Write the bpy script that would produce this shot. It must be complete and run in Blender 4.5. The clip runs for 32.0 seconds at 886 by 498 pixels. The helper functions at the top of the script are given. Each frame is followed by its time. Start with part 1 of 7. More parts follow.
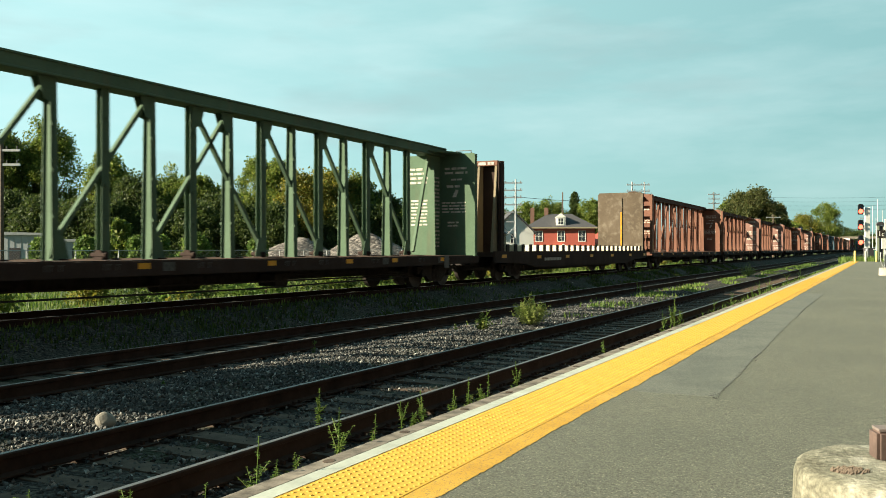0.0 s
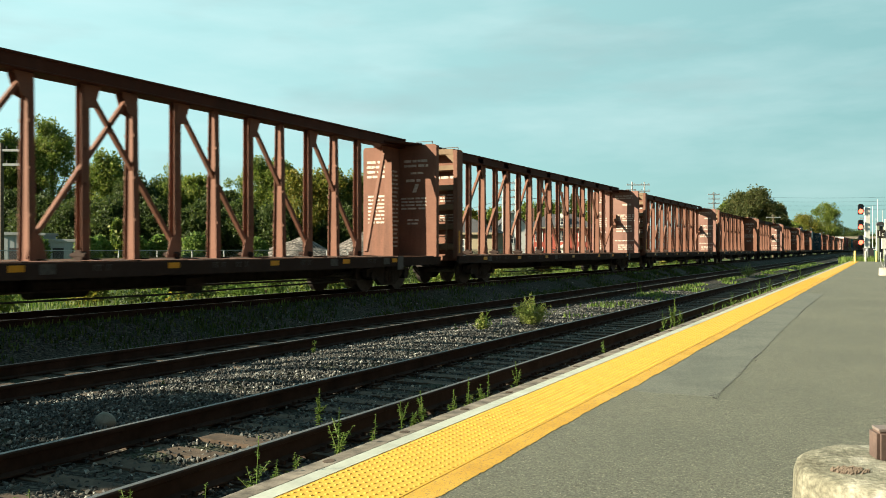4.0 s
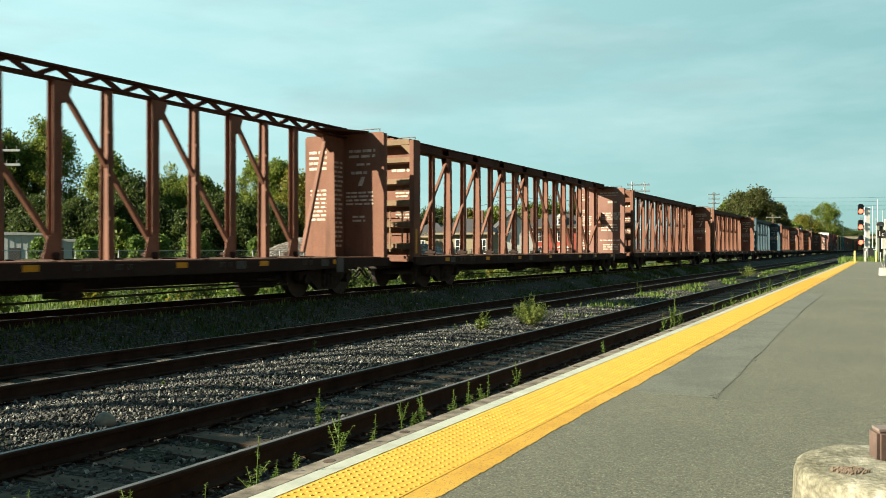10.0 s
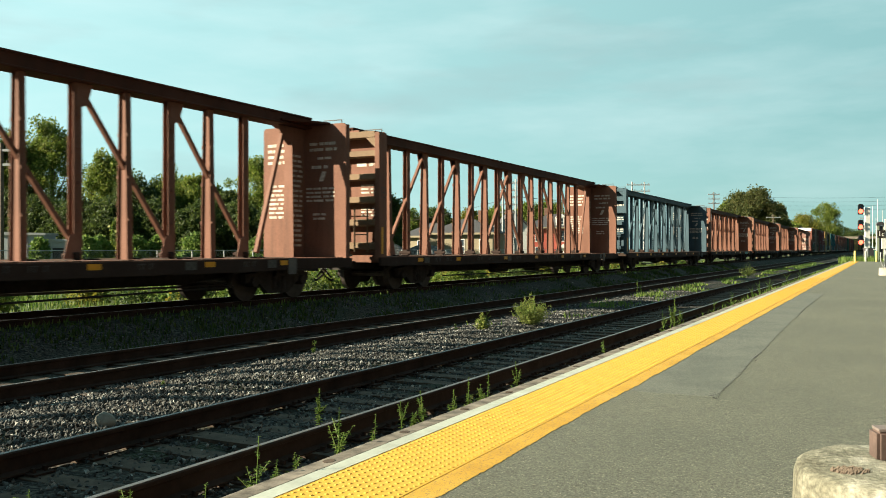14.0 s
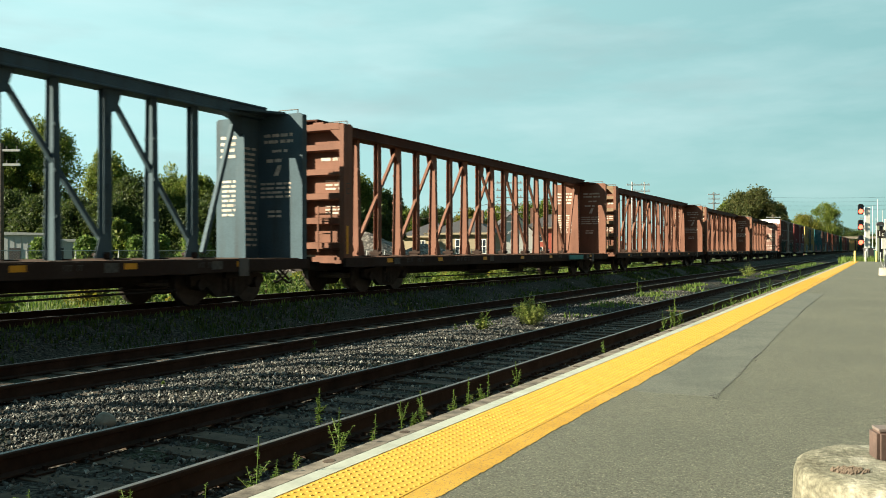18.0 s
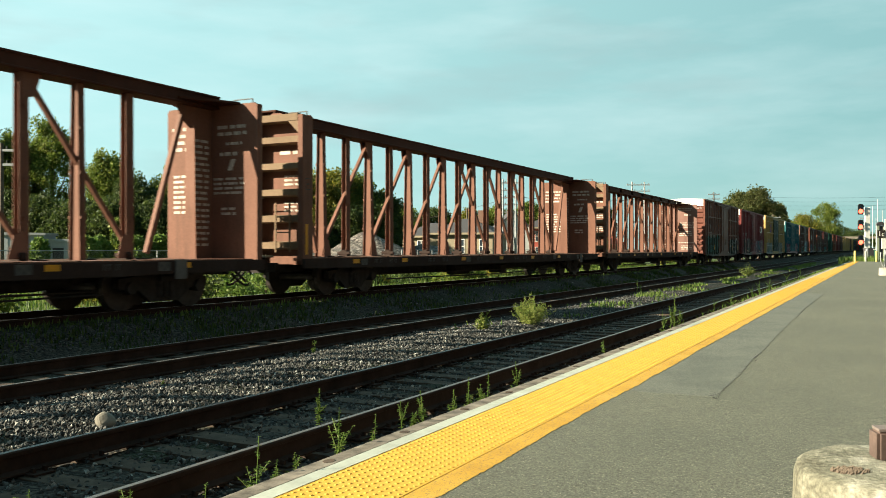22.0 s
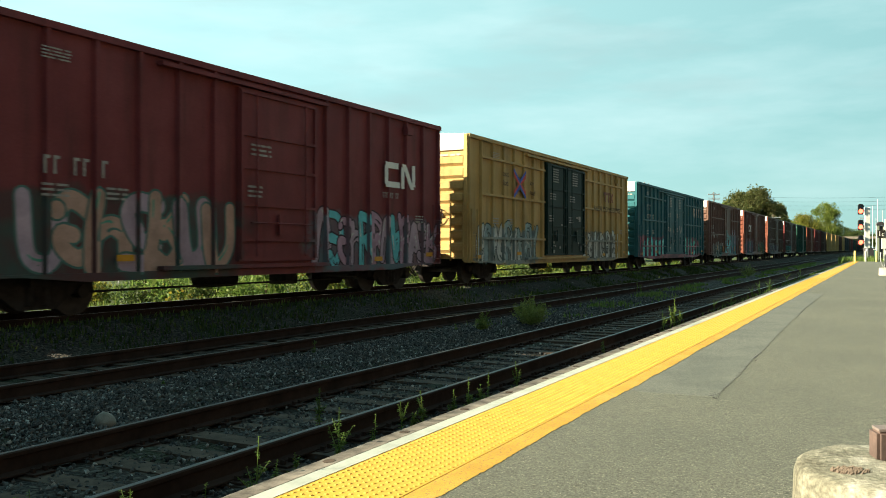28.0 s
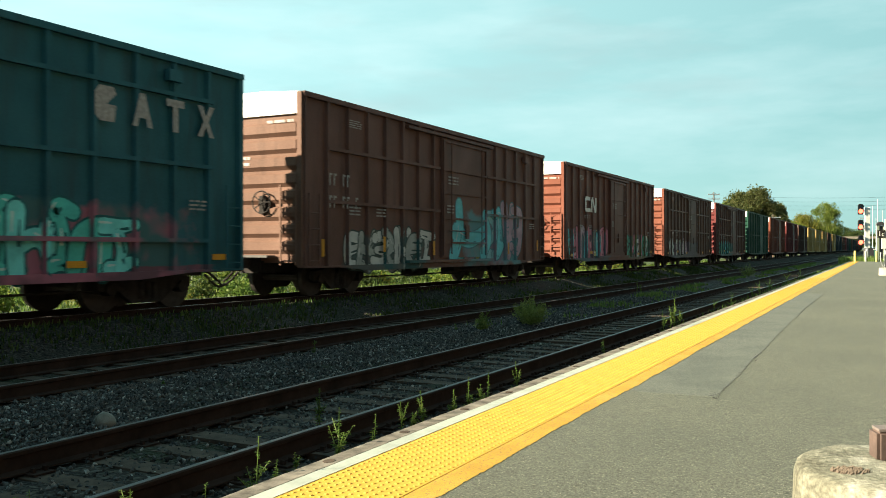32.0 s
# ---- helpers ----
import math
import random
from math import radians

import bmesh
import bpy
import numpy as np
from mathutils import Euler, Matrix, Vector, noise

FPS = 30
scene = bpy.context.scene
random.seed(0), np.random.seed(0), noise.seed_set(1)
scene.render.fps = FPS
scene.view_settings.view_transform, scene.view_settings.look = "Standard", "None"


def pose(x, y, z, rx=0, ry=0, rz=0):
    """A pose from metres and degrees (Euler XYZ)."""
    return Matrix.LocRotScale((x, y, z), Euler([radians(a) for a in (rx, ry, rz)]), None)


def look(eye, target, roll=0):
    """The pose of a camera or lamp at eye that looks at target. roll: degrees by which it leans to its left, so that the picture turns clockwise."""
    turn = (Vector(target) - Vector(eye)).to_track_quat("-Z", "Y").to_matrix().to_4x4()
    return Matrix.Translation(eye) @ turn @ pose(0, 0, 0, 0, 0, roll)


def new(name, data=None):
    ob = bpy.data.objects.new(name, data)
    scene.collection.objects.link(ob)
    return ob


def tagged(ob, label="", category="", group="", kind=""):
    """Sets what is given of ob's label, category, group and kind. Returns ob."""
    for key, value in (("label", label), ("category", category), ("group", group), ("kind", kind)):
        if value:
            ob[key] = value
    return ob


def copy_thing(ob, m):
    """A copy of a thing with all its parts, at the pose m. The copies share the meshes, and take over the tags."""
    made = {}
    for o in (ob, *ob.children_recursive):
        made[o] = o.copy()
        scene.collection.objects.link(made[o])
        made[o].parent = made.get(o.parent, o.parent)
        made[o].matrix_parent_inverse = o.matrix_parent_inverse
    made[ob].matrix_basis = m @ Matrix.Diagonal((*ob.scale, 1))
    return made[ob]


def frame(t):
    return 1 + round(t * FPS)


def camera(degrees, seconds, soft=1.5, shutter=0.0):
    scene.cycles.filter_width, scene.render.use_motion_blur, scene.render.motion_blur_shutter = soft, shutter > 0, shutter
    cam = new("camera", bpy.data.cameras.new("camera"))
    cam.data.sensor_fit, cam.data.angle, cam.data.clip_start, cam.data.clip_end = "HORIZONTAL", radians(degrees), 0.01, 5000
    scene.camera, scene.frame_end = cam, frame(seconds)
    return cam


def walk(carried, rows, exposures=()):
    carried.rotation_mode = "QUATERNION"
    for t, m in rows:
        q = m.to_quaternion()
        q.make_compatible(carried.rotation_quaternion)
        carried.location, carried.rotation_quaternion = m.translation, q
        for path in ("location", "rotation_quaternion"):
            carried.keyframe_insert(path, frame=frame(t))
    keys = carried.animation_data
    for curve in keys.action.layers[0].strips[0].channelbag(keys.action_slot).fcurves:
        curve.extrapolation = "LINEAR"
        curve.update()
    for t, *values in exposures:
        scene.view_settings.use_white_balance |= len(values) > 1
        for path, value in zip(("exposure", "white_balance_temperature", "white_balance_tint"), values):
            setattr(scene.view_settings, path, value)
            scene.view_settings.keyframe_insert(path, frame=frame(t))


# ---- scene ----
cam = camera(54.5, 32.0, soft=0.9, shutter=0.17)
# eye on the platform, 1.5 m over the near rails; the tracks run along +y, the view is turned to their left
TURN = 27.35
EYE = pose(0, 0, 1.507, 90, 0, TURN)
walk(cam, [(0, EYE), (32, EYE)],
     exposures=[(0, 1.84), (25.4, 1.84), (27.0, 2.06), (32, 2.06)])

# ---- light ----
world = bpy.data.worlds.new("sky")
scene.world = world
world.use_nodes = True
SUN_EL, SUN_AZ = radians(24.6), radians(231.3)


def build_world():
    nt = world.node_tree
    nt.nodes.clear()
    n, l = nt.nodes.new, nt.links.new
    out, bg = n("ShaderNodeOutputWorld"), n("ShaderNodeBackground")
    sky = n("ShaderNodeTexSky")
    sky.sky_type = "NISHITA"
    sky.sun_disc = False
    sky.sun_elevation, sky.sun_rotation = SUN_EL, SUN_AZ
    sky.air_density, sky.dust_density, sky.ozone_density = 1.0, 0.6, 2.0
    tc, mp, ns, rp = n("ShaderNodeTexCoord"), n("ShaderNodeMapping"), n("ShaderNodeTexNoise"), n("ShaderNodeValToRGB")
    mp.inputs["Scale"].default_value = (1.6, 1.6, 7.0)
    ns.inputs["Scale"].default_value, ns.inputs["Detail"].default_value = 2.2, 6.0
    ns.inputs["Roughness"].default_value = 0.55
    rp.color_ramp.elements[0].position, rp.color_ramp.elements[1].position = 0.45, 0.75
    rp.color_ramp.elements[0].color, rp.color_ramp.elements[1].color = (0, 0, 0, 1), (0.28, 0.28, 0.28, 1)
    tint, mix = n("ShaderNodeMix"), n("ShaderNodeMix")
    tint.data_type = mix.data_type = "RGBA"
    tint.blend_type = "MULTIPLY"
    tint.inputs["Factor"].default_value = 1.0
    tint.inputs["B"].default_value = (0.80, 0.95, 0.78, 1)
    mix.inputs["B"].default_value = (5.2, 6.2, 6.2, 1)
    bg.inputs["Strength"].default_value = 0.05
    l(tc.outputs["Generated"], mp.inputs["Vector"])
    l(mp.outputs["Vector"], ns.inputs["Vector"])
    l(ns.outputs["Fac"], rp.inputs["Fac"])
    l(sky.outputs["Color"], tint.inputs["A"])
    even = n("ShaderNodeMix")
    even.data_type = "RGBA"
    even.inputs["Factor"].default_value = 0.88
    # paler towards the sun's side, deeper away from it
    dot, gr = n("ShaderNodeVectorMath"), n("ShaderNodeValToRGB")
    dot.operation = "DOT_PRODUCT"
    dot.inputs[1].default_value = (-0.36, -0.34, 0.12)
    l(tc.outputs["Generated"], dot.inputs[0])
    add = n("ShaderNodeMath")
    add.inputs[1].default_value = 0.5
    l(dot.outputs["Value"], add.inputs[0])
    l(add.outputs["Value"], gr.inputs["Fac"])
    gr.color_ramp.elements[0].position, gr.color_ramp.elements[1].position = 0.15, 0.70
    gr.color_ramp.elements[0].color, gr.color_ramp.elements[1].color = (0.195, 0.375, 0.375, 1), (0.43, 0.70, 0.70, 1)
    up = n("ShaderNodeMix")
    up.data_type, up.blend_type = "RGBA", "MULTIPLY"
    up.inputs["Factor"].default_value = 1.0
    up.inputs["B"].default_value = (8.4, 8.4, 8.4, 1)
    e = gr.color_ramp.elements.new(0.0)
    e.color = (0.12, 0.25, 0.27, 1)
    # deeper overhead than near the horizon
    axes, high, deep = n("ShaderNodeSeparateXYZ"), n("ShaderNodeMapRange"), n("ShaderNodeMix")
    high.inputs["From Min"].default_value, high.inputs["From Max"].default_value = 0.28, 0.80
    high.inputs["To Min"].default_value, high.inputs["To Max"].default_value = 0.0, 1.0
    deep.data_type, deep.blend_type = "RGBA", "MULTIPLY"
    deep.inputs["B"].default_value = (0.60, 0.80, 0.90, 1)
    l(tc.outputs["Generated"], axes.inputs["Vector"])
    l(axes.outputs["Z"], high.inputs["Value"])
    l(high.outputs["Result"], deep.inputs["Factor"])
    l(gr.outputs["Color"], up.inputs["A"])
    l(up.outputs["Result"], even.inputs["B"])
    l(tint.outputs["Result"], even.inputs["A"])
    l(even.outputs["Result"], deep.inputs["A"])
    # deeper in the south-east, across from the bright western sky
    side, east, dim = n("ShaderNodeVectorMath"), n("ShaderNodeMapRange"), n("ShaderNodeMix")
    side.operation = "DOT_PRODUCT"
    side.inputs[1].default_value = (0.8, -0.6, 0.0)
    east.interpolation_type = "SMOOTHSTEP"
    east.inputs["From Min"].default_value, east.inputs["From Max"].default_value = -0.35, 0.6
    dim.data_type, dim.blend_type = "RGBA", "MULTIPLY"
    dim.inputs["B"].default_value = (0.12, 0.19, 0.25, 1)
    l(tc.outputs["Generated"], side.inputs[0])
    l(side.outputs["Value"], east.inputs["Value"])
    l(east.outputs["Result"], dim.inputs["Factor"])
    l(deep.outputs["Result"], dim.inputs["A"])
    l(dim.outputs["Result"], mix.inputs["A"])
    l(rp.outputs["Color"], mix.inputs["Factor"])
    m2, n2, r2, haze = n("ShaderNodeMapping"), n("ShaderNodeTexNoise"), n("ShaderNodeValToRGB"), n("ShaderNodeMix")
    m2.inputs["Scale"].default_value, m2.inputs["Location"].default_value = (1.3, 1.3, 6.0), (0.7, 0.2, 0.4)
    m2.inputs["Rotation"].default_value = (0.12, 0.1, 0)
    n2.inputs["Scale"].default_value, n2.inputs["Detail"].default_value = 2.6, 4.0
    r2.color_ramp.elements[0].position, r2.color_ramp.elements[1].position = 0.50, 0.68
    r2.color_ramp.elements[0].color, r2.color_ramp.elements[1].color = (0, 0, 0, 1), (0.42, 0.42, 0.42, 1)
    haze.data_type = "RGBA"
    haze.inputs["B"].default_value = (2.35, 3.1, 3.15, 1)
    l(tc.outputs["Generated"], m2.inputs["Vector"])
    l(m2.outputs["Vector"], n2.inputs["Vector"])
    l(n2.outputs["Fac"], r2.inputs["Fac"])
    l(r2.outputs["Color"], haze.inputs["Factor"])
    l(mix.outputs["Result"], haze.inputs["A"])
    l(haze.outputs["Result"], bg.inputs["Color"])
    l(bg.outputs["Background"], out.inputs["Surface"])


build_world()
sun = new("sun", bpy.data.lights.new("sun", "SUN"))
sun.data.energy, sun.data.angle, sun.data.color = 5.0, radians(0.6), (0.975, 0.875, 0.66)
sun.matrix_basis = look((-71.0, -56.8, 41.6), (0, 0, 0))


# ---- materials ----
def shader(name, rough=0.7, metal=0.0, spec=0.3):
    m = bpy.data.materials.new(name)
    m.use_nodes = True
    nt = m.node_tree
    b = nt.nodes["Principled BSDF"]
    b.inputs["Roughness"].default_value, b.inputs["Metallic"].default_value = rough, metal
    b.inputs["Specular IOR Level"].default_value = spec
    return m, nt, b


def noise_node(nt, scale, detail=4.0, rough=0.6, stretch=(1, 1, 1), coord="Object"):
    tc, mp, ns = nt.nodes.new("ShaderNodeTexCoord"), nt.nodes.new("ShaderNodeMapping"), nt.nodes.new("ShaderNodeTexNoise")
    mp.inputs["Scale"].default_value = stretch
    ns.inputs["Scale"].default_value, ns.inputs["Detail"].default_value, ns.inputs["Roughness"].default_value = scale, detail, rough
    nt.links.new(tc.outputs[coord], mp.inputs["Vector"])
    nt.links.new(mp.outputs["Vector"], ns.inputs["Vector"])
    return ns.outputs["Fac"]


def ramp(nt, fac, stops):
    r = nt.nodes.new("ShaderNodeValToRGB")
    e = r.color_ramp.elements
    while len(e) < len(stops):
        e.new(0.5)
    for s, (p, c) in zip(e, stops):
        s.position, s.color = p, (*c, 1)
    nt.links.new(fac, r.inputs["Fac"])
    return r.outputs["Color"]


def mixed(nt, fac, a, b, blend="MIX"):
    m = nt.nodes.new("ShaderNodeMix")
    m.data_type, m.blend_type = "RGBA", blend
    for v, key in ((fac, "Factor"), (a, "A"), (b, "B")):
        if isinstance(v, (int, float)):
            m.inputs[key].default_value = v
        elif isinstance(v, tuple):
            m.inputs[key].default_value = (*v, 1)
        else:
            nt.links.new(v, m.inputs[key])
    return m.outputs["Result"]


def bump(nt, b, height, strength=0.3, dist=0.01):
    n = nt.nodes.new("ShaderNodeBump")
    n.inputs["Strength"].default_value, n.inputs["Distance"].default_value = strength, dist
    nt.links.new(height, n.inputs["Height"])
    nt.links.new(n.outputs["Normal"], b.inputs["Normal"])


def scaled(c, k):
    return tuple(min(1.0, v * k) for v in c)


def paint(name, c, rough=0.55, dirt=(0.035, 0.026, 0.02), wear=0.5, streak=True):
    """Weathered paint: faded patches, grime that runs down, fine grain."""
    m, nt, b = shader(name, rough, 0.0, 0.1)
    big = noise_node(nt, 0.7, 5.0)
    fade = ramp(nt, big, [(0.3, scaled(c, 0.82)), (0.5, c), (0.72, tuple(v * 1.12 + 0.008 for v in c))])
    run = noise_node(nt, 3.0, 6.0, 0.65, (1, 1, 0.12) if streak else (1, 1, 1))
    mask = ramp(nt, run, [(0.5, (0, 0, 0)), (0.78, (wear, wear, wear))])
    col = mixed(nt, mask, fade, dirt)
    fine = noise_node(nt, 26.0, 3.0)
    col = mixed(nt, 0.35, col, ramp(nt, fine, [(0.3, (0.35, 0.35, 0.35)), (0.7, (0.65, 0.65, 0.65))]), "OVERLAY")
    nt.links.new(col, b.inputs["Base Color"])
    bump(nt, b, fine, 0.15, 0.004)
    return m


def plain(name, c, rough=0.7, metal=0.0, vary=0.25, scale=6.0, spec=0.3, relief=0.2):
    m, nt, b = shader(name, rough, metal, spec)
    f = noise_node(nt, scale, 5.0)
    g = noise_node(nt, scale * 9, 3.0)
    col = ramp(nt, f, [(0.3, scaled(c, 1 - vary)), (0.7, scaled(c, 1 + vary))])
    col = mixed(nt, 0.3, col, ramp(nt, g, [(0.3, (0.35, 0.35, 0.35)), (0.7, (0.65, 0.65, 0.65))]), "OVERLAY")
    nt.links.new(col, b.inputs["Base Color"])
    bump(nt, b, g, relief, 0.006)
    return m


def leafy(name, a, b_, c, rough=0.6):
    """Leaf colours that vary leaf by leaf, with a little light through them."""
    m, nt, b = shader(name, rough, 0.0, 0.25)
    g = nt.nodes.new("ShaderNodeNewGeometry")
    col = ramp(nt, g.outputs["Random Per Island"], [(0.0, a), (0.5, b_), (1.0, c)])
    big = noise_node(nt, 0.5, 3.0)
    col = mixed(nt, 0.6, col, ramp(nt, big, [(0.3, (0.32, 0.34, 0.3)), (0.7, (0.68, 0.62, 0.55))]), "OVERLAY")
    nt.links.new(col, b.inputs["Base Color"])
    tr = nt.nodes.new("ShaderNodeBsdfTranslucent")
    nt.links.new(col, tr.inputs["Color"])
    mx = nt.nodes.new("ShaderNodeMixShader")
    mx.inputs["Fac"].default_value = 0.45
    out = nt.nodes["Material Output"]
    nt.links.new(b.outputs["BSDF"], mx.inputs[1])
    nt.links.new(tr.outputs["BSDF"], mx.inputs[2])
    nt.links.new(mx.outputs["Shader"], out.inputs["Surface"])
    return m


def stony(name, stops, rough=0.85):
    m, nt, b = shader(name, rough, 0.0, 0.25)
    g = nt.nodes.new("ShaderNodeNewGeometry")
    col = ramp(nt, g.outputs["Random Per Island"], stops)
    f = noise_node(nt, 60.0, 3.0)
    col = mixed(nt, 0.5, col, ramp(nt, f, [(0.3, (0.3, 0.3, 0.3)), (0.7, (0.7, 0.7, 0.7))]), "OVERLAY")
    nt.links.new(col, b.inputs["Base Color"])
    bump(nt, b, f, 0.3, 0.006)
    return m


def gravelly(name, stops, cell=18.0, green_patch=None):
    m, nt, b = shader(name, 0.9, 0.0, 0.2)
    tc, vo = nt.nodes.new("ShaderNodeTexCoord"), nt.nodes.new("ShaderNodeTexVoronoi")
    vo.inputs["Scale"].default_value = cell
    nt.links.new(tc.outputs["Object"], vo.inputs["Vector"])
    sep = nt.nodes.new("ShaderNodeSeparateColor")
    nt.links.new(vo.outputs["Color"], sep.inputs["Color"])
    col = ramp(nt, sep.outputs["Red"], stops)
    edge = ramp(nt, vo.outputs["Distance"], [(0.2, (0.6, 0.6, 0.6)), (0.75, (0.2, 0.2, 0.2))])
    col = mixed(nt, 0.8, col, edge, "OVERLAY")
    if green_patch:
        f = noise_node(nt, 0.9, 5.0)
        col = mixed(nt, ramp(nt, f, [(0.48, (0, 0, 0)), (0.62, (0.8, 0.8, 0.8))]), col, green_patch)
    nt.links.new(col, b.inputs["Base Color"])
    inv = nt.nodes.new("ShaderNodeMath")
    inv.operation = "SUBTRACT"
    inv.inputs[0].default_value = 1.0
    nt.links.new(vo.outputs["Distance"], inv.inputs[1])
    bump(nt, b, inv.outputs["Value"], 0.9, 0.04)
    return m


M_RUST_RED = paint("oxide_red_paint", (0.165, 0.080, 0.055), 0.65)
M_FADED = paint("faded_pinkish_paint", (0.20, 0.112, 0.09), 0.7, (0.10, 0.058, 0.045))
# darker copy of the oxide red: the top beam's shade put into its paint
M_RED_SHADED = paint("shaded_oxide_paint", (0.058, 0.021, 0.012), 0.7, (0.02, 0.015, 0.012))
M_DUSTY = paint("dusty_end_paint", (0.195, 0.135, 0.086), 0.75, (0.09, 0.064, 0.042))
M_BROWN_WOOD = paint("weathered_plank", (0.092, 0.071, 0.050), 0.85, (0.22, 0.19, 0.145), 0.75, False)
M_GREEN = paint("faded_green_paint", (0.075, 0.120, 0.075), 0.65, (0.12, 0.11, 0.07))
M_TEAL_CB = paint("blue_grey_paint", (0.052, 0.085, 0.104), 0.65)
M_BLACK = plain("sooty_steel", (0.034, 0.029, 0.026), 0.8, 0.0, 0.4, 6.0, 0.1)
M_WHEEL = plain("wheel_steel", (0.045, 0.037, 0.032), 0.6, 0.3, 0.4)
M_PALE_BRACE = paint("pale_dusty_paint", (0.21, 0.175, 0.115), 0.8, (0.10, 0.08, 0.055))
M_SILL = paint("dusty_sill_paint", (0.036, 0.024, 0.020), 0.9, (0.055, 0.042, 0.034))
M_MARK = plain("worn_stencil", (0.07, 0.066, 0.06), 0.8, 0, 0.4, 12.0)
M_STEP = plain("dusty_step", (0.30, 0.27, 0.20), 0.85, 0, 0.25)
M_DECK = paint("grimy_deck_paint", (0.045, 0.030, 0.023), 0.85, (0.06, 0.045, 0.034))
M_MAROON = paint("maroon_paint", (0.145, 0.038, 0.036), 0.55)
M_BROWN = paint("brown_paint", (0.085, 0.046, 0.036), 0.55)
M_YELLOW_CAR = paint("mustard_paint", (0.42, 0.28, 0.105), 0.55)
M_END_BROWN = paint("faded_brown_end_paint", (0.16, 0.062, 0.045), 0.6)
M_END_TAN = paint("sunbleached_end_paint", (0.16, 0.09, 0.065), 0.65)
M_TEAL_CAR = paint("deep_teal_paint", (0.030, 0.118, 0.132), 0.5)
M_ORANGE_CAR = paint("orange_red_paint", (0.19, 0.066, 0.042), 0.55)
M_GREEN_CAR = paint("bottle_green_paint", (0.02, 0.065, 0.045), 0.55)
M_DARK_CAR = paint("slate_paint", (0.035, 0.045, 0.05), 0.55)
M_DOOR_DARK = paint("dark_green_door_paint", (0.009, 0.027, 0.023), 0.5, (0.012, 0.018, 0.016))
M_WHITE = plain("white_paint", (0.74, 0.73, 0.68), 0.6, 0, 0.08)
M_LETTER = plain("stencil_white", (0.34, 0.32, 0.29), 0.7, 0, 0.3, 14.0)
M_STENCIL = plain("faded_stencil", (0.44, 0.39, 0.33), 0.75, 0, 0.4, 9.0)
M_ROOF = plain("galvanised_roof", (0.42, 0.43, 0.43), 0.45, 0.6, 0.15)
M_REFLECT = plain("reflector_yellow", (0.60, 0.27, 0.012), 0.4, 0, 0.1)
M_GREY_PLATE = plain("grey_plate", (0.095, 0.09, 0.085), 0.7, 0, 0.2)
M_RAIL = plain("rusty_rail", (0.034, 0.021, 0.016), 0.85, 0.0, 0.35, 3.0, 0.08)
M_RAILTOP = plain("worn_rail_head", (0.15, 0.138, 0.13), 0.45, 0.7, 0.15, 3.0)
M_TIE = plain("creosoted_timber", (0.062, 0.044, 0.031), 0.9, 0, 0.5, 5.0, 0.2, 0.6)
M_STONE = stony("ballast_stone", [(0.0, (0.018, 0.0195, 0.019)), (0.4, (0.048, 0.049, 0.046)), (0.8, (0.090, 0.089, 0.081)), (0.93, (0.165, 0.163, 0.147)), (1.0, (0.32, 0.315, 0.28))])
# random dark green patches, their tone also deepens the strip the train shades
M_BALLAST = gravelly("ballast_bed_gravel", [(0.0, (0.016, 0.014, 0.012)), (0.5, (0.042, 0.036, 0.029)), (1.0, (0.09, 0.078, 0.06))], 24.0, (0.018, 0.024, 0.009))
def asphalt():
    """Worn asphalt: pale and dark aggregate chips in a grey binder, with broad stains."""
    m, nt, b = shader("platform_asphalt", 0.8, 0.0, 0.3)
    big, mid, grain = noise_node(nt, 0.35, 5.0), noise_node(nt, 5.0, 5.0), noise_node(nt, 48.0, 5.0, 0.8)
    tc, vo, sep = nt.nodes.new("ShaderNodeTexCoord"), nt.nodes.new("ShaderNodeTexVoronoi"), nt.nodes.new("ShaderNodeSeparateColor")
    vo.inputs["Scale"].default_value = 120.0
    nt.links.new(tc.outputs["Object"], vo.inputs["Vector"])
    nt.links.new(vo.outputs["Color"], sep.inputs["Color"])
    col = ramp(nt, big, [(0.35, (0.110, 0.111, 0.087)), (0.5, (0.122, 0.122, 0.095)), (0.65, (0.138, 0.136, 0.105))])
    col = mixed(nt, 0.25, col, ramp(nt, mid, [(0.3, (0.4, 0.4, 0.4)), (0.7, (0.6, 0.6, 0.6))]), "OVERLAY")
    chips = ramp(nt, sep.outputs["Red"], [(0.0, (0.20, 0.20, 0.19)), (0.3, (0.38, 0.38, 0.365)), (0.8, (0.48, 0.48, 0.455)), (0.94, (0.66, 0.65, 0.60)), (1.0, (1.0, 0.98, 0.92))])
    col = mixed(nt, 1.0, mixed(nt, 1.0, col, col, "ADD"), chips, "MULTIPLY")
    col = mixed(nt, 0.55, col, ramp(nt, grain, [(0.34, (0.2, 0.2, 0.2)), (0.5, (0.5, 0.5, 0.5)), (0.68, (0.8, 0.8, 0.8))]), "OVERLAY")
    nt.links.new(col, b.inputs["Base Color"])
    bump(nt, b, grain, 0.9, 0.012)
    return m


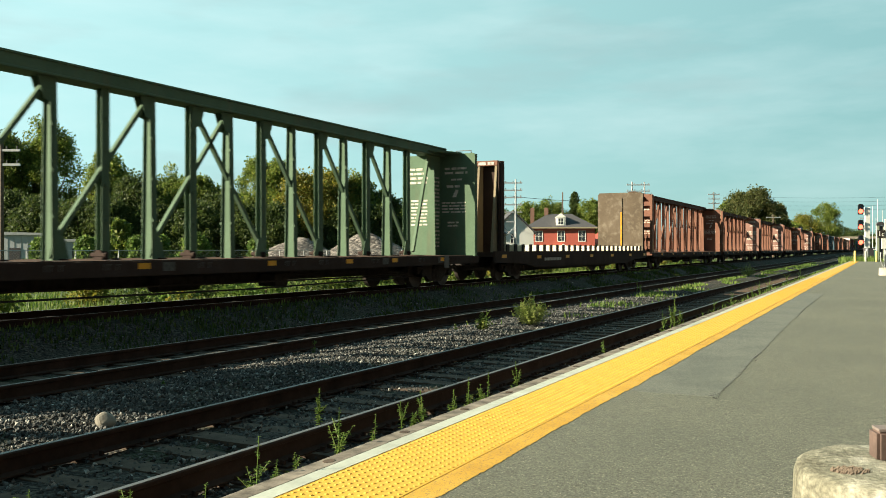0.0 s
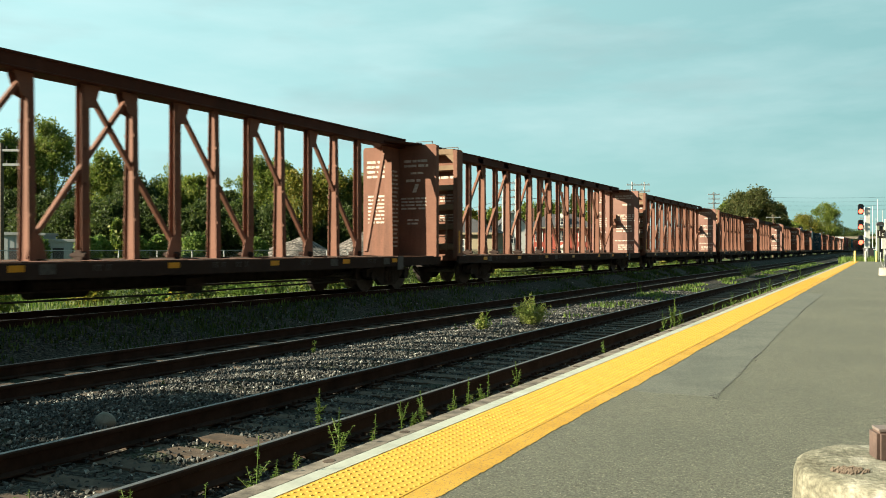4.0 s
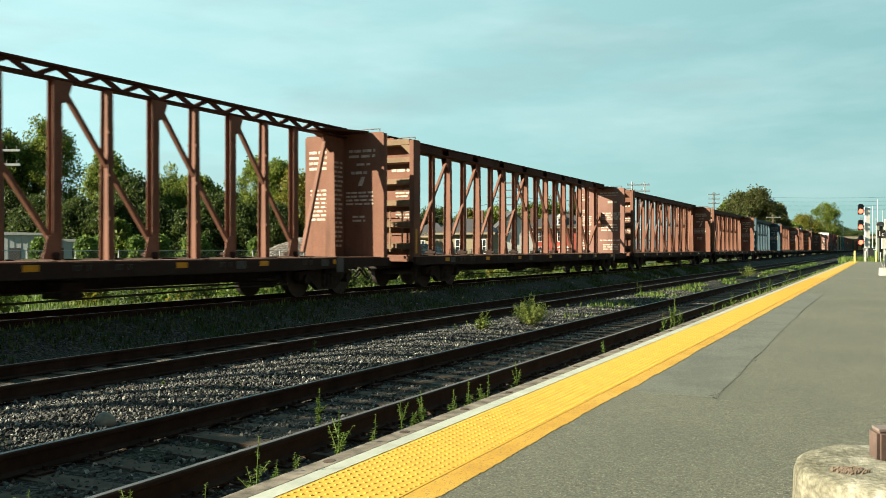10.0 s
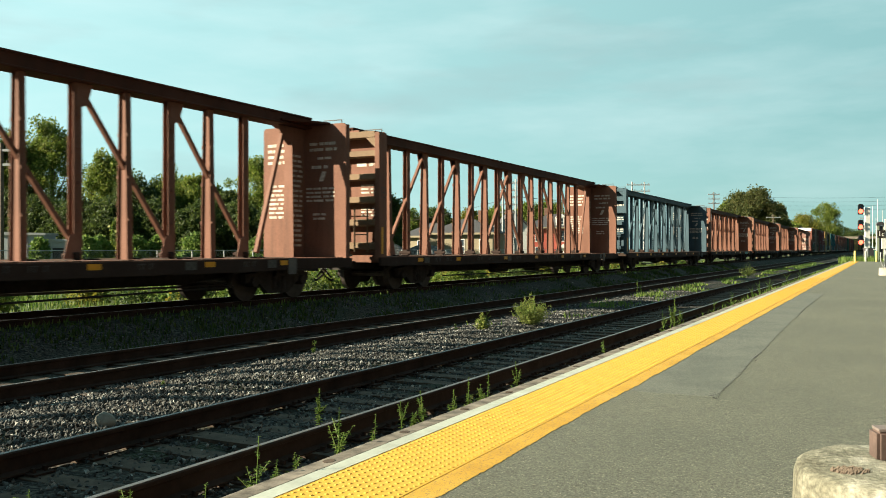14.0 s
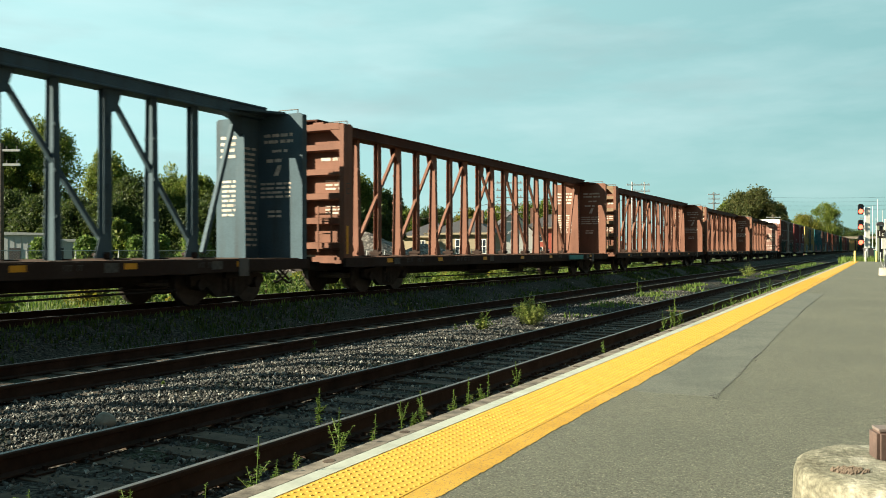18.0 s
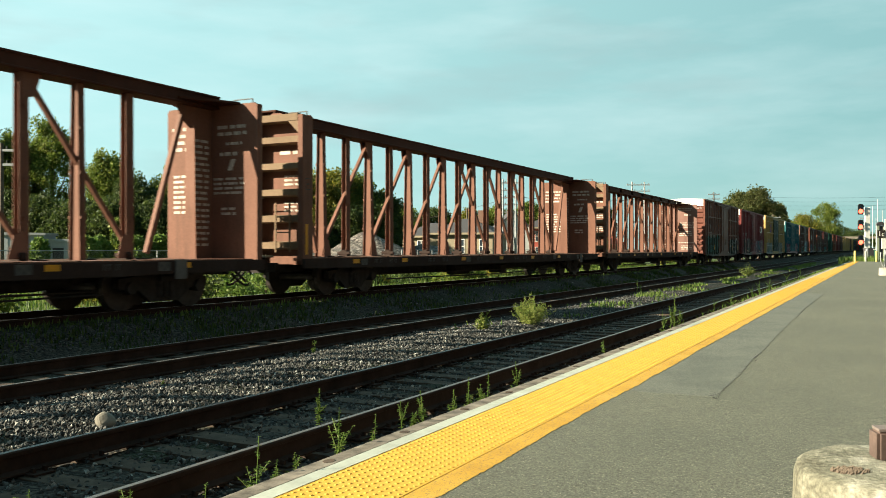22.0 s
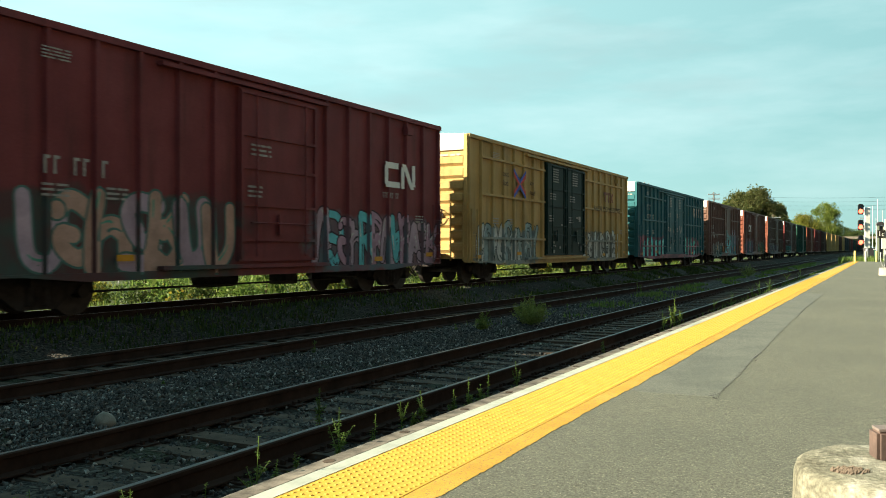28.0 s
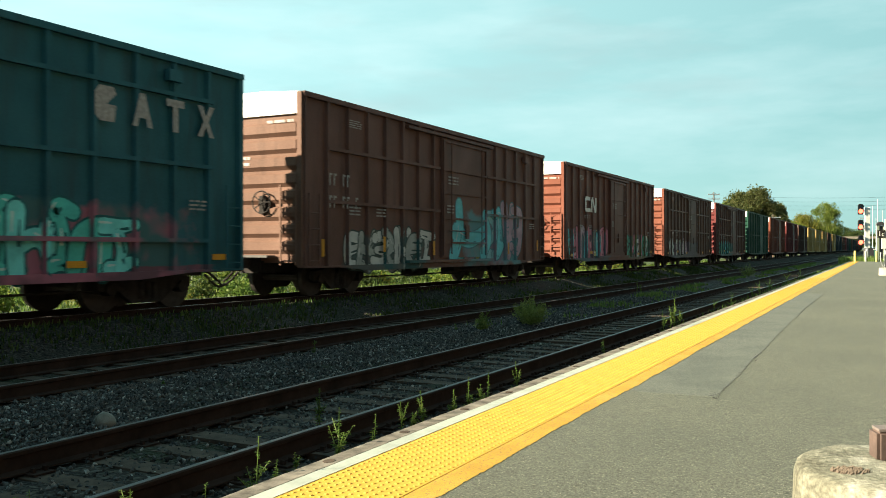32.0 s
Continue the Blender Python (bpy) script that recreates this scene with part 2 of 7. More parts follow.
M_ASPHALT = asphalt()
M_CONC = plain("pale_concrete", (0.27, 0.25, 0.21), 0.85, 0, 0.25, 4.0)
M_CONC_EDGE = plain("stained_concrete", (0.14, 0.12, 0.095), 0.9, 0, 0.6, 7.0, 0.2, 0.7)
M_STRIPE = plain("white_stripe", (0.31, 0.325, 0.27), 0.8, 0, 0.16, 5.0)
M_TACTILE = plain("tactile_yellow", (0.48, 0.27, 0.030), 0.65, 0, 0.10, 3.0)
def worn_line():
    """Old yellow paint on rough asphalt, speckled where the grit shows through."""
    m, nt, b = shader("worn_yellow_paint", 0.9, 0.0, 0.15)
    big, grit = noise_node(nt, 2.0, 5.0), noise_node(nt, 75.0, 3.0, 0.75)
    col = ramp(nt, big, [(0.35, (0.40, 0.225, 0.034)), (0.5, (0.46, 0.265, 0.038)), (0.7, (0.50, 0.30, 0.06))])
    col = mixed(nt, ramp(nt, grit, [(0.36, (1, 1, 1)), (0.47, (0, 0, 0))]), col, (0.17, 0.125, 0.06))
    nt.links.new(col, b.inputs["Base Color"])
    bump(nt, b, grit, 0.9, 0.01)
    return m


M_YELLOW_LINE = worn_line()
M_GROUND = gravelly("weedy_ground", [(0.0, (0.025, 0.04, 0.012)), (0.5, (0.045, 0.07, 0.018)), (1.0, (0.09, 0.10, 0.035))], 5.0)
M_GRASS = leafy("tall_grass", (0.035, 0.075, 0.012), (0.07, 0.125, 0.02), (0.16, 0.19, 0.05))
M_BUSH = leafy("feathery_bush_leaf", (0.13, 0.18, 0.035), (0.20, 0.25, 0.06), (0.30, 0.32, 0.10))
M_WEED = leafy("weed_leaf", (0.07, 0.13, 0.025), (0.11, 0.18, 0.035), (0.17, 0.22, 0.06))
M_LEAF = leafy("tree_leaf", (0.062, 0.104, 0.015), (0.118, 0.168, 0.028), (0.20, 0.225, 0.046))
M_LEAF_Y = leafy("yellowing_leaf", (0.07, 0.095, 0.012), (0.14, 0.15, 0.022), (0.25, 0.20, 0.035))
# dark-leaved trees; also the shade at the belt's foot, put into shrub colour
M_LEAF_D = leafy("dark_and_shaded_leaf", (0.026, 0.046, 0.012), (0.046, 0.072, 0.018), (0.082, 0.108, 0.027))
M_LEAF_B = leafy("browning_leaf", (0.04, 0.055, 0.016), (0.07, 0.085, 0.025), (0.11, 0.105, 0.036))
M_BARK = plain("bark", (0.10, 0.075, 0.055), 0.95, 0, 0.4, 6.0)
M_METAL = plain("grey_metal", (0.35, 0.36, 0.36), 0.5, 0.4, 0.15)
M_RUSTY = plain("rusted_steel", (0.105, 0.07, 0.058), 0.8, 0.1, 0.4)
M_PILE = gravelly("crushed_stone", [(0.0, (0.05, 0.044, 0.04)), (0.6, (0.13, 0.115, 0.10)), (1.0, (0.24, 0.21, 0.185))], 4.0)
M_BRICK = plain("painted_brick", (0.36, 0.085, 0.06), 0.85, 0, 0.15, 9.0)
M_SLATE = plain("grey_shingle", (0.05, 0.048, 0.05), 0.85, 0, 0.2)
M_BEIGE = plain("beige_siding", (0.25, 0.21, 0.14), 0.8, 0, 0.1)
M_GLASS, _nt, _b = shader("window_glass", 0.08, 0.0, 0.6)
_b.inputs["Base Color"].default_value = (0.03, 0.04, 0.05, 1)


# ---- mesh helpers ----
def box(bm, x0, x1, y0, y1, z0, z1):
    v = [bm.verts.new(p) for p in ((x0, y0, z0), (x1, y0, z0), (x1, y1, z0), (x0, y1, z0), (x0, y0, z1), (x1, y0, z1), (x1, y1, z1), (x0, y1, z1))]
    for f in ((3, 2, 1, 0), (4, 5, 6, 7), (0, 1, 5, 4), (1, 2, 6, 5), (2, 3, 7, 6), (3, 0, 4, 7)):
        bm.faces.new([v[i] for i in f])


def bevelled(bm, r=0.01, n=1):
    bmesh.ops.bevel(bm, geom=list(bm.edges), offset=r, segments=n, affect="EDGES", clamp_overlap=True)
    return bm


def rod(bm, a, b, r, r2=None, n=8, cap=True):
    """A round bar from a to b."""
    a, b = Vector(a), Vector(b)
    q = (b - a).to_track_quat("Z", "Y")
    r2 = r if r2 is None else r2
    lo = [bm.verts.new(a + q @ Vector((r * math.cos(i * math.tau / n), r * math.sin(i * math.tau / n), 0))) for i in range(n)]
    hi = [bm.verts.new(b + q @ Vector((r2 * math.cos(i * math.tau / n), r2 * math.sin(i * math.tau / n), 0))) for i in range(n)]
    for i in range(n):
        bm.faces.new((lo[i], lo[(i + 1) % n], hi[(i + 1) % n], hi[i]))
    if cap:
        bm.faces.new(lo[::-1])
        bm.faces.new(hi)


def bar(bm, a, b, w, h):
    """A square bar from a to b, w across in x, h across in the other way."""
    a, b = Vector(a), Vector(b)
    d = (b - a).normalized()
    s = Vector((1, 0, 0)) * (w / 2)
    u = d.cross(Vector((1, 0, 0))).normalized() * (h / 2)
    v = [bm.verts.new(p + i * s + j * u) for p in (a, b) for i, j in ((-1, -1), (1, -1), (1, 1), (-1, 1))]
    for f in ((3, 2, 1, 0), (4, 5, 6, 7), (0, 1, 5, 4), (1, 2, 6, 5), (2, 3, 7, 6), (3, 0, 4, 7)):
        bm.faces.new([v[i] for i in f])


def prism(bm, pts, axis, lo, hi):
    """A polygon in the plane across the axis ('x': (y, z), 'y': (x, z), 'z': (x, y)), drawn out from lo to hi."""
    def put(p, k):
        return {"x": (k, p[0], p[1]), "y": (p[0], k, p[1]), "z": (p[0], p[1], k)}[axis]
    a = [bm.verts.new(put(p, lo)) for p in pts]
    b = [bm.verts.new(put(p, hi)) for p in pts]
    n = len(pts)
    bm.faces.new(a[::-1])
    bm.faces.new(b)
    for i in range(n):
        bm.faces.new((a[i], a[(i + 1) % n], b[(i + 1) % n], b[i]))


def mesh_of(name, bm, material, smooth=False):
    bmesh.ops.recalc_face_normals(bm, faces=bm.faces)
    me = bpy.data.meshes.new(name)
    bm.to_mesh(me)
    bm.free()
    me.materials.append(material)
    if smooth:
        me.shade_smooth()
    return me


def part(name, bm, material, parent, label="", smooth=False):
    ob = new(name, mesh_of(name, bm, material, smooth))
    ob.parent = parent
    if name in ("stencilling", "notice", "lettering"):
        ob["kind"] = "stuff"
    return tagged(ob, label)


def solid(name, bm, material, label="", category="", group="", kind="", smooth=False):
    return tagged(new(name, mesh_of(name, bm, material, smooth)), label, category, group, kind)


def holder(name, label, category, group="", m=None):
    ob = tagged(new(name), label, category, group)
    if m is not None:
        ob.matrix_basis = m
    return ob


def again(ob, parent, m):
    """Another object on the same mesh."""
    o = new(ob.name.split(".")[0], ob.data)
    o.parent, o.matrix_basis = parent, m
    if "label" in ob:
        o["label"] = ob["label"]
    return o


def cloud_mesh(name, verts, faces, material):
    me = bpy.data.meshes.new(name)
    me.from_pydata(verts, [], faces)
    me.materials.append(material)
    return me


CT, ST = math.cos(radians(TURN)), math.sin(radians(TURN))


def spot(u, d):
    """The plan place d metres ahead and u * d metres aside of the eye's line."""
    return d * (u * CT - ST), d * (u * ST + CT)


# ---- ground, ballast, tracks ----
RAILS = {1: -5.04, 2: -9.41, 3: -13.7}
RAIL_TOP = {1: 0.0, 2: 0.0, 3: 0.325}


def bed_height(x):
    """The ballast's cross profile."""
    pts = [(-40, -0.55), (-19, -0.5), (-17.2, -0.35), (-15.7, 0.21), (-12.2, 0.21), (-11.3, -0.12), (-10.6, -0.2), (-8.2, -0.20), (-7.2, -0.13), (-6.3, -0.2), (-3.7, -0.22), (-2.5, -0.24)]
    return float(np.interp(x, [p[0] for p in pts], [p[1] for p in pts]))


def build_ground():
    bm = bmesh.new()
    box(bm, -3000, 3000, -400, 4200, -3, -0.6)
    solid("ground", bm, M_GROUND, "weedy green ground beyond the railway", "ground", kind="structure")
    rng = np.random.default_rng(3)
    ys = [-440, -300, -200, -120, -60, -30, -20] + list(np.arange(-14, 40, 0.22)) + list(np.geomspace(40, 900, 130))
    xs = list(np.arange(-18.6, -2.7, 0.2))
    verts, faces = [], []
    for y in ys:
        for x in xs:
            verts.append((x, y, bed_height(x) + 0.035 * (noise.noise(Vector((x * 2.1, y * 2.1, 0))) + 0.6 * noise.noise(Vector((x * 6, y * 6, 4))))))
    n = len(xs)
    for j in range(len(ys) - 1):
        for i in range(n - 1):
            a = j * n + i
            faces.append((a, a + 1, a + n + 1, a + n))
    ob = new("ballast_bed", cloud_mesh("ballast_bed", verts, faces, M_BALLAST))
    ob.data.shade_smooth()
    tagged(ob, "grey crushed-stone ballast under the three tracks", "ballast", kind="structure")
    # loose stones
    verts, faces = [], []
    base = [(1, 0, 0), (0.31, 0.95, 0), (-0.81, 0.59, 0), (-0.81, -0.59, 0), (0.31, -0.95, 0), (0.1, 0.05, 1), (-0.05, 0.1, -0.9)]
    tri = [(0, 1, 5), (1, 2, 5), (2, 3, 5), (3, 4, 5), (4, 0, 5), (1, 0, 6), (2, 1, 6), (3, 2, 6), (4, 3, 6), (0, 4, 6)]
    base = np.array(base)

    def throw(count, x0, x1, y0, y1, size, power=2.0):
        for _ in range(count):
            x = rng.uniform(x0, x1)
            y = y0 + (y1 - y0) * rng.random() ** power
            s = size * rng.uniform(0.55, 1.35) * np.array([1, rng.uniform(0.6, 1), rng.uniform(0.5, 0.9)])
            p = base * rng.uniform(0.7, 1.25, (7, 1)) * s
            e = np.array(Euler(rng.uniform(0, 6.28, 3)).to_matrix())
            p = p @ e.T + (x, y, bed_height(x) + 0.01 + 0.35 * size * rng.random())
            k = len(verts)
            verts.extend(p.tolist())
            faces.extend([(a + k, b + k, c + k) for a, b, c in tri])

    throw(36000, -8.4, -5.95, 1.5, 34, 0.0225, 1.7)
    throw(8000, -5.7, -3.5, 1.5, 30, 0.023, 1.7)
    throw(4000, -9.0, -8.2, 1.5, 40, 0.028, 1.7)
    throw(1500, -12.4, -10.3, 3, 35, 0.024, 1.5)
    st = new("ballast_stones", cloud_mesh("ballast_stones", verts, faces, M_STONE))
    tagged(st, "loose grey and tan ballast stones between the rails", "stones", kind="stuff")
    bm = bmesh.new()
    bmesh.ops.create_icosphere(bm, subdivisions=3, radius=0.10)
    for v in bm.verts:
        v.co *= 1 + 0.22 * noise.noise(v.co * 9)
        v.co.z *= 0.85
    x, y = -6.6, 5.78
    solid("boulder", bm, plain("boulder_stone", (0.17, 0.155, 0.125), 0.9, 0, 0.3, 9.0), "rounded tan boulder lying on the ballast", "stone").matrix_basis = pose(x, y, bed_height(x) + 0.05, 0, 10, 40)


def rail_profile():
    half = [(0.07, 0), (0.07, 0.012), (0.012, 0.03), (0.012, 0.128), (0.034, 0.138), (0.036, 0.165), (0.028, 0.172)]
    return half + [(-x, z) for x, z in half[::-1]]


def build_tracks():
    labels = {1: "near track of rusty rails on dark wooden sleepers", 2: "middle track of rusty rails with weeds beside it", 3: "far main track that carries the freight train"}
    rng = random.Random(5)
    for k, xc in RAILS.items():
        track = holder("railway_track", labels[k], "railway track", "railway tracks", pose(xc, 0, RAIL_TOP[k]))
        for side in (-1, 1):
            bm = bmesh.new()
            prism(bm, rail_profile(), "y", -440, 900)
            bmesh.ops.translate(bm, verts=bm.verts, vec=(side * 0.7525, 0, -0.172))
            r = part("rail", bm, M_RAIL, track, "rusty steel rail")
            bm = bmesh.new()
            box(bm, side * 0.7525 - 0.022, side * 0.7525 + 0.022, -440, 900, -0.001, 0.003)
            part("worn_head", bm, M_RAILTOP, r, "polished running surface")
        bm = bmesh.new()
        prism(bm, [(-1.3, -0.19), (-1.29, -0.02), (-1.2, 0.0), (1.2, 0.0), (1.29, -0.02), (1.3, -0.19)], "y", -0.115, 0.115)
        tie = part("sleeper", bm, M_TIE, track, "cracked creosoted timber sleeper")
        tie.matrix_basis = pose(0, -2.0, -0.185)
        count = {1: 260, 2: 130, 3: 60}[k]
        for i in range(1, count):
            again(tie, track, pose(rng.uniform(-0.05, 0.05), -2.0 + i * 0.53 + rng.uniform(-0.03, 0.03), -0.185 + rng.uniform(-0.012, 0.01), 0, 0, rng.uniform(-1.2, 1.2)))
        if k == 1:
            bm = bmesh.new()
            box(bm, -0.18, 0.18, -0.09, 0.09, 0, 0.014)
            for dx in (-0.11, 0.11):
                for dy in (-0.05, 0.05):
                    box(bm, dx - 0.018, dx + 0.018, dy - 0.012, dy + 0.012, 0.012, 0.05)
            pl = part("tie_plate", bm, M_RAIL, track, "rusty tie plate with spikes")
            pl.matrix_basis = pose(-0.7525, -2.0, -0.184)
            for i in range(70):
                for side in (-1, 1):
                    if i or side > 0:
                        again(pl, track, pose(side * 0.7525, -2.0 + i * 0.53, -0.184))


build_ground()
build_tracks()


# ---- platform ----
SKEW = 0.006


def edge(y, off):
    return off - SKEW * y


def strip(bm, x0, x1, y0, y1, z0, z1):
    v = [bm.verts.new(p) for p in ((edge(y0, x0), y0, z0), (edge(y0, x1), y0, z0), (edge(y1, x1), y1, z0), (edge(y1, x0), y1, z0),
                                   (edge(y0, x0), y0, z1), (edge(y0, x1), y0, z1), (edge(y1, x1), y1, z1), (edge(y1, x0), y1, z1))]
    for f in ((3, 2, 1, 0), (4, 5, 6, 7), (0, 1, 5, 4), (1, 2, 6, 5), (2, 3, 7, 6), (3, 0, 4, 7)):
        bm.faces.new([v[i] for i in f])


PZ = 0.123


def build_platform():
    bm = bmesh.new()
    strip(bm, -2.384, 14, -14, 106, -0.6, PZ)
    plat = solid("platform", bm, M_ASPHALT, "grey asphalt station platform with cracks", "platform", kind="structure")
    bm = bmesh.new()
    rngl = random.Random(77)
    y, last = -14.0, None
    while y < 106:
        w = noise.noise(Vector((y * 1.3, 0.5, 0))) * 0.022 + rngl.uniform(-0.008, 0.008)
        g = max(0, noise.noise(Vector((y * 0.8, 5.5, 0)))) * 0.012
        cur = (bm.verts.new((edge(y, -2.379 + g), y, PZ + 0.003)), bm.verts.new((edge(y, -2.215 + w), y, PZ + 0.003)))
        if last:
            bm.faces.new((last[0], last[1], cur[1], cur[0]))
        last = cur
        y += 0.045 if y < 30 else 0.4
    part("painted_line", bm, M_YELLOW_LINE, plat, "worn yellow painted line on the asphalt")
    bm = bmesh.new()
    strip(bm, -3.135, -3.014, -14, 106, -0.6, PZ + 0.002)
    part("white_line", bm, M_STRIPE, plat, "white painted line along the edge")
    rng = random.Random(8)
    y = -6.0
    while y < 106:
        bm = bmesh.new()
        n = 3.05
        strip(bm, -3.30 + rng.uniform(-0.008, 0.008), -3.139, y + 0.006, min(y + n, 106) - 0.006, -0.5, PZ - rng.uniform(0, 0.008))
        bevelled(bm, 0.012)
        blk = part("coping_block", bm, M_CONC_EDGE, plat, "stained concrete coping block")
        for q in (0.5, 1.5, 2.5):
            if y + q < 40:
                bm = bmesh.new()
                cx, cy = edge(y + q, -3.215), y + q
                prism(bm, [(cx + 0.036 * math.cos(a * 0.628), cy + 0.05 * math.sin(a * 0.628)) for a in range(10)], "z", PZ - 0.02, PZ + 0.001)
                part("bolt_cap", bm, M_TIE, blk, "dark filled bolt hole")
        y += n
    # tactile tiles, 0.61 m square, with rows of domes
    def tile(domes):
        bm = bmesh.new()
        box(bm, -0.305, 0.305, -0.304, 0.304, -0.05, 0)
        if domes:
            for i in range(10):
                for j in range(10):
                    cx, cy = -0.2745 + i * 0.061, -0.2745 + j * 0.061
                    lo = [bm.verts.new((cx + 0.0145 * math.cos(a * math.tau / 6), cy + 0.0145 * math.sin(a * math.tau / 6), 0)) for a in range(6)]
                    hi = [bm.verts.new((cx + 0.008 * math.cos(a * math.tau / 6), cy + 0.008 * math.sin(a * math.tau / 6), 0.006)) for a in range(6)]
                    for a in range(6):
                        bm.faces.new((lo[a], lo[(a + 1) % 6], hi[(a + 1) % 6], hi[a]))
                    bm.faces.new(hi)
        return mesh_of("tactile_tile", bm, M_TACTILE)
    fine, flat = tile(True), tile(False)
    for i in range(183):
        y = -5.0 + i * 0.61
        if y > 105.6:
            break
        o = new("tactile_tile", fine if -1 < y < 45 else flat)
        o.parent = plat
        o.matrix_basis = pose(edge(y, -2.69), y, PZ + 0.004, 0, 0, math.degrees(SKEW))
    return plat


PLATFORM = build_platform()
# unseen wall, added to keep low eastern sky light off the car sides
bm = bmesh.new()
box(bm, 8.0, 8.4, -60, 80, -0.6, 10.0)
solid("wall_sky_block", bm, plain("sky_block_dark", (0.06, 0.05, 0.042), 0.9, 0, 0.2), "added unseen dark wall that blocks low eastern sky", "wall", kind="structure")


# ---- the freight train ----
SPEED, AHEAD = 12.8, -6.31


def clock(t):
    """The train's own time: it slows and gains a little on the way."""
    return t + 0.0349 * (t - 16) ** 2 / 100 - 0.1087 * (t - 16) ** 3 / 1e4


TRAIN = []


def roll(car, middle):
    TRAIN.append((car, middle))


def motions():
    for car, middle in TRAIN:
        walk(car, [(t, pose(RAILS[3], SPEED * (middle - clock(t)) + AHEAD, RAIL_TOP[3])) for t in range(0, 33, 4)])


def truck_meshes():
    bm = bmesh.new()
    for s in (-1, 1):
        x0, x1 = s * 0.98 - 0.07, s * 0.98 + 0.07
        prism(bm, [(-1.15, 0.42), (-1.15, 0.62), (-0.75, 0.66), (-0.35, 0.82), (0.35, 0.82), (0.75, 0.66), (1.15, 0.62), (1.15, 0.42), (0.72, 0.42), (0.36, 0.16), (-0.36, 0.16), (-0.72, 0.42)], "x", x0, x1)
        for y in (-0.889, 0.889):
            rod(bm, (s * 1.12, y, 0.44), (s * 0.9, y, 0.44), 0.12, n=10)
        for y in (-0.16, 0, 0.16):
            rod(bm, (s * 1.04, y, 0.24), (s * 1.04, y, 0.56), 0.07, n=8)
    box(bm, -1.15, 1.15, -0.2, 0.2, 0.55, 0.78)
    frame_mesh = mesh_of("truck", bm, M_BLACK)
    bm = bmesh.new()
    for s in (-1, 1):
        rod(bm, (s * 0.70, 0, 0), (s * 0.83, 0, 0), 0.457, n=24)
        rod(bm, (s * 0.68, 0, 0), (s * 0.70, 0, 0), 0.485, n=24)
        rod(bm, (s * 0.83, 0, 0), (s * 0.85, 0, 0), 0.14, n=12)
    rod(bm, (-0.7, 0, 0), (0.7, 0, 0), 0.085, n=8)
    wheel_mesh = mesh_of("wheelset", bm, M_WHEEL)
    bm = bmesh.new()
    box(bm, -0.08, 0.08, 0, 0.62, 0.72, 0.92)
    box(bm, -0.15, 0.15, 0.6, 0.92, 0.66, 0.98)
    box(bm, -0.28, 0.28, 0, 0.1, 0.6, 1.0)
    rod(bm, (0.35, 0.1, 0.75), (0.18, 0.8, 0.42), 0.03, n=6)
    hose = [(0.32, 0.15, 0.62), (0.34, 0.35, 0.44), (0.30, 0.6, 0.34), (0.2, 0.85, 0.33), (0.08, 1.05, 0.38)]
    for a, b in zip(hose, hose[1:]):
        rod(bm, a, b, 0.028, n=6)
    coupler_mesh = mesh_of("coupler", bm, M_BLACK)
    return frame_mesh, wheel_mesh, coupler_mesh


TRUCK, WHEELSET, COUPLER = truck_meshes()


def running_gear(car, half, centre):
    for s in (-1, 1):
        t = new("truck", TRUCK)
        t.parent, t.matrix_basis = car, pose(0, s * centre, 0)
        for y in (-0.889, 0.889):
            w = new("wheelset", WHEELSET)
            w.parent, w.matrix_basis = t, pose(0, y, 0.46)
        c = new("coupler", COUPLER)
        c.parent, c.matrix_basis = car, pose(0, s * half, 0, 0, 0, 0 if s > 0 else 180)


def letters(bm, x, y0, z0, w, h, rows, rng, turn=1):
    """Rows of short bars where stencilled writing stands, on a face across x."""
    for r in range(rows):
        z = z0 + h - (r + 1) * h / rows
        y = y0
        while y < y0 + w - 0.05:
            k = rng.uniform(0.12, 0.4)
            k = min(k, y0 + w - y)
            box(bm, x - 0.003, x + 0.003, y, y + k * 0.8, z, z + 0.45 * h / rows)
            y += k


def figures(bm, x, y, z, h, groups):
    """Upright bars in groups, one for each painted figure."""
    for n in groups:
        for _ in range(n):
            box(bm, x - 0.003, x + 0.003, y, y + 0.15 * h, z, z + h)
            box(bm, x - 0.003, x + 0.003, y + 0.15 * h, y + 0.4 * h, z + 0.82 * h, z + h)
            y += 0.62 * h
        y += 0.7 * h


def letters_y(bm, y, x0, z0, w, h, rows, rng):
    """The same on a face across y."""
    for r in range(rows):
        z = z0 + h - (r + 1) * h / rows
        x = x0
        while x < x0 + w - 0.05:
            k = min(rng.uniform(0.12, 0.4), x0 + w - x)
            box(bm, x, x + k * 0.8, y - 0.003, y + 0.003, z, z + 0.5 * h / rows)
            x += k


CB_TOP, DECK = 4.43, 1.0
CHORD = 4.50
BAY = 1.20


def ladder(bm, x, y, z0, z1, w, along="x"):
    n = int((z1 - z0) / 0.38)
    for i in range(n + 1):
        z = z0 + i * 0.38
        if along == "x":
            rod(bm, (x - w / 2, y, z), (x + w / 2, y, z), 0.016, n=5)
        else:
            rod(bm, (x, y - w / 2, z), (x, y + w / 2, z), 0.016, n=5)
    for s in (-1, 1):
        if along == "x":
            box(bm, x + s * w / 2 - 0.02, x + s * w / 2 + 0.02, y - 0.015, y + 0.015, z0 - 0.1, z1 + 0.1)
        else:
            box(bm, x - 0.015, x + 0.015, y + s * w / 2 - 0.02, y + s * w / 2 + 0.02, z0 - 0.1, z1 + 0.1)


RIB_Z = (1.17, 1.82, 2.46, 3.10, 3.74)


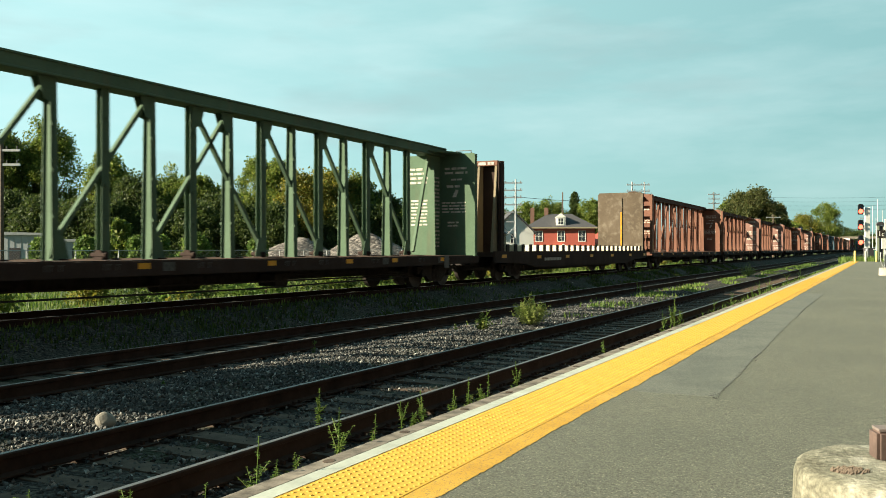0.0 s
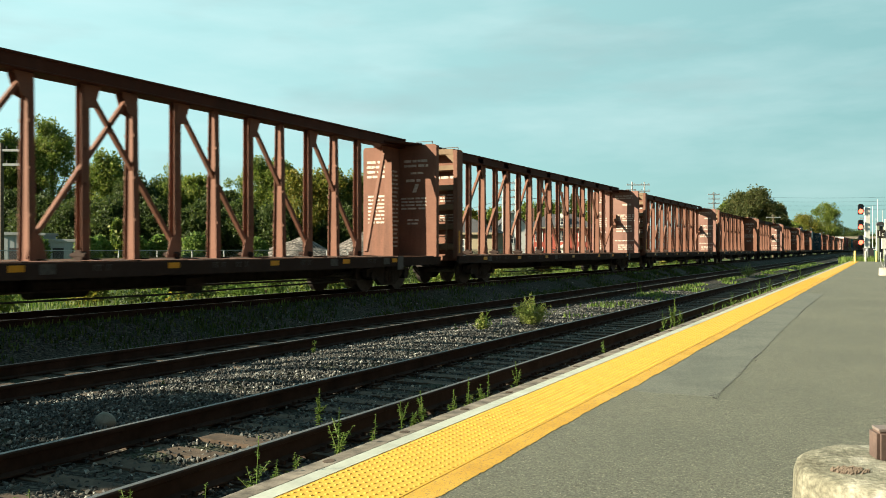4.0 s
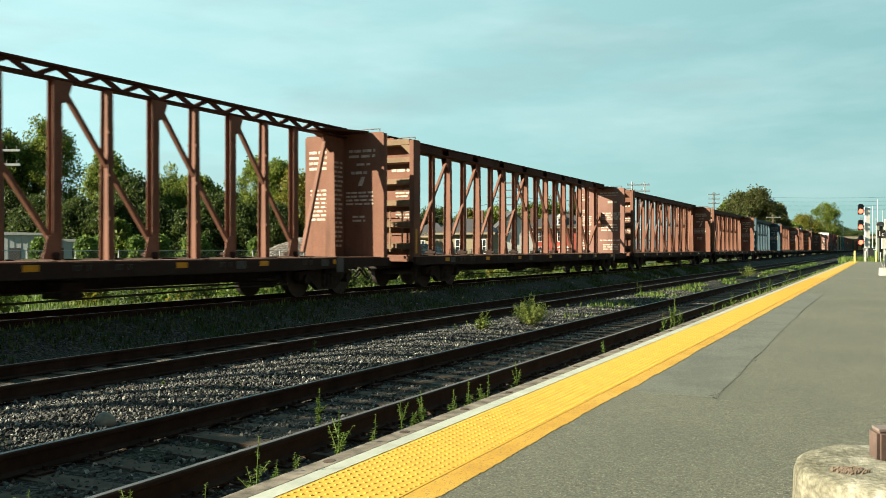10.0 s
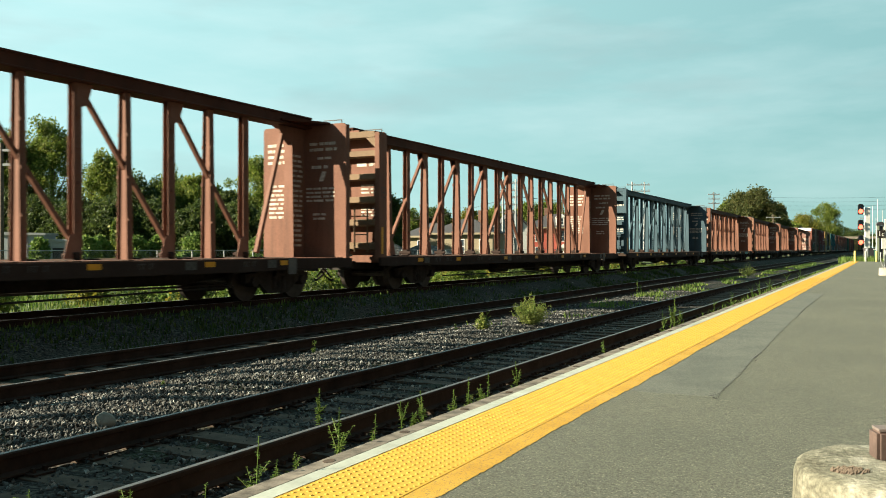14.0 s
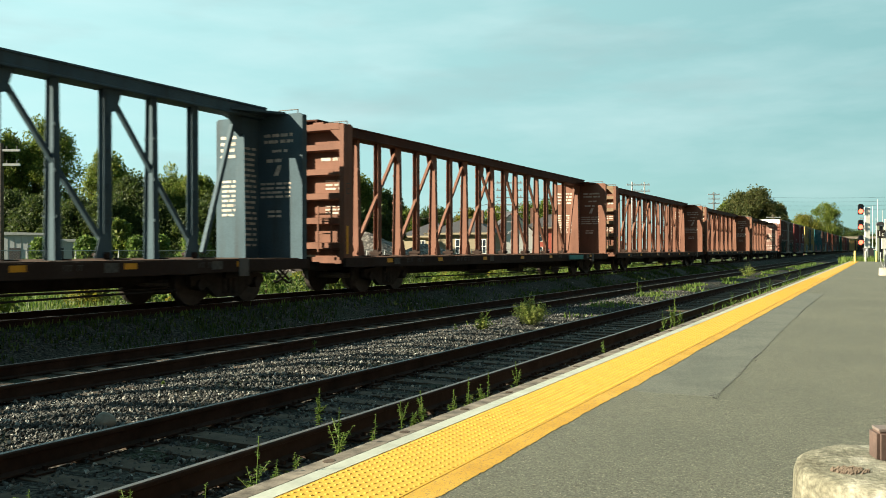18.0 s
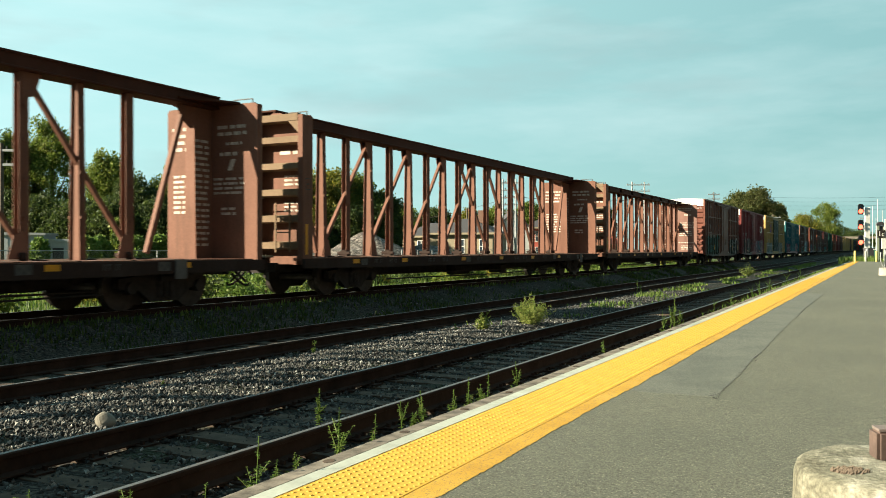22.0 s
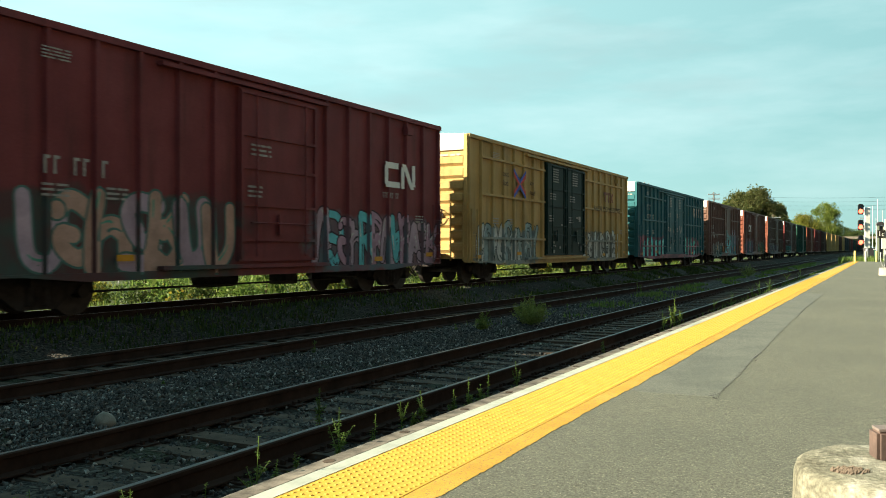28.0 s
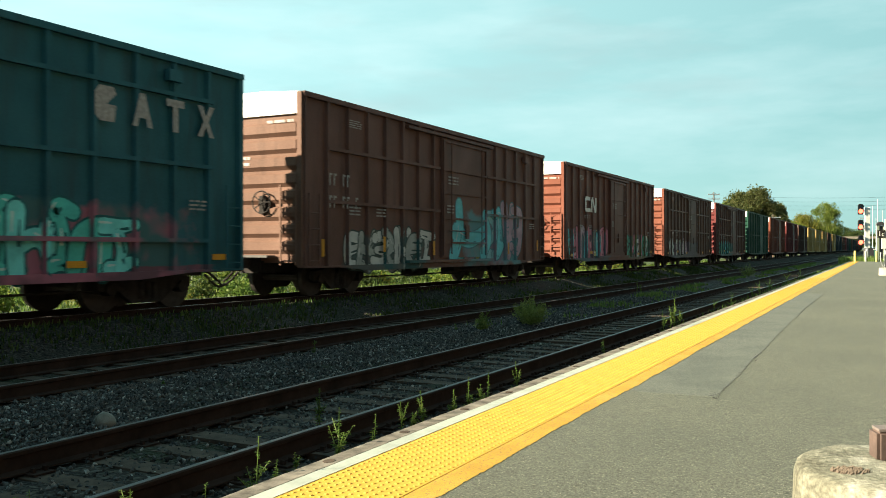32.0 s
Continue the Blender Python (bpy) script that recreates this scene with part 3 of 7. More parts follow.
def bulkhead(car, s, mat, seed, outer=None, face=None, full=False, half=11.5):
    """An end wall of a lumber car: a smooth plate inside, posts and deep ribs outside. s: -1 front, 1 rear."""
    rng = random.Random(seed)
    outer = outer or mat
    deep = 0.40 if s < 0 else 0.18
    o, i = half * s, (half - deep) * s
    bm = bmesh.new()
    prism(bm, [(-1.33, 0.95), (1.33, 0.95), (1.33, CB_TOP - 0.05), (1.26, CB_TOP), (-1.26, CB_TOP), (-1.33, CB_TOP - 0.05)], "y", *sorted((i, i + 0.05 * s)))
    wall = part("bulkhead", bm, face or mat, car)
    for x0, x1, top, out in ((-1.335, -1.22, CB_TOP - 0.02, 0), (-0.45, -0.23, CB_TOP - 0.17, 0.01), (1.18, 1.335, CB_TOP - 0.03, 0)):
        bm = bmesh.new()
        box(bm, x0, x1, *sorted((i + 0.048 * s, o - out * s)), 0.9, top)
        part("post", bevelled(bm, 0.012), mat if x0 > 1 or s > 0 else outer, wall)
    bm = bmesh.new()
    box(bm, -1.22, 1.18, *sorted((i + 0.048 * s, o - 0.006 * s)), CB_TOP - 0.17, CB_TOP + 0.006)
    part("top_beam", bevelled(bm, 0.01), outer, wall)
    bm = bmesh.new()
    prism(bm, [(1.182, CB_TOP - 0.168), (1.182, CB_TOP - 0.46), (1.12, CB_TOP - 0.40), (0.88, CB_TOP - 0.168)], "y", *sorted((o - 0.02 * s, o - 0.06 * s)))
    part("corner_gusset", bm, outer, wall)
    for z in RIB_Z:
        for x0, x1 in ((-1.22, -0.45), (-0.23, 1.18)):
            bm = bmesh.new()
            a, b = i + 0.048 * s, o - 0.10 * s
            prism(bm, [(a, z - 0.01), (b, z + 0.02), (b, z + 0.17), (a, z + 0.20)], "x", x0 + 0.002, x1 - 0.002)
            part("rib", bm, outer, wall)
    bm = bmesh.new()
    box(bm, -1.2, 0.45, *sorted((o, o + 0.30 * s)), 0.98, 1.03)
    part("end_step", bm, M_STEP, wall, "pale dusty end step")
    for dx in (-0.75, 0.30):
        bm = bmesh.new()
        box(bm, dx - 0.16, dx + 0.16, *sorted((i + 0.02 * s, i + 0.09 * s)), CB_TOP - 0.01, CB_TOP + 0.10)
        part("lift_lug", bm, mat, wall)
    bm = bmesh.new()
    y = i + 0.03 * s
    rod(bm, (0.62, y, CB_TOP + 0.09), (1.18, y, CB_TOP + 0.09), 0.014, n=5)
    for x in (0.62, 1.18):
        rod(bm, (x, y, CB_TOP - 0.02), (x, y, CB_TOP + 0.09), 0.014, n=5)
    part("grab_loop", bm, M_GREY_PLATE, wall)
    if s > 0:
        bm = bmesh.new()
        yy = i - 0.004
        if full:
            for x0, w, z0, h, n in ((-1.38, 0.75, 3.80, 0.42, 3), (-1.3, 0.5, 3.15, 0.2, 2), (-1.38, 0.9, 2.45, 0.55, 5), (-1.36, 0.8, 1.95, 0.3, 2), (-1.36, 0.75, 1.2, 0.55, 4),
                                    (0.02, 1.15, 4.0, 0.26, 2), (0.5, 0.6, 3.62, 0.2, 1), (0.05, 1.25, 2.75, 0.42, 4), (0.1, 1.05, 2.15, 0.42, 3), (0.02, 1.3, 1.62, 0.12, 1), (0.2, 1.0, 1.15, 0.34, 3)):
                letters_y(bm, yy, x0 * 0.875, z0, w * 0.875, h, n, rng)
            prism(bm, [(-1.2, 2.95), (-0.92, 2.95), (-1.0, 3.12), (-1.05, 3.22), (-1.15, 3.12)], "y", yy - 0.003, yy + 0.003)
        else:
            for x0, w, z0, h, n in ((-1.35, 0.95, 3.45, 0.62, 4), (-1.3, 0.85, 2.0, 0.95, 8), (0.22, 1.0, 3.74, 0.30, 2), (0.5, 0.55, 3.52, 0.12, 1), (0.3, 0.62, 3.28, 0.16, 1),
                                    (0.1, 1.05, 2.42, 0.42, 4), (0.35, 0.5, 1.95, 0.22, 2)):
                letters_y(bm, yy, x0 * 0.875, z0, w * 0.875, h, n, rng)
            prism(bm, [(0.48, 2.95), (0.62, 2.95), (0.72, 3.2), (0.60, 3.2)], "y", yy - 0.003, yy + 0.003)
        part("stencilling", bm, M_STENCIL, wall, "faded white stencilled lines")
        return wall
    # the outer face of the leading end: ladder, hand brake, grab rail, painted lines
    bm = bmesh.new()
    rod(bm, (-0.80, o + 0.05, 1.98), (-0.80, o - 0.14, 1.98), 0.05, n=8)
    for q in range(16):
        a0, a1 = q * math.tau / 16, (q + 1) * math.tau / 16
        rod(bm, (-0.80 + 0.27 * math.cos(a0), o - 0.14, 1.98 + 0.27 * math.sin(a0)), (-0.80 + 0.27 * math.cos(a1), o - 0.14, 1.98 + 0.27 * math.sin(a1)), 0.02, n=5)
    for q in range(3):
        c, d = 0.27 * math.cos(q * 1.05), 0.27 * math.sin(q * 1.05)
        rod(bm, (-0.80 - c, o - 0.14, 1.98 - d), (-0.80 + c, o - 0.14, 1.98 + d), 0.016, n=5)
    part("brake_wheel", bm, M_BLACK, wall, "black hand brake wheel")
    bm = bmesh.new()
    box(bm, -0.97, -0.65, o - 0.02, o + 0.22, 1.72, 2.20)
    rod(bm, (-0.72, o + 0.06, 1.05), (-0.72, o + 0.06, 1.75), 0.03, n=6)
    part("brake_box", bevelled(bm, 0.012), M_DUSTY, wall, "dusty gear box of the hand brake")
    bm = bmesh.new()
    ladder(bm, -1.08, o - 0.05, 1.25, CB_TOP - 0.2, 0.44)
    part("ladder", bm, M_GREY_PLATE, wall)
    bm = bmesh.new()
    rod(bm, (-1.3, o - 0.08, 2.42), (0.15, o - 0.08, 2.42), 0.016, n=6)
    for x in (-1.28, -0.36, 0.13):
        rod(bm, (x, o - 0.08, 2.42), (x, o + 0.02, 2.42), 0.014, n=5)
    part("handrail", bm, M_STEP, wall, "pale worn handrail")
    bm = bmesh.new()
    ladder(bm, 0.72, o + 0.02, 1.2, 2.2, 0.42)
    part("ladder", bm, outer, wall)
    bm = bmesh.new()
    letters_y(bm, o + 0.002, -1.05, CB_TOP - 0.12, 0.85, 0.10, 1, rng)
    letters_y(bm, i + 0.05 * s - 0.004, 0.38, 3.50, 0.72, 0.20, 1, rng)
    letters_y(bm, i + 0.05 * s - 0.004, 0.52, 2.74, 0.6, 0.30, 3, rng)
    letters_y(bm, i + 0.05 * s - 0.004, 0.52, 2.10, 0.6, 0.28, 3, rng)
    part("stencilling", bm, M_STENCIL, wall, "faded white stencilled lines")
    bm = bmesh.new()
    for y0, y1, z0, z1 in ((0.10, 0.30, 2.60, 2.62), (0.10, 0.30, 2.86, 2.88), (0.10, 0.115, 2.62, 2.86), (0.285, 0.30, 2.62, 2.86), (0.16, 0.24, 2.72, 2.76)):
        box(bm, 1.335, 1.339, o + y0, o + y1, z0, z1)
    part("notice", bm, M_MARK, wall, "square outlined notice")
    bm = bmesh.new()
    box(bm, 1.335, 1.341, o + 0.10, o + 0.20, 1.05, 1.78)
    part("reflector", bm, M_REFLECT, wall, "yellow reflective strip")
    return wall


def centerbeam(label, mat, panel, chord, seed, outer=None, beam=None, face=None, half=11.5, name="centerbeam_car"):
    rng = random.Random(seed)
    bay, shift = (1.205, 0.0) if chord == "holes" else (BAY, 0.0)
    car = holder(name, label, "railcar", "cars of the freight train")
    # deck, sills, floor
    bm = bmesh.new()
    box(bm, -1.31, 1.31, -half + 0.3, half - 0.3, DECK - 0.2, DECK - 0.03)
    part("deck", bm, M_RUST_RED if mat is M_RUST_RED else M_DECK, car)
    for s in (-1, 1):
        bm = bmesh.new()
        x0, x1 = sorted((s * 1.31, s * 1.40))
        prism(bm, [(-half, DECK - 0.05), (half, DECK - 0.05), (half, 0.72), (8.6, 0.70), (7.6, 0.68), (-7.6, 0.68), (-8.6, 0.70), (-half, 0.72)], "x", x0, x1)
        part("side_sill", bm, M_SILL, car)
    bearer = None
    for y in np.arange(-10.03, 10.1, BAY):
        if bearer is None:
            bm = bmesh.new()
            for k in (1, -1):
                prism(bm, [(k * 0.1, DECK - 0.2), (k * 1.31, DECK - 0.2), (k * 1.31, DECK - 0.024), (k * 0.1, DECK + 0.0)], "y", -0.06, 0.06)
            bearer = part("bearer", bm, M_DECK, car)
            bearer.matrix_basis = pose(0, y, 0)
        else:
            again(bearer, car, pose(0, y, 0))
    bm = bmesh.new()
    prism(bm, [(-half + 0.2, 0.84), (half - 0.2, 0.84), (half - 0.2, 0.62), (8.2, 0.6), (6.6, 0.42), (-6.6, 0.42), (-8.2, 0.6), (-half + 0.2, 0.62)], "x", -0.35, 0.35)
    part("centre_sill", bm, M_BLACK, car)
    bm = bmesh.new()
    rod(bm, (0.5, -2.2, 0.5), (0.5, -1.0, 0.5), 0.2, n=12)
    part("air_reservoir", bm, M_BLACK, car)
    bm = bmesh.new()
    box(bm, 0.4, 0.9, 1.2, 1.7, 0.3, 0.6)
    part("brake_valve", bevelled(bm, 0.02), M_BLACK, car)
    for x, z0, z1 in ((0.9, 0.48, 0.40), (1.1, 0.34, 0.36), (-1.0, 0.40, 0.30)):
        for p, q in (((x, -7.4, z0), (x, 0.3, z0 - 0.05)), ((x, 0.3, z0 - 0.05), (x, 7.4, z1))):
            bm = bmesh.new()
            rod(bm, p, q, 0.02, n=5)
            part("brake_rod", bm, M_BLACK, car)
    # top chord: a box girder of two flanges and two webs, or a lattice between two flanges
    a, b = -half + 0.36, half - 0.14
    T0, T1 = CHORD - 0.15, CHORD + (0.09 if chord == "lattice" else 0.13)
    # red cars get the darker red here, in place of shade on the chord
    steel = beam or mat

    def flange(x0, x1, z0, z1):
        bm = bmesh.new()
        box(bm, x0, x1, a, b, z0, z1)
        part("chord_flange", bevelled(bm, 0.012), steel, car, "top beam, shade put into its colour on red cars")
    if chord == "lattice":
        flange(-0.12, 0.12, T1 - 0.05, T1)
        flange(-0.12, 0.12, T0 - 0.05, T0)
        lace = None
        for k in range(int((b - a) / 1.0)):
            if lace:
                again(lace, car, pose(0, k * 1.0, 0))
                continue
            bm = bmesh.new()
            bar(bm, (0, a, T1 - 0.03), (0, a + 0.5, T0 - 0.02), 0.08, 0.085)
            bar(bm, (0, a + 0.5, T0 - 0.02), (0, a + 1.0, T1 - 0.03), 0.08, 0.085)
            lace = part("chord_lacing", bm, steel, car)
    else:
        flange(-0.25, 0.25, T1 - 0.05, T1)
        flange(-0.25, 0.25, T0 - 0.02, T0 + 0.03)
        stops = [a] + ([(i - 9.0) * bay + k for i in range(1, 18, 2) for k in (-0.24, 0.24)] if chord == "holes" else []) + [b]
        for y0, y1 in zip(stops[::2], stops[1::2]):
            for x in (-0.22, 0.18):
                bm = bmesh.new()
                box(bm, x, x + 0.04, y0, y1, T0 + 0.03, T1 - 0.05)
                part("chord_web", bm, steel, car)
    # posts: tapered plates and H-section posts by turns
    tall = CHORD - 0.16
    foot, head = {"lattice": (0.13, 0.09), "solid": (0.155, 0.09), "holes": (0.15, 0.11)}[chord]
    wide = narrow = ratchet = None
    for i in range(2, 18):
        y = (i - 9.5) * bay + shift
        if i % 2 == 0:
            if wide is None:
                bm = bmesh.new()
                prism(bm, [(-foot, DECK - 0.18), (foot, DECK - 0.18), (head, tall), (-head, tall)], "y", -0.03, -0.015)
                for k in (-1, 1):
                    prism(bm, [(k * foot, DECK - 0.18), (k * head, tall), (k * (head - 0.014), tall), (k * (foot - 0.014), DECK - 0.18)], "y", -0.075, 0.075)
                    for z in (1.75, 2.6, 3.45):
                        xx = k * (foot + (head - foot) * (z - DECK) / (tall - DECK))
                        box(bm, *sorted((xx - k * 0.02, xx + k * 0.03)), -0.065, -0.02, z, z + 0.06)
                wide = part("post", bm, mat, car)
                wide.matrix_basis = pose(0, y, 0)
            else:
                again(wide, car, pose(0, y, 0))
        else:
            if narrow is None:
                bm = bmesh.new()
                w0, w1 = (0.085, 0.075) if chord != "lattice" else (0.08, 0.085)
                prism(bm, [(-w0, DECK - 0.18), (w0, DECK - 0.18), (w1, tall), (-w1, tall)], "y", -0.006, 0.006)
                for k in (-1, 1):
                    prism(bm, [(k * w0, DECK - 0.18), (k * w1, tall), (k * (w1 - 0.012), tall), (k * (w0 - 0.012), DECK - 0.18)], "y", -0.10, 0.10)
                for z in (1.7, 2.4, 3.1, 3.7):
                    box(bm, w1, w0 + 0.03, -0.03, 0.03, z, z + 0.06)
                narrow = part("post", bm, mat, car)
                narrow.matrix_basis = pose(0, y, 0)
                bm = bmesh.new()
                prism(bm, [(-0.12, DECK - 0.18), (0.12, DECK - 0.18), (0.12, DECK + 0.1), (0.06, DECK + 0.16), (-0.06, DECK + 0.16), (-0.12, DECK + 0.1)], "y", -0.125, 0.02)
                rod(bm, (-0.2, -0.09, DECK + 0.06), (0.2, -0.09, DECK + 0.06), 0.05, n=7)
                ratchet = part("strap_ratchet", bm, M_SILL, car, "dark strap ratchet")
                ratchet.matrix_basis = pose(0, y, 0)
            else:
                again(narrow, car, pose(0, y, 0))
                again(ratchet, car, pose(0, y, 0))
    # two-bay braces that rise towards the middle
    brace = {}
    for tops, way in ((range(10, 3, -2), -1), (range(9, 16, 2), 1)):
        for i in tops:
            y = (i - 9.5) * bay + shift
            m = pose(0, y, 0)
            if way in brace:
                again(brace[way], car, m)
                continue
            bm = bmesh.new()
            bar(bm, (0, way * 0.05, tall - 0.02), (0, way * 2 * bay, DECK + 0.22), 0.09, 0.085)
            prism(bm, [(way * -0.05, tall), (way * 0.34, tall), (way * 0.2, tall - 0.42), (way * -0.07, tall - 0.5)], "x", 0.088, 0.1)
            prism(bm, [(way * -0.05, tall), (way * 0.34, tall), (way * 0.2, tall - 0.42), (way * -0.07, tall - 0.5)], "x", -0.1, -0.088)
            prism(bm, [(way * (2 * bay + 0.1), DECK), (way * (2 * bay - 0.34), DECK), (way * (2 * bay - 0.22), DECK + 0.42), (way * (2 * bay - 0.02), DECK + 0.5)], "x", 0.088, 0.1)
            brace[way] = part("brace", bm, mat, car)
            brace[way].matrix_basis = m
    for s in (-1, 1):
        bulkhead(car, s, mat, seed + s, outer, face if s > 0 else None, chord == "holes", half)
    # ends: a braced post, or a web plate from the last post to the end wall; a flared plate ties the top beam to it
    for s in (-1, 1):
        y1 = half - (0.40 if s < 0 else 0.18) - 0.002
        bm = bmesh.new()
        v = [(-0.85, y1 * s), (0.85, y1 * s), (0.85, (y1 - 0.10) * s), (0.26, (y1 - 1.25) * s), (-0.26, (y1 - 1.25) * s), (-0.85, (y1 - 0.10) * s)]
        prism(bm, v, "z", CB_TOP - 0.02, CB_TOP + 0.03)
        part("end_gusset", bm, beam or mat, car)
        bm = bmesh.new()
        if panel:
            y0 = y1 - 0.64
            bar(bm, (0.02, s * (y1 - 0.95), tall - 0.24), (0.02, s * (y1 - 1.95), DECK + 0.10), 0.10, 0.10)
        else:
            bar(bm, (0, s * (y1 - 0.1), 2.95), (0, s * (y1 - 2.2), DECK + 0.15), 0.085, 0.085)
            prism(bm, [(s * y1, 3.12), (s * y1, 2.35), (s * (y1 - 0.22), 2.55), (s * (y1 - 0.16), 3.12)], "x", -0.1, 0.1)
        part("end_brace", bm, mat, car)
        if not panel:
            bm = bmesh.new()
            yp = s * (y1 - 0.72)
            for x in (-0.08, 0.07):
                box(bm, x, x + 0.01, yp - 0.10, yp + 0.10, DECK - 0.18, tall)
            box(bm, -0.07, 0.07, yp - 0.006, yp + 0.006, DECK - 0.18, tall)
            part("post", bm, mat, car)
            continue
        bm = bmesh.new()
        prism(bm, [(-0.17, DECK - 0.18), (0.17, DECK - 0.18), (0.12, tall - 0.42), (-0.12, tall - 0.42)], "y", *sorted((s * (y0 - 0.002), s * (y0 - 0.02))))
        part("end_post", bm, face or mat, car)
        bm = bmesh.new()
        prism(bm, [(s * y1, DECK - 0.18), (s * y0, DECK - 0.18), (s * y0, tall - 0.5), (s * (y0 - 0.32), tall - 0.28), (s * (y0 - 0.42), tall), (s * y1, tall)], "x", -0.02, 0.02)
        pl = part("web_panel", bm, mat, car)
        if s > 0:
            bm = bmesh.new()
            letters(bm, 0.024, y0 + 0.05, 1.25, 0.52, 2.45, 19, rng)
            part("stencilling", bm, M_STENCIL, pl, "faded white stencilled lines")
    # marks on the sill
    bm = bmesh.new()
    box(bm, 1.40, 1.406, -0.15, 0.15, 0.83, 0.94)
    ref = part("reflector", bm, M_REFLECT, car, "yellow reflective strip")
    ref.matrix_basis = pose(0, -9.4, -0.02)
    for k, y in enumerate((-6.6, -3.2, 0.2, 3.4, 6.2, 9.0)):
        again(ref, car, pose(0, y + rng.uniform(-0.3, 0.3), -0.02))
    bm = bmesh.new()
    figures(bm, 1.403, -0.2, 0.80, 0.11, (3, 2))
    mk = part("stencilling", bm, M_MARK, car, "worn pale stencilled marks")
    mk.matrix_basis = pose(0, -8.3, 0)
    for y in (-7.6, -5.2, -4.3, -1.6, 1.4, 2.4, 4.7, 7.6):
        again(mk, car, pose(0, y + rng.uniform(-0.3, 0.3), 0))["kind"] = "stuff"
    bm = bmesh.new()
    box(bm, 1.40, 1.405, -0.16, 0.16, 0.76, 0.93)
    pl = part("marking_plate", bm, M_MARK, car, "dusty grey marking plate")
    pl.matrix_basis = pose(0, -9.0, 0)
    for y in (-2.4, 5.5, 8.4):
        again(pl, car, pose(0, y + rng.uniform(-0.3, 0.3), 0))
    bm = bmesh.new()
    box(bm, 1.406, 1.43, 8.9, 9.2, 0.6, 0.98)
    part("data_board", bm, M_GREY_PLATE, car, "grey data board")
    running_gear(car, half, 9.0)
    return car


def flatcar():
    car = holder("bulkhead_flatcar", "dark bulkhead flatcar with cream timber bearers on its deck", "railcar", "cars of the freight train")
    h = 10.7
    bm = bmesh.new()
    box(bm, -1.31, 1.31, -h, h, 0.9, 1.07)
    part("deck", bm, M_SILL, car)
    for s in (-1, 1):
        bm = bmesh.new()
        x0, x1 = sorted((s * 1.31, s * 1.40))
        prism(bm, [(-h, 1.1), (h, 1.1), (h, 0.7), (8, 0.62), (6.5, 0.45), (-6.5, 0.45), (-8, 0.62), (-h, 0.7)], "x", x0, x1)
        part("side_sill", bm, M_SILL, car)
    bm = bmesh.new()
    prism(bm, [(-h, 0.9), (h, 0.9), (h, 0.6), (8, 0.5), (6.5, 0.3), (-6.5, 0.3), (-8, 0.5), (-h, 0.6)], "x", -0.4, 0.4)
    part("centre_sill", bm, M_BLACK, car)
    cream = plain("cream_timber", (0.62, 0.55, 0.40), 0.8, 0, 0.15, 3.0)
    bm = bmesh.new()
    box(bm, -1.28, 1.33, -0.1, 0.1, 1.07, 1.33)
    beam = part("bearer", bevelled(bm, 0.01), cream, car, "cream-painted timber bearer")
    beam.matrix_basis = pose(0, -h + 1.2, 0)
    bm = bmesh.new()
    box(bm, 1.334, 1.38, -0.12, 0.12, 1.0, 1.36)
    cap = part("end_cap", bm, M_BLACK, beam, "dark steel stake pocket")
    for i in range(1, 26):
        b2 = again(beam, car, pose(0, -h + 1.2 + i * 0.76, 0))
        again(cap, b2, pose(0, 0, 0))
    # rear wall of planks with a yellow stripe
    bm = bmesh.new()
    prism(bm, [(-1.315, 1.0), (1.315, 1.0), (1.315, 4.30), (1.22, 4.42), (-1.22, 4.42), (-1.315, 4.30)], "y", h - 0.52, h - 0.44)
    wall = part("bulkhead", bm, M_BROWN_WOOD, car, "worn brown plank end wall")
    bm = bmesh.new()
    box(bm, 0.02, 0.12, h - 0.56, h - 0.521, 1.3, 4.1)
    part("centre_post", bm, M_BROWN_WOOD, wall)
    bm = bmesh.new()
    box(bm, 0.04, 0.1, h - 0.566, h - 0.562, 1.35, 3.3)
    part("stripe", bm, M_REFLECT, wall, "yellow stripe")
    bm = bmesh.new()
    prism(bm, [(h - 0.44, 1.0), (h - 0.12, 1.0), (h - 0.30, 4.32), (h - 0.44, 4.32)], "x", 1.18, 1.315)
    part("side_post", bm, M_SILL, wall)
    bm = bmesh.new()
    prism(bm, [(h - 0.44, 1.0), (h - 0.12, 1.0), (h - 0.30, 4.32), (h - 0.44, 4.32)], "x", -1.315, -1.18)
    part("side_post", bm, M_SILL, wall)
    # front wall with sloping braces outside
    bm = bmesh.new()
    box(bm, -1.31, 1.31, -h + 0.92, -h + 1.0, 1.0, 4.38)
    fw = part("bulkhead", bm, M_SILL, car, "dark steel end wall with sloping braces")
    for x0 in (-1.29, -0.66, -0.18, 0.42, 1.10):
        bm = bmesh.new()
        prism(bm, [(-h + 0.92, 1.0), (-h + 0.22, 1.0), (-h + 0.66, 4.3), (-h + 0.92, 4.3)], "x", x0, x0 + 0.08)
        part("brace", bm, M_PALE_BRACE, fw, "pale dusty sloping brace")
    bm = bmesh.new()
    prism(bm, [(-h + 0.92, 4.2), (-h + 0.63, 4.2), (-h + 0.63, 4.38), (-h + 0.92, 4.38)], "x", -1.31, 1.19)
    part("top_beam", bm, M_RUST_RED, fw)
    bm = bmesh.new()
    letters_y(bm, -h + 0.626, 0.05, 4.23, 1.1, 0.2, 1, random.Random(2))
    part("stencilling", bm, M_LETTER, fw, "white stencilled marks")
    bm = bmesh.new()
    box(bm, 1.195, 1.325, -h + 0.60, -h + 1.02, 1.0, 4.36)
    part("side_post", bevelled(bm, 0.05, 2), M_SILL, fw)
    bm = bmesh.new()
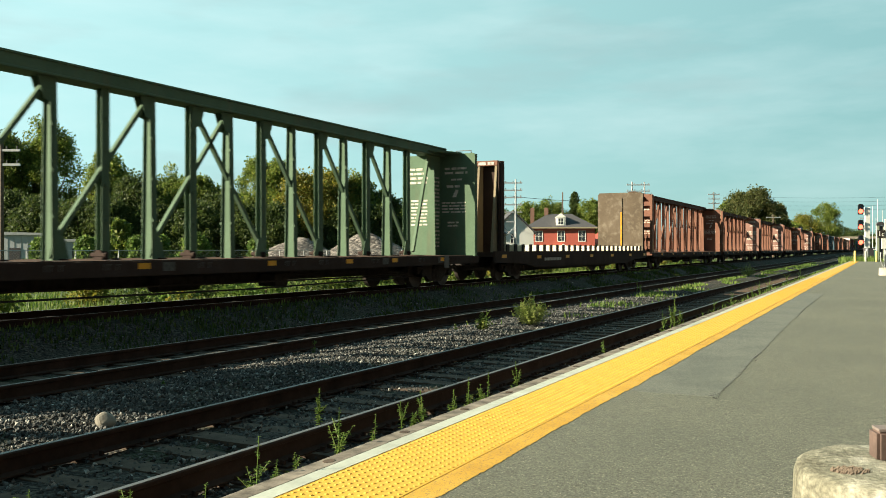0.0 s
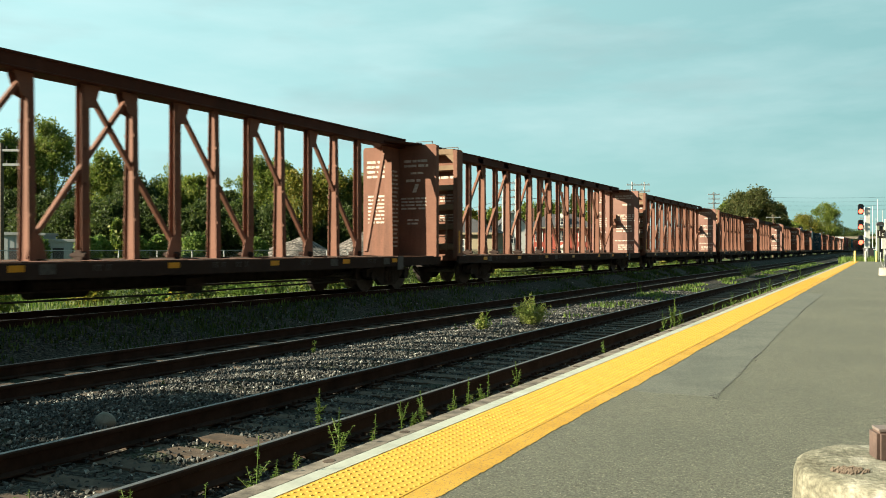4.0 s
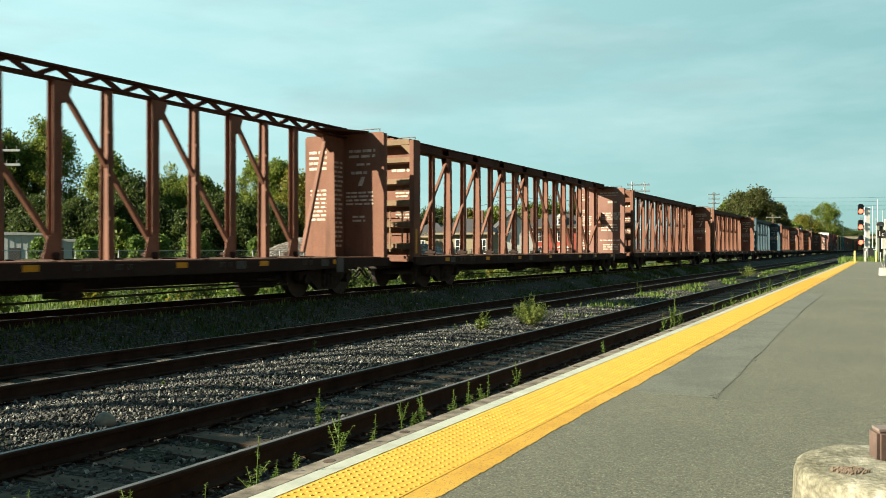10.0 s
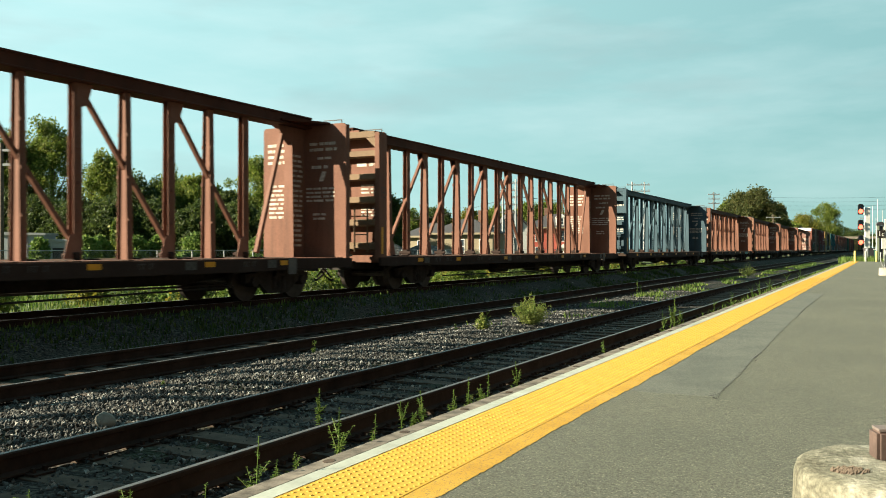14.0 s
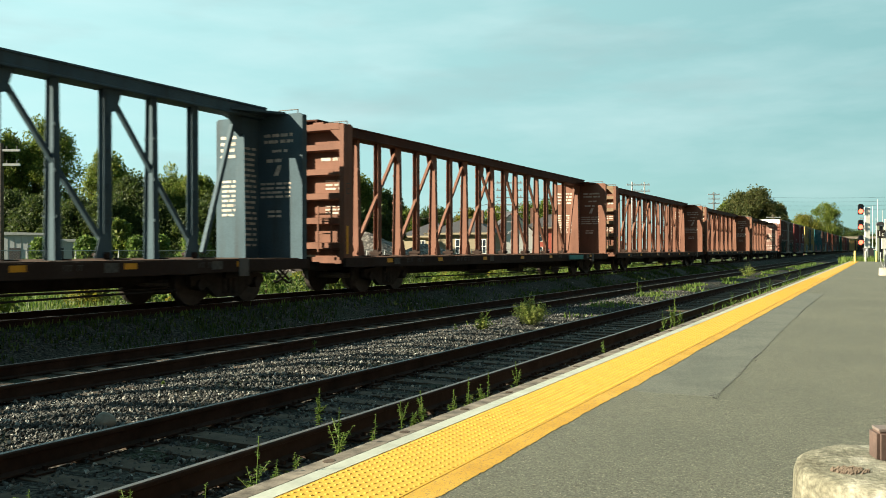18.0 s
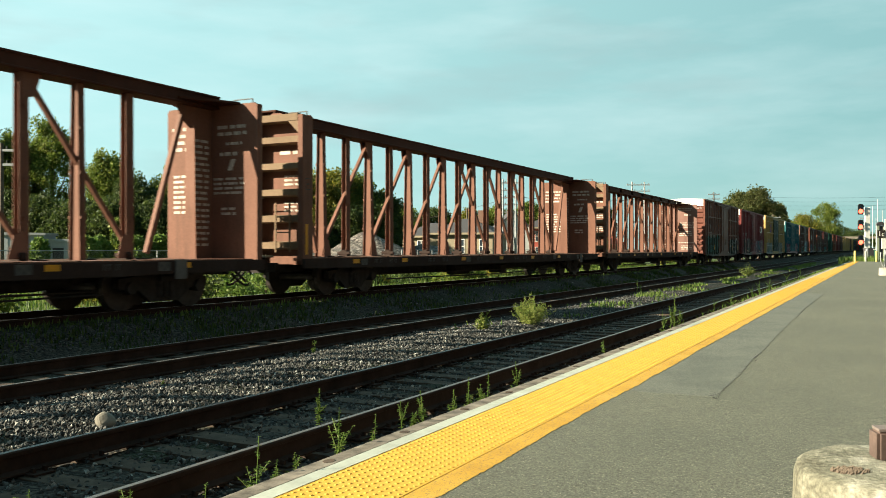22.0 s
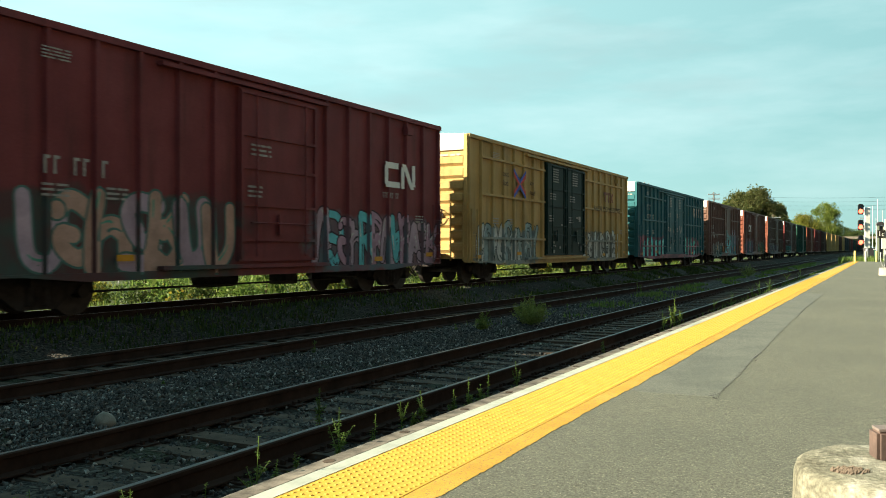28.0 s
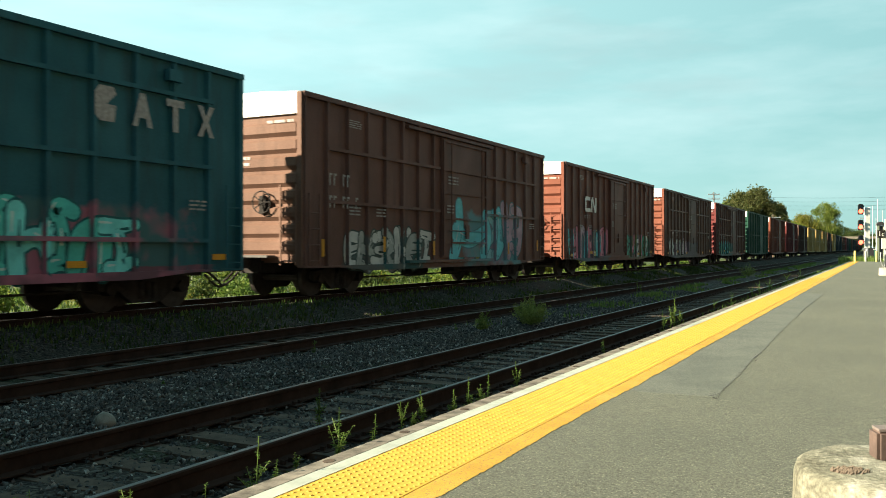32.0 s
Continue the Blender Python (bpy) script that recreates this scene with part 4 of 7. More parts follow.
    ladder(bm, -1.0, -h + 0.30, 1.1, 4.1, 0.45)
    part("ladder", bm, M_GREY_PLATE, fw)
    bm = bmesh.new()
    box(bm, 1.40, 1.406, -0.22, 0.22, 0.86, 0.98)
    ref = part("reflector", bm, M_REFLECT, car, "yellow reflective strip")
    ref.matrix_basis = pose(0, -9.9, 0)
    for y in (-6.4, -3.0, 0.4, 3.8, 7.2, 10.2):
        again(ref, car, pose(0, y, -0.05))
    bm = bmesh.new()
    letters(bm, 1.404, -5.8, 0.72, 2.0, 0.26, 1, random.Random(4))
    part("stencilling", bm, M_LETTER, car, "faded white stencilled marks")
    running_gear(car, h, 8.2)
    return car


def graffiti_paint(name, c, zones, rough=0.5):
    """Weathered paint with sprayed lettering in patches: (y, z, half width, half height, colours)."""
    m = paint(name, c, rough)
    nt = m.node_tree
    b = nt.nodes["Principled BSDF"]
    col = b.inputs["Base Color"].links[0].from_socket
    tc, sep = nt.nodes.new("ShaderNodeTexCoord"), nt.nodes.new("ShaderNodeSeparateXYZ")
    nt.links.new(tc.outputs["Object"], sep.inputs["Vector"])

    def op(kind, a, b_, c_=None):
        n = nt.nodes.new("ShaderNodeMath")
        n.operation = kind
        for k, v in enumerate((a, b_, c_)):
            if v is None:
                continue
            if isinstance(v, (int, float)):
                n.inputs[k].default_value = v
            else:
                nt.links.new(v, n.inputs[k])
        return n.outputs["Value"]

    wob, spray = noise_node(nt, 1.4, 4.0), noise_node(nt, 1.1, 2.0)
    for y, z, hw, hh, (ca, cb) in zones:
        dy = op("DIVIDE", op("ABSOLUTE", op("SUBTRACT", sep.outputs["Y"], y), 0), hw)
        dz = op("DIVIDE", op("ABSOLUTE", op("SUBTRACT", sep.outputs["Z"], z), 0), hh)
        far = op("ADD", op("MAXIMUM", dy, dz), op("MULTIPLY", wob, 0.8))
        soft = ramp(nt, far, [(0.0, (0.92, 0.92, 0.92)), (1.0, (0, 0, 0))])
        for node in nt.nodes:
            if node.type == "VALTORGB" and node.outputs["Color"] == soft:
                node.color_ramp.elements[0].position, node.color_ramp.elements[1].position = 0.88, 1.0
        soft_in = op("MULTIPLY", far, 0.74)
        for node in nt.nodes:
            if node.type == "VALTORGB" and node.outputs["Color"] == soft:
                nt.links.new(soft_in, node.inputs["Fac"])
        fill = ramp(nt, spray, [(0.40, ca), (0.58, cb)])
        col = mixed(nt, soft, col, fill)
    nt.links.new(col, b.inputs["Base Color"])
    return m


# fat rounded letter shapes, as paths in a unit cell
STROKES = ([[(0.95, 0.85), (0.55, 1.0), (0.1, 0.75), (0.05, 0.3), (0.45, 0.0), (0.95, 0.2), (0.9, 0.5), (0.55, 0.48)]],
           [[(0.05, 0.0), (0.3, 0.55), (0.5, 1.0), (0.72, 0.55), (1.0, 0.0)], [(0.25, 0.4), (0.8, 0.36)]],
           [[(0.05, 0.0), (0.08, 0.5), (0.0, 1.0)], [(0.05, 0.95), (0.6, 1.0), (0.9, 0.72), (0.5, 0.5), (0.1, 0.5)], [(0.45, 0.5), (0.75, 0.25), (1.05, 0.0)]],
           [[(0.95, 0.95), (0.4, 1.0), (0.1, 0.72), (0.5, 0.52), (0.95, 0.3), (0.6, 0.0), (0.0, 0.08)]],
           [[(0.0, 1.0), (0.1, 0.5), (0.0, 0.0)], [(0.0, 0.5), (0.5, 0.62), (1.0, 0.45)], [(0.9, 1.0), (1.0, 0.5), (0.92, 0.0)]],
           [[(0.0, 1.0), (0.5, 0.94), (1.05, 1.0)], [(0.5, 0.95), (0.55, 0.5), (0.4, 0.0)], [(0.1, 0.05), (0.4, 0.0), (0.8, 0.1)]],
           [[(0.9, 0.9), (0.4, 1.0), (0.05, 0.8), (0.05, 0.2), (0.4, 0.0), (1.0, 0.05)], [(0.1, 0.52), (0.7, 0.5)]],
           [[(0.05, 1.0), (0.1, 0.3), (0.45, 0.0), (0.9, 0.25), (0.98, 1.0)]])
SPRAY = {}


def spray(c):
    if c not in SPRAY:
        SPRAY[c] = plain("spray_paint", scaled(c, 1.45), 0.55, 0, 0.22, 2.5, 0.15, 0.05)
    return SPRAY[c]


def flat_piece(bm, x, pts):
    """A flat polygon on a face across x, carried over the posts that stand proud of it."""
    bm.faces.new([bm.verts.new((x, p.x, p.y)) for p in pts])
    for py, px in RIBS:
        cut = clipped(clipped(pts, py - 0.039, 1), py + 0.039, -1)
        if len(cut) > 2:
            bm.faces.new([bm.verts.new((px + x - RIB_BASE, p.x, p.y)) for p in cut])


def curve_points(pts, n=5):
    """A smooth path through the points."""
    p = [Vector(q) for q in pts]
    p = [p[0] * 2 - p[1]] + p + [p[-1] * 2 - p[-2]]
    out = []
    for a, b, c, d in zip(p, p[1:], p[2:], p[3:]):
        for k in range(n):
            t = k / n
            out.append(0.5 * (2 * b + (c - a) * t + (2 * a - 5 * b + 4 * c - d) * t * t + (3 * b - a - 3 * c + d) * t ** 3))
    return out + [p[-2]]


def ribbon(bm, x, path, w0, w1):
    """A band with round ends along a path, w0 to w1 wide."""
    m = len(path)
    sides = []
    for k, c in enumerate(path):
        d = (path[min(k + 1, m - 1)] - path[max(k - 1, 0)]).normalized()
        w = (w0 + (w1 - w0) * k / (m - 1)) / 2
        sides.append((c + Vector((-d.y, d.x)) * w, c - Vector((-d.y, d.x)) * w))
    for k, (a, b) in enumerate(zip(sides, sides[1:])):
        flat_piece(bm, x + 0.00002 * k, [a[0], a[1], b[1], b[0]])
    for c, w in ((path[0], w0), (path[-1], w1)):
        flat_piece(bm, x + 0.00002 * m, [c + Vector((math.cos(q * 0.6283), math.sin(q * 0.6283))) * w / 2 for q in range(10)])


RIBS, RIB_BASE = [], 1.463


def clipped(pts, y, way):
    """The part of a polygon past y (way 1) or before it (way -1)."""
    out = []
    for p, q in zip(pts, pts[1:] + pts[:1]):
        a, b = (p.x - y) * way, (q.x - y) * way
        if a >= 0:
            out.append(p)
        if a * b < 0:
            out.append(p.lerp(q, a / (a - b)))
    return out


def graffiti(side, x, y0, y1, z0, z1, count, fills, outline, shine, seed):
    """A sprayed piece of fat rounded shapes that overlap: outline, fill and highlights."""
    rng = random.Random(seed)
    under, over, light = bmesh.new(), {c: bmesh.new() for c in fills}, bmesh.new()
    count = int(count * 1.5)
    step = (y1 - y0) / count
    k = 0
    for i in range(count):
        fy, fz = rng.random() < 0.5, rng.random() < 0.5
        shape = [[((1 - p[0] if fy else p[0]) + rng.uniform(-0.09, 0.09), (1 - p[1] if fz else p[1]) + rng.uniform(-0.09, 0.09)) for p in st] for st in rng.choice(STROKES)]
        c = fills[i % len(fills)] if rng.random() < 0.7 else rng.choice(fills)
        lean, h = rng.uniform(-0.16, 0.16), rng.uniform(0.84, 1.04)
        base = z0 + rng.uniform(0.06, 0.16) * (z1 - z0)
        w = min(step * 0.46, (z1 - z0) * 0.26) * rng.uniform(0.85, 1.15)

        def put(p):
            return y0 + step * (i - 0.06 + 1.12 * p[0] + lean * (p[1] - 0.5)), base + (z1 - base) * p[1] * h
        paths = [curve_points([put(p) for p in st]) for st in shape]
        wide = [(w * rng.uniform(0.85, 1.2), w * rng.uniform(0.7, 1.1)) for _ in paths]
        k += 1
        for path, (wa, wb) in zip(paths, wide):
            ribbon(under, x + 0.0010 * k, path, wa + 0.085, wb + 0.085)
        for path, (wa, wb) in zip(paths, wide):
            ribbon(over[c], x + 0.0005 + 0.0010 * k, path, wa, wb)
            n = len(path)
            if rng.random() < 0.75:
                a = rng.randrange(0, max(1, n - 7))
                ribbon(under, x + 0.0007 + 0.0010 * k, [p + Vector((0.2, -0.16)) * wa for p in path[a:a + 5]], 0.03, 0.06)
            if n > 6:
                a = rng.randrange(0, n - 5)
                ribbon(light, x + 0.0008 + 0.0010 * k, [p + Vector((-0.18, 0.2)) * wa for p in path[a:a + 4]], 0.05, 0.03)
    for bm, c, lab in [(under, outline, "sprayed outline")] + [(over[c], c, "sprayed fill") for c in fills] + [(light, shine, "sprayed highlights")]:
        if not bm.faces:
            bm.free()
            continue
        o = part("graffiti", bm, spray(c), side, lab)
        o["kind"] = "stuff"


def boxcar(label, mat, half, top, door, ribs, seed, end_mat=None, door_mat=None, pitch=0.95, white_end=True, detail=True, logo=None, marks=(), name="boxcar", tags=(), upright=False):
    """A boxcar: side sheets with posts (and ribs), sliding or plug doors, ribbed ends, roof, ladders, trucks."""
    rng = random.Random(seed)
    car = holder(name, label, "railcar", "cars of the freight train")
    end_mat, door_mat = end_mat or mat, door_mat or mat
    W, low = 1.50, 0.62
    floor = 0.95
    for s in (-1, 1):
        bm = bmesh.new()
        x0, x1 = sorted((s * (W - 0.12), s * (W - 0.04)))
        box(bm, x0, x1, -half + 0.03, half - 0.03, low + 0.12, top - 0.02)
        side = part("side_wall", bm, mat, car)
        RIBS.clear()
        nn = int(round(2 * half / pitch))
        RIBS.extend((y, W + 0.052) for y in (-half + 0.08 + i * (2 * half - 0.16) / nn for i in range(nn + 1)) if not door[0] + 0.05 < y < door[1] - 0.05)
        for q, (ya, yb, za, zb, cnt, fills, line, shine) in enumerate(tags if s > 0 else ()):
            graffiti(side, W - 0.037, ya, min(yb, door[0]) if ya < door[0] else yb, za, zb, cnt, fills, line, shine, seed * 10 + q)
            if ya < door[1] and yb > door[0]:
                RIBS.clear()
                graffiti(side, W + 0.047, max(ya, door[0] + 0.05), min(yb, door[1] - 0.05), za, zb, max(1, cnt // 3), fills, line, shine, seed * 10 + q + 5)
        if not detail and s < 0:
            continue
        post = None
        n = int(round(2 * half / pitch))
        for i in range(n + 1):
            y = -half + 0.08 + i * (2 * half - 0.16) / n
            if door[0] + 0.05 < y < door[1] - 0.05:
                continue
            if post is None:
                bm = bmesh.new()
                prism(bm, [(s * (W - 0.044), -0.07), (s * (W + 0.05), -0.04), (s * (W + 0.05), 0.04), (s * (W - 0.044), 0.07)], "z", low + 0.14, top - 0.12)
                bmesh.ops.translate(bm, verts=bm.verts, vec=(0, y, 0))
                post = part("post", bm, mat, side)
                first = y
            else:
                bm = bmesh.new()
                prism(bm, [(s * (W - 0.044), -0.07), (s * (W + 0.05), -0.04), (s * (W + 0.05), 0.04), (s * (W - 0.044), 0.07)], "z", low + 0.14, top - 0.12)
                bmesh.ops.translate(bm, verts=bm.verts, vec=(0, y, 0))
                part("post", bm, mat, side)
        for z in ribs:
            for a, b in ((-half + 1.0, door[0] - 0.1), (door[1] + 0.1, half - 0.9)):
                bm = bmesh.new()
                x0, x1 = sorted((s * (W - 0.044), s * (W + 0.06)))
                box(bm, x0, x1, a, b, z - 0.04, z + 0.04)
                part("rib", bm, mat, side)
        bm = bmesh.new()
        x0, x1 = sorted((s * (W - 0.1), s * (W + 0.07)))
        box(bm, x0, x1, -half, half, top - 0.12, top)
        part("eave", bm, mat, side)
        bm = bmesh.new()
        x0, x1 = sorted((s * (W - 0.1), s * (W + 0.056)))
        prism(bm, [(-half, low + 0.15), (half, low + 0.15), (half, low + 0.12), (half - 1.6, low + 0.10), (half - 2.8, low), (-half + 2.8, low), (-half + 1.6, low + 0.10), (-half, low + 0.12)], "x", x0, x1)
        part("side_sill", bm, mat, side)
        # doors
        leaves = 2 if door[1] - door[0] > 3.6 else 1
        for k in range(leaves):
            a = door[0] + k * (door[1] - door[0]) / leaves + 0.03
            b = door[0] + (k + 1) * (door[1] - door[0]) / leaves - 0.03
            bm = bmesh.new()
            x0, x1 = sorted((s * (W - 0.044), s * (W + 0.045)))
            box(bm, x0, x1, a, b, low + 0.3, top - 0.3)
            d = part("door", bm, door_mat, side)
            bm = bmesh.new()
            x0, x1 = sorted((s * (W + 0.04), s * (W + 0.1)))
            for z in (1.35, 2.1, 2.9, 3.6, top - 0.42):
                box(bm, x0, x1, a + 0.05, b - 0.05, z, z + 0.06)
            for y in (a + 0.06, b - 0.06):
                box(bm, x0, x1, y - 0.04, y + 0.04, low + 0.35, top - 0.35)
            part("door_frame", bm, door_mat, d)
            if detail and s > 0:
                for y in (a + 0.5, b - 0.5):
                    bm = bmesh.new()
                    rod(bm, (W + 0.12, y, low + 0.4), (W + 0.12, y, top - 0.4), 0.02, n=6)
                    part("lock_rod", bm, door_mat, d)
                bm = bmesh.new()
                rod(bm, (W + 0.13, a + 0.3, 1.75), (W + 0.13, b - 0.3, 1.75), 0.02, n=6)
                box(bm, W + 0.1, W + 0.14, (a + b) / 2 - 0.12, (a + b) / 2 + 0.12, 1.5, 1.95)
                part("door_handle", bm, door_mat, d)
                bm = bmesh.new()
                for yy, zz, ww, rr in ((a + 0.35, 3.2, 0.7, 3), (a + 0.25, 2.3, 0.5, 3)):
                    letters(bm, W + 0.08, yy, zz, ww, 0.3, rr, rng)
                if leaves == 2:
                    letters(bm, W + 0.08, a + 0.7, top - 1.05, 0.7, 0.6, 6, rng)
                    for _ in range(7):
                        yy, zz, ww = rng.uniform(a + 0.3, b - 0.5), rng.uniform(1.0, 2.5), rng.uniform(0.08, 0.22)
                        box(bm, W + 0.077, W + 0.083, yy, yy + ww, zz, zz + rng.uniform(0.08, 0.26))
                part("notice", bm, M_LETTER, d, "small white notices")
        if detail and s > 0:
            bm = bmesh.new()
            box(bm, W, W + 0.16, door[0] - 2.2, door[1] + 0.4, low + 0.16, low + 0.24)
            part("door_track", bm, mat, side)
            bm = bmesh.new()
            box(bm, W, W + 0.14, door[0] - 2.2, door[1] + 0.4, top - 0.28, top - 0.2)
            part("door_track", bm, mat, side)
    # ends with horizontal corrugations
    for s in (-1, 1):
        bm = bmesh.new()
        a, b = sorted((s * (half - 0.1), s * (half - 0.03)))
        box(bm, -W + 0.08, W - 0.08, a, b, floor - 0.1, top - 0.02)
        end = part("end_wall", bm, end_mat, car)
        nb = 8
        for k in range(nb):
            z = floor + 0.1 + k * (top - 0.75 - floor) / nb
            h = (top - 0.75 - floor) / nb
            bm = bmesh.new()
            y0, y1 = s * (half - 0.034), s * (half + 0.055)
            prism(bm, [(y0, z + 0.0), (y1, z + 0.1), (y1, z + h - 0.1), (y0, z + h - 0.05)], "x", -W + 0.15, W - 0.15)
            part("corrugation", bm, end_mat, end)
        for x in (-W, W - 0.13):
            bm = bmesh.new()
            a, b = sorted((s * (half - 0.12), s * (half + 0.05)))
            box(bm, x, x + 0.13, a, b, floor - 0.2, top - 0.015)
            part("corner_post", bm, end_mat, end)
        bm = bmesh.new()
        a, b = sorted((s * (half - 0.03), s * (half + 0.03)))
        prism(bm, [(-W + 0.13, top - 0.52), (W - 0.13, top - 0.52), (W - 0.13, top), (0, top + 0.06), (-W + 0.13, top)], "y", a, b)
        part("end_cap", bm, M_WHITE if white_end else end_mat, end, "white reflective end band" if white_end else "")
        if detail:
            bm = bmesh.new()
            ladder(bm, -1.15, s * (half + 0.1), 0.9, 2.6, 0.45)
            part("ladder", bm, end_mat, end)
            bm = bmesh.new()
            ladder(bm, 1.15, s * (half + 0.1), 0.9, 2.6, 0.45)
            part("ladder", bm, end_mat, end)
            if s < 0:
                bm = bmesh.new()
                for q in range(14):
                    a0, a1 = q * math.tau / 14, (q + 1) * math.tau / 14
                    rod(bm, (0.4 + 0.27 * math.cos(a0), -half - 0.15, 2.3 + 0.27 * math.sin(a0)), (0.4 + 0.27 * math.cos(a1), -half - 0.15, 2.3 + 0.27 * math.sin(a1)), 0.016, n=5)
                for q in range(5):
                    a0 = q * math.tau / 5
                    rod(bm, (0.4, -half - 0.14, 2.3), (0.4 + 0.27 * math.cos(a0), -half - 0.15, 2.3 + 0.27 * math.sin(a0)), 0.014, n=5)
                box(bm, 0.31, 0.49, -half - 0.13, -half + 0.02, 2.05, 2.45)
                part("brake_wheel", bm, M_BLACK, end)
                bm = bmesh.new()
                letters_y(bm, -half - 0.06, 0.5, top - 0.72, 0.8, 0.13, 1, rng)
                letters_y(bm, -half - 0.06, -0.9, top - 1.7, 0.9, 0.28, 2, rng)
                part("stencilling", bm, M_LETTER, end, "white stencilled marks")
            bm = bmesh.new()
            box(bm, -0.7, 0.7, s * half + min(0, s * 0.32), s * half + max(0, s * 0.32), 0.98, 1.03)
            part("crossover_step", bm, M_GREY_PLATE, end)
    bm = bmesh.new()
    prism(bm, [(-W - 0.02, top - 0.01), (W + 0.02, top - 0.01), (0.4, top + 0.07), (-0.4, top + 0.07)], "y", -half - 0.01, half + 0.01)
    roof = part("roof", bm, M_ROOF, car, "galvanised steel roof")
    if detail:
        for i in range(int(half * 2 / 1.2)):
            bm = bmesh.new()
            y = -half + 0.6 + i * 1.2
            prism(bm, [(-W + 0.05, top - 0.005), (W - 0.05, top - 0.005), (W - 0.05, top + 0.02), (0.4, top + 0.1), (-0.4, top + 0.1), (-W + 0.05, top + 0.02)], "y", y - 0.03, y + 0.03)
            part("roof_rib", bm, M_ROOF, roof)
    bm = bmesh.new()
    box(bm, -W + 0.1, W - 0.1, -half + 0.05, half - 0.05, floor - 0.06, floor)
    part("floor", bm, M_BLACK, car)
    bm = bmesh.new()
    prism(bm, [(-half, 0.9), (half, 0.9), (half, 0.62), (-half, 0.62)], "x", -0.35, 0.35)
    part("centre_sill", bm, M_BLACK, car)
    if detail:
        bm = bmesh.new()
        rod(bm, (0.6, -1.5, 0.55), (0.6, -0.4, 0.55), 0.2, n=12)
        part("air_reservoir", bm, M_BLACK, car)
        bm = bmesh.new()
        box(bm, 0.5, 1.0, 1.0, 1.5, 0.35, 0.65)
        part("brake_valve", bevelled(bm, 0.02), M_BLACK, car)
        bm = bmesh.new()
        rod(bm, (1.0, -half + 2.5, 0.42), (1.0, half - 2.5, 0.42), 0.022, n=5)
        part("brake_rod", bm, M_BLACK, car)
        bm = bmesh.new()
        ladder(bm, W + 0.09, -half + 0.35, 0.9, 2.4, 0.42, "y")
        part("ladder", bm, mat, car)
        bm = bmesh.new()
        ladder(bm, W + 0.09, half - 0.35, 0.9, 2.4, 0.42, "y")
        part("ladder", bm, mat, car)
        bm = bmesh.new()
        if upright:
            box(bm, W + 0.052, W + 0.058, -0.06, 0.06, 1.0, 1.42)
        else:
            box(bm, W + 0.052, W + 0.058, -0.2, 0.2, 0.86, 0.98)
        ref = part("reflector", bm, M_REFLECT, car, "yellow reflective strip")
        ref.matrix_basis = pose(0, -half + 0.75, 0)
        for k in range(1, 6):
            y = -half + 0.75 + k * (2 * half - 1.5) / 5
            if not door[0] - 0.3 < y < door[1] + 0.3:
                again(ref, car, pose(0, y, 0.1 if k % 2 else 0))
        bm = bmesh.new()
        for yy, zz, hh, groups in marks:
            figures(bm, W + 0.056, yy, zz, hh, groups)
        letters(bm, W + 0.056, half - 1.6, 1.95, 0.5, 0.24, 3, rng)
        letters(bm, W + 0.056, -half + 1.9, 2.05, 0.55, 0.26, 3, rng)
        letters(bm, W + 0.056, -half + 3.2, 2.05, 0.5, 0.26, 3, rng)
        letters(bm, W + 0.056, -half + 1.9, top - 0.62, 0.6, 0.22, 4, rng)
        part("stencilling", bm, M_LETTER, car, "white stencilled car marks")
        bm = bmesh.new()
        box(bm, W, W + 0.14, half - 2.2, half - 1.85, top - 0.5, top - 0.28)
        part("placard_board", bm, mat, car)
    if logo:
        logo(car, half, W + 0.058)
    running_gear(car, half, half - 2.2)
    return car


def logo_rings(car, half, x):
    """A white ring-and-slab mark."""
    bm = bmesh.new()
    y, z = half - 3.3, 2.88
    for k, (a, b, c, d) in enumerate(((0, 0.17, 0.08, 0.6), (0.05, 0.72, 0.52, 0.69), (0.05, 0.8, 0, 0.16), (0.88, 1.05, 0, 0.6), (1.5, 1.67, 0.08, 0.69))):
        box(bm, x - 0.003, x + 0.003 + 0.0004 * k, y + a, y + b, z + c, z + d)
        part("emblem", bm, M_WHITE, car, "white emblem bar")
        bm = bmesh.new()
    prism(bm, [(y + 0.92, z + 0.69), (y + 1.14, z + 0.69), (y + 1.62, z), (y + 1.42, z)], "x", x - 0.002, x + 0.0045)
    part("emblem", bm, M_WHITE, car, "white slanting emblem bar")
    bm = bmesh.new()
    figures(bm, x, y - 0.1, z - 0.3, 0.15, (3, 2, 2))
    part("lettering", bm, M_LETTER, car, "short line of white lettering")


def logo_blocks(car, half, x):
    """Four large pale block shapes in a row."""
    for k in range(4):
        bm = bmesh.new()
        y, z = half - 3.86 + k * 0.83, 3.42
        shape = ([(0, 0.1), (0.1, 0), (0.42, 0), (0.46, 0.3), (0.25, 0.3), (0.46, 0.5), (0.4, 0.62), (0.1, 0.62), (0, 0.5)],
                 [(0, 0), (0.12, 0), (0.16, 0.16), (0.32, 0.16), (0.36, 0), (0.48, 0), (0.3, 0.62), (0.18, 0.62)],
                 [(0.16, 0), (0.3, 0), (0.3, 0.48), (0.46, 0.48), (0.46, 0.62), (0, 0.62), (0, 0.48), (0.16, 0.48)],
                 [(0, 0), (0.13, 0), (0.23, 0.2), (0.33, 0), (0.46, 0), (0.3, 0.31), (0.46, 0.62), (0.33, 0.62), (0.23, 0.42), (0.13, 0.62), (0, 0.62), (0.16, 0.31)])[k]
        prism(bm, [(y + a, z + b) for a, b in shape], "x", x - 0.003, x + 0.003)
        part("emblem", bm, M_LETTER, car, "large pale block shape")


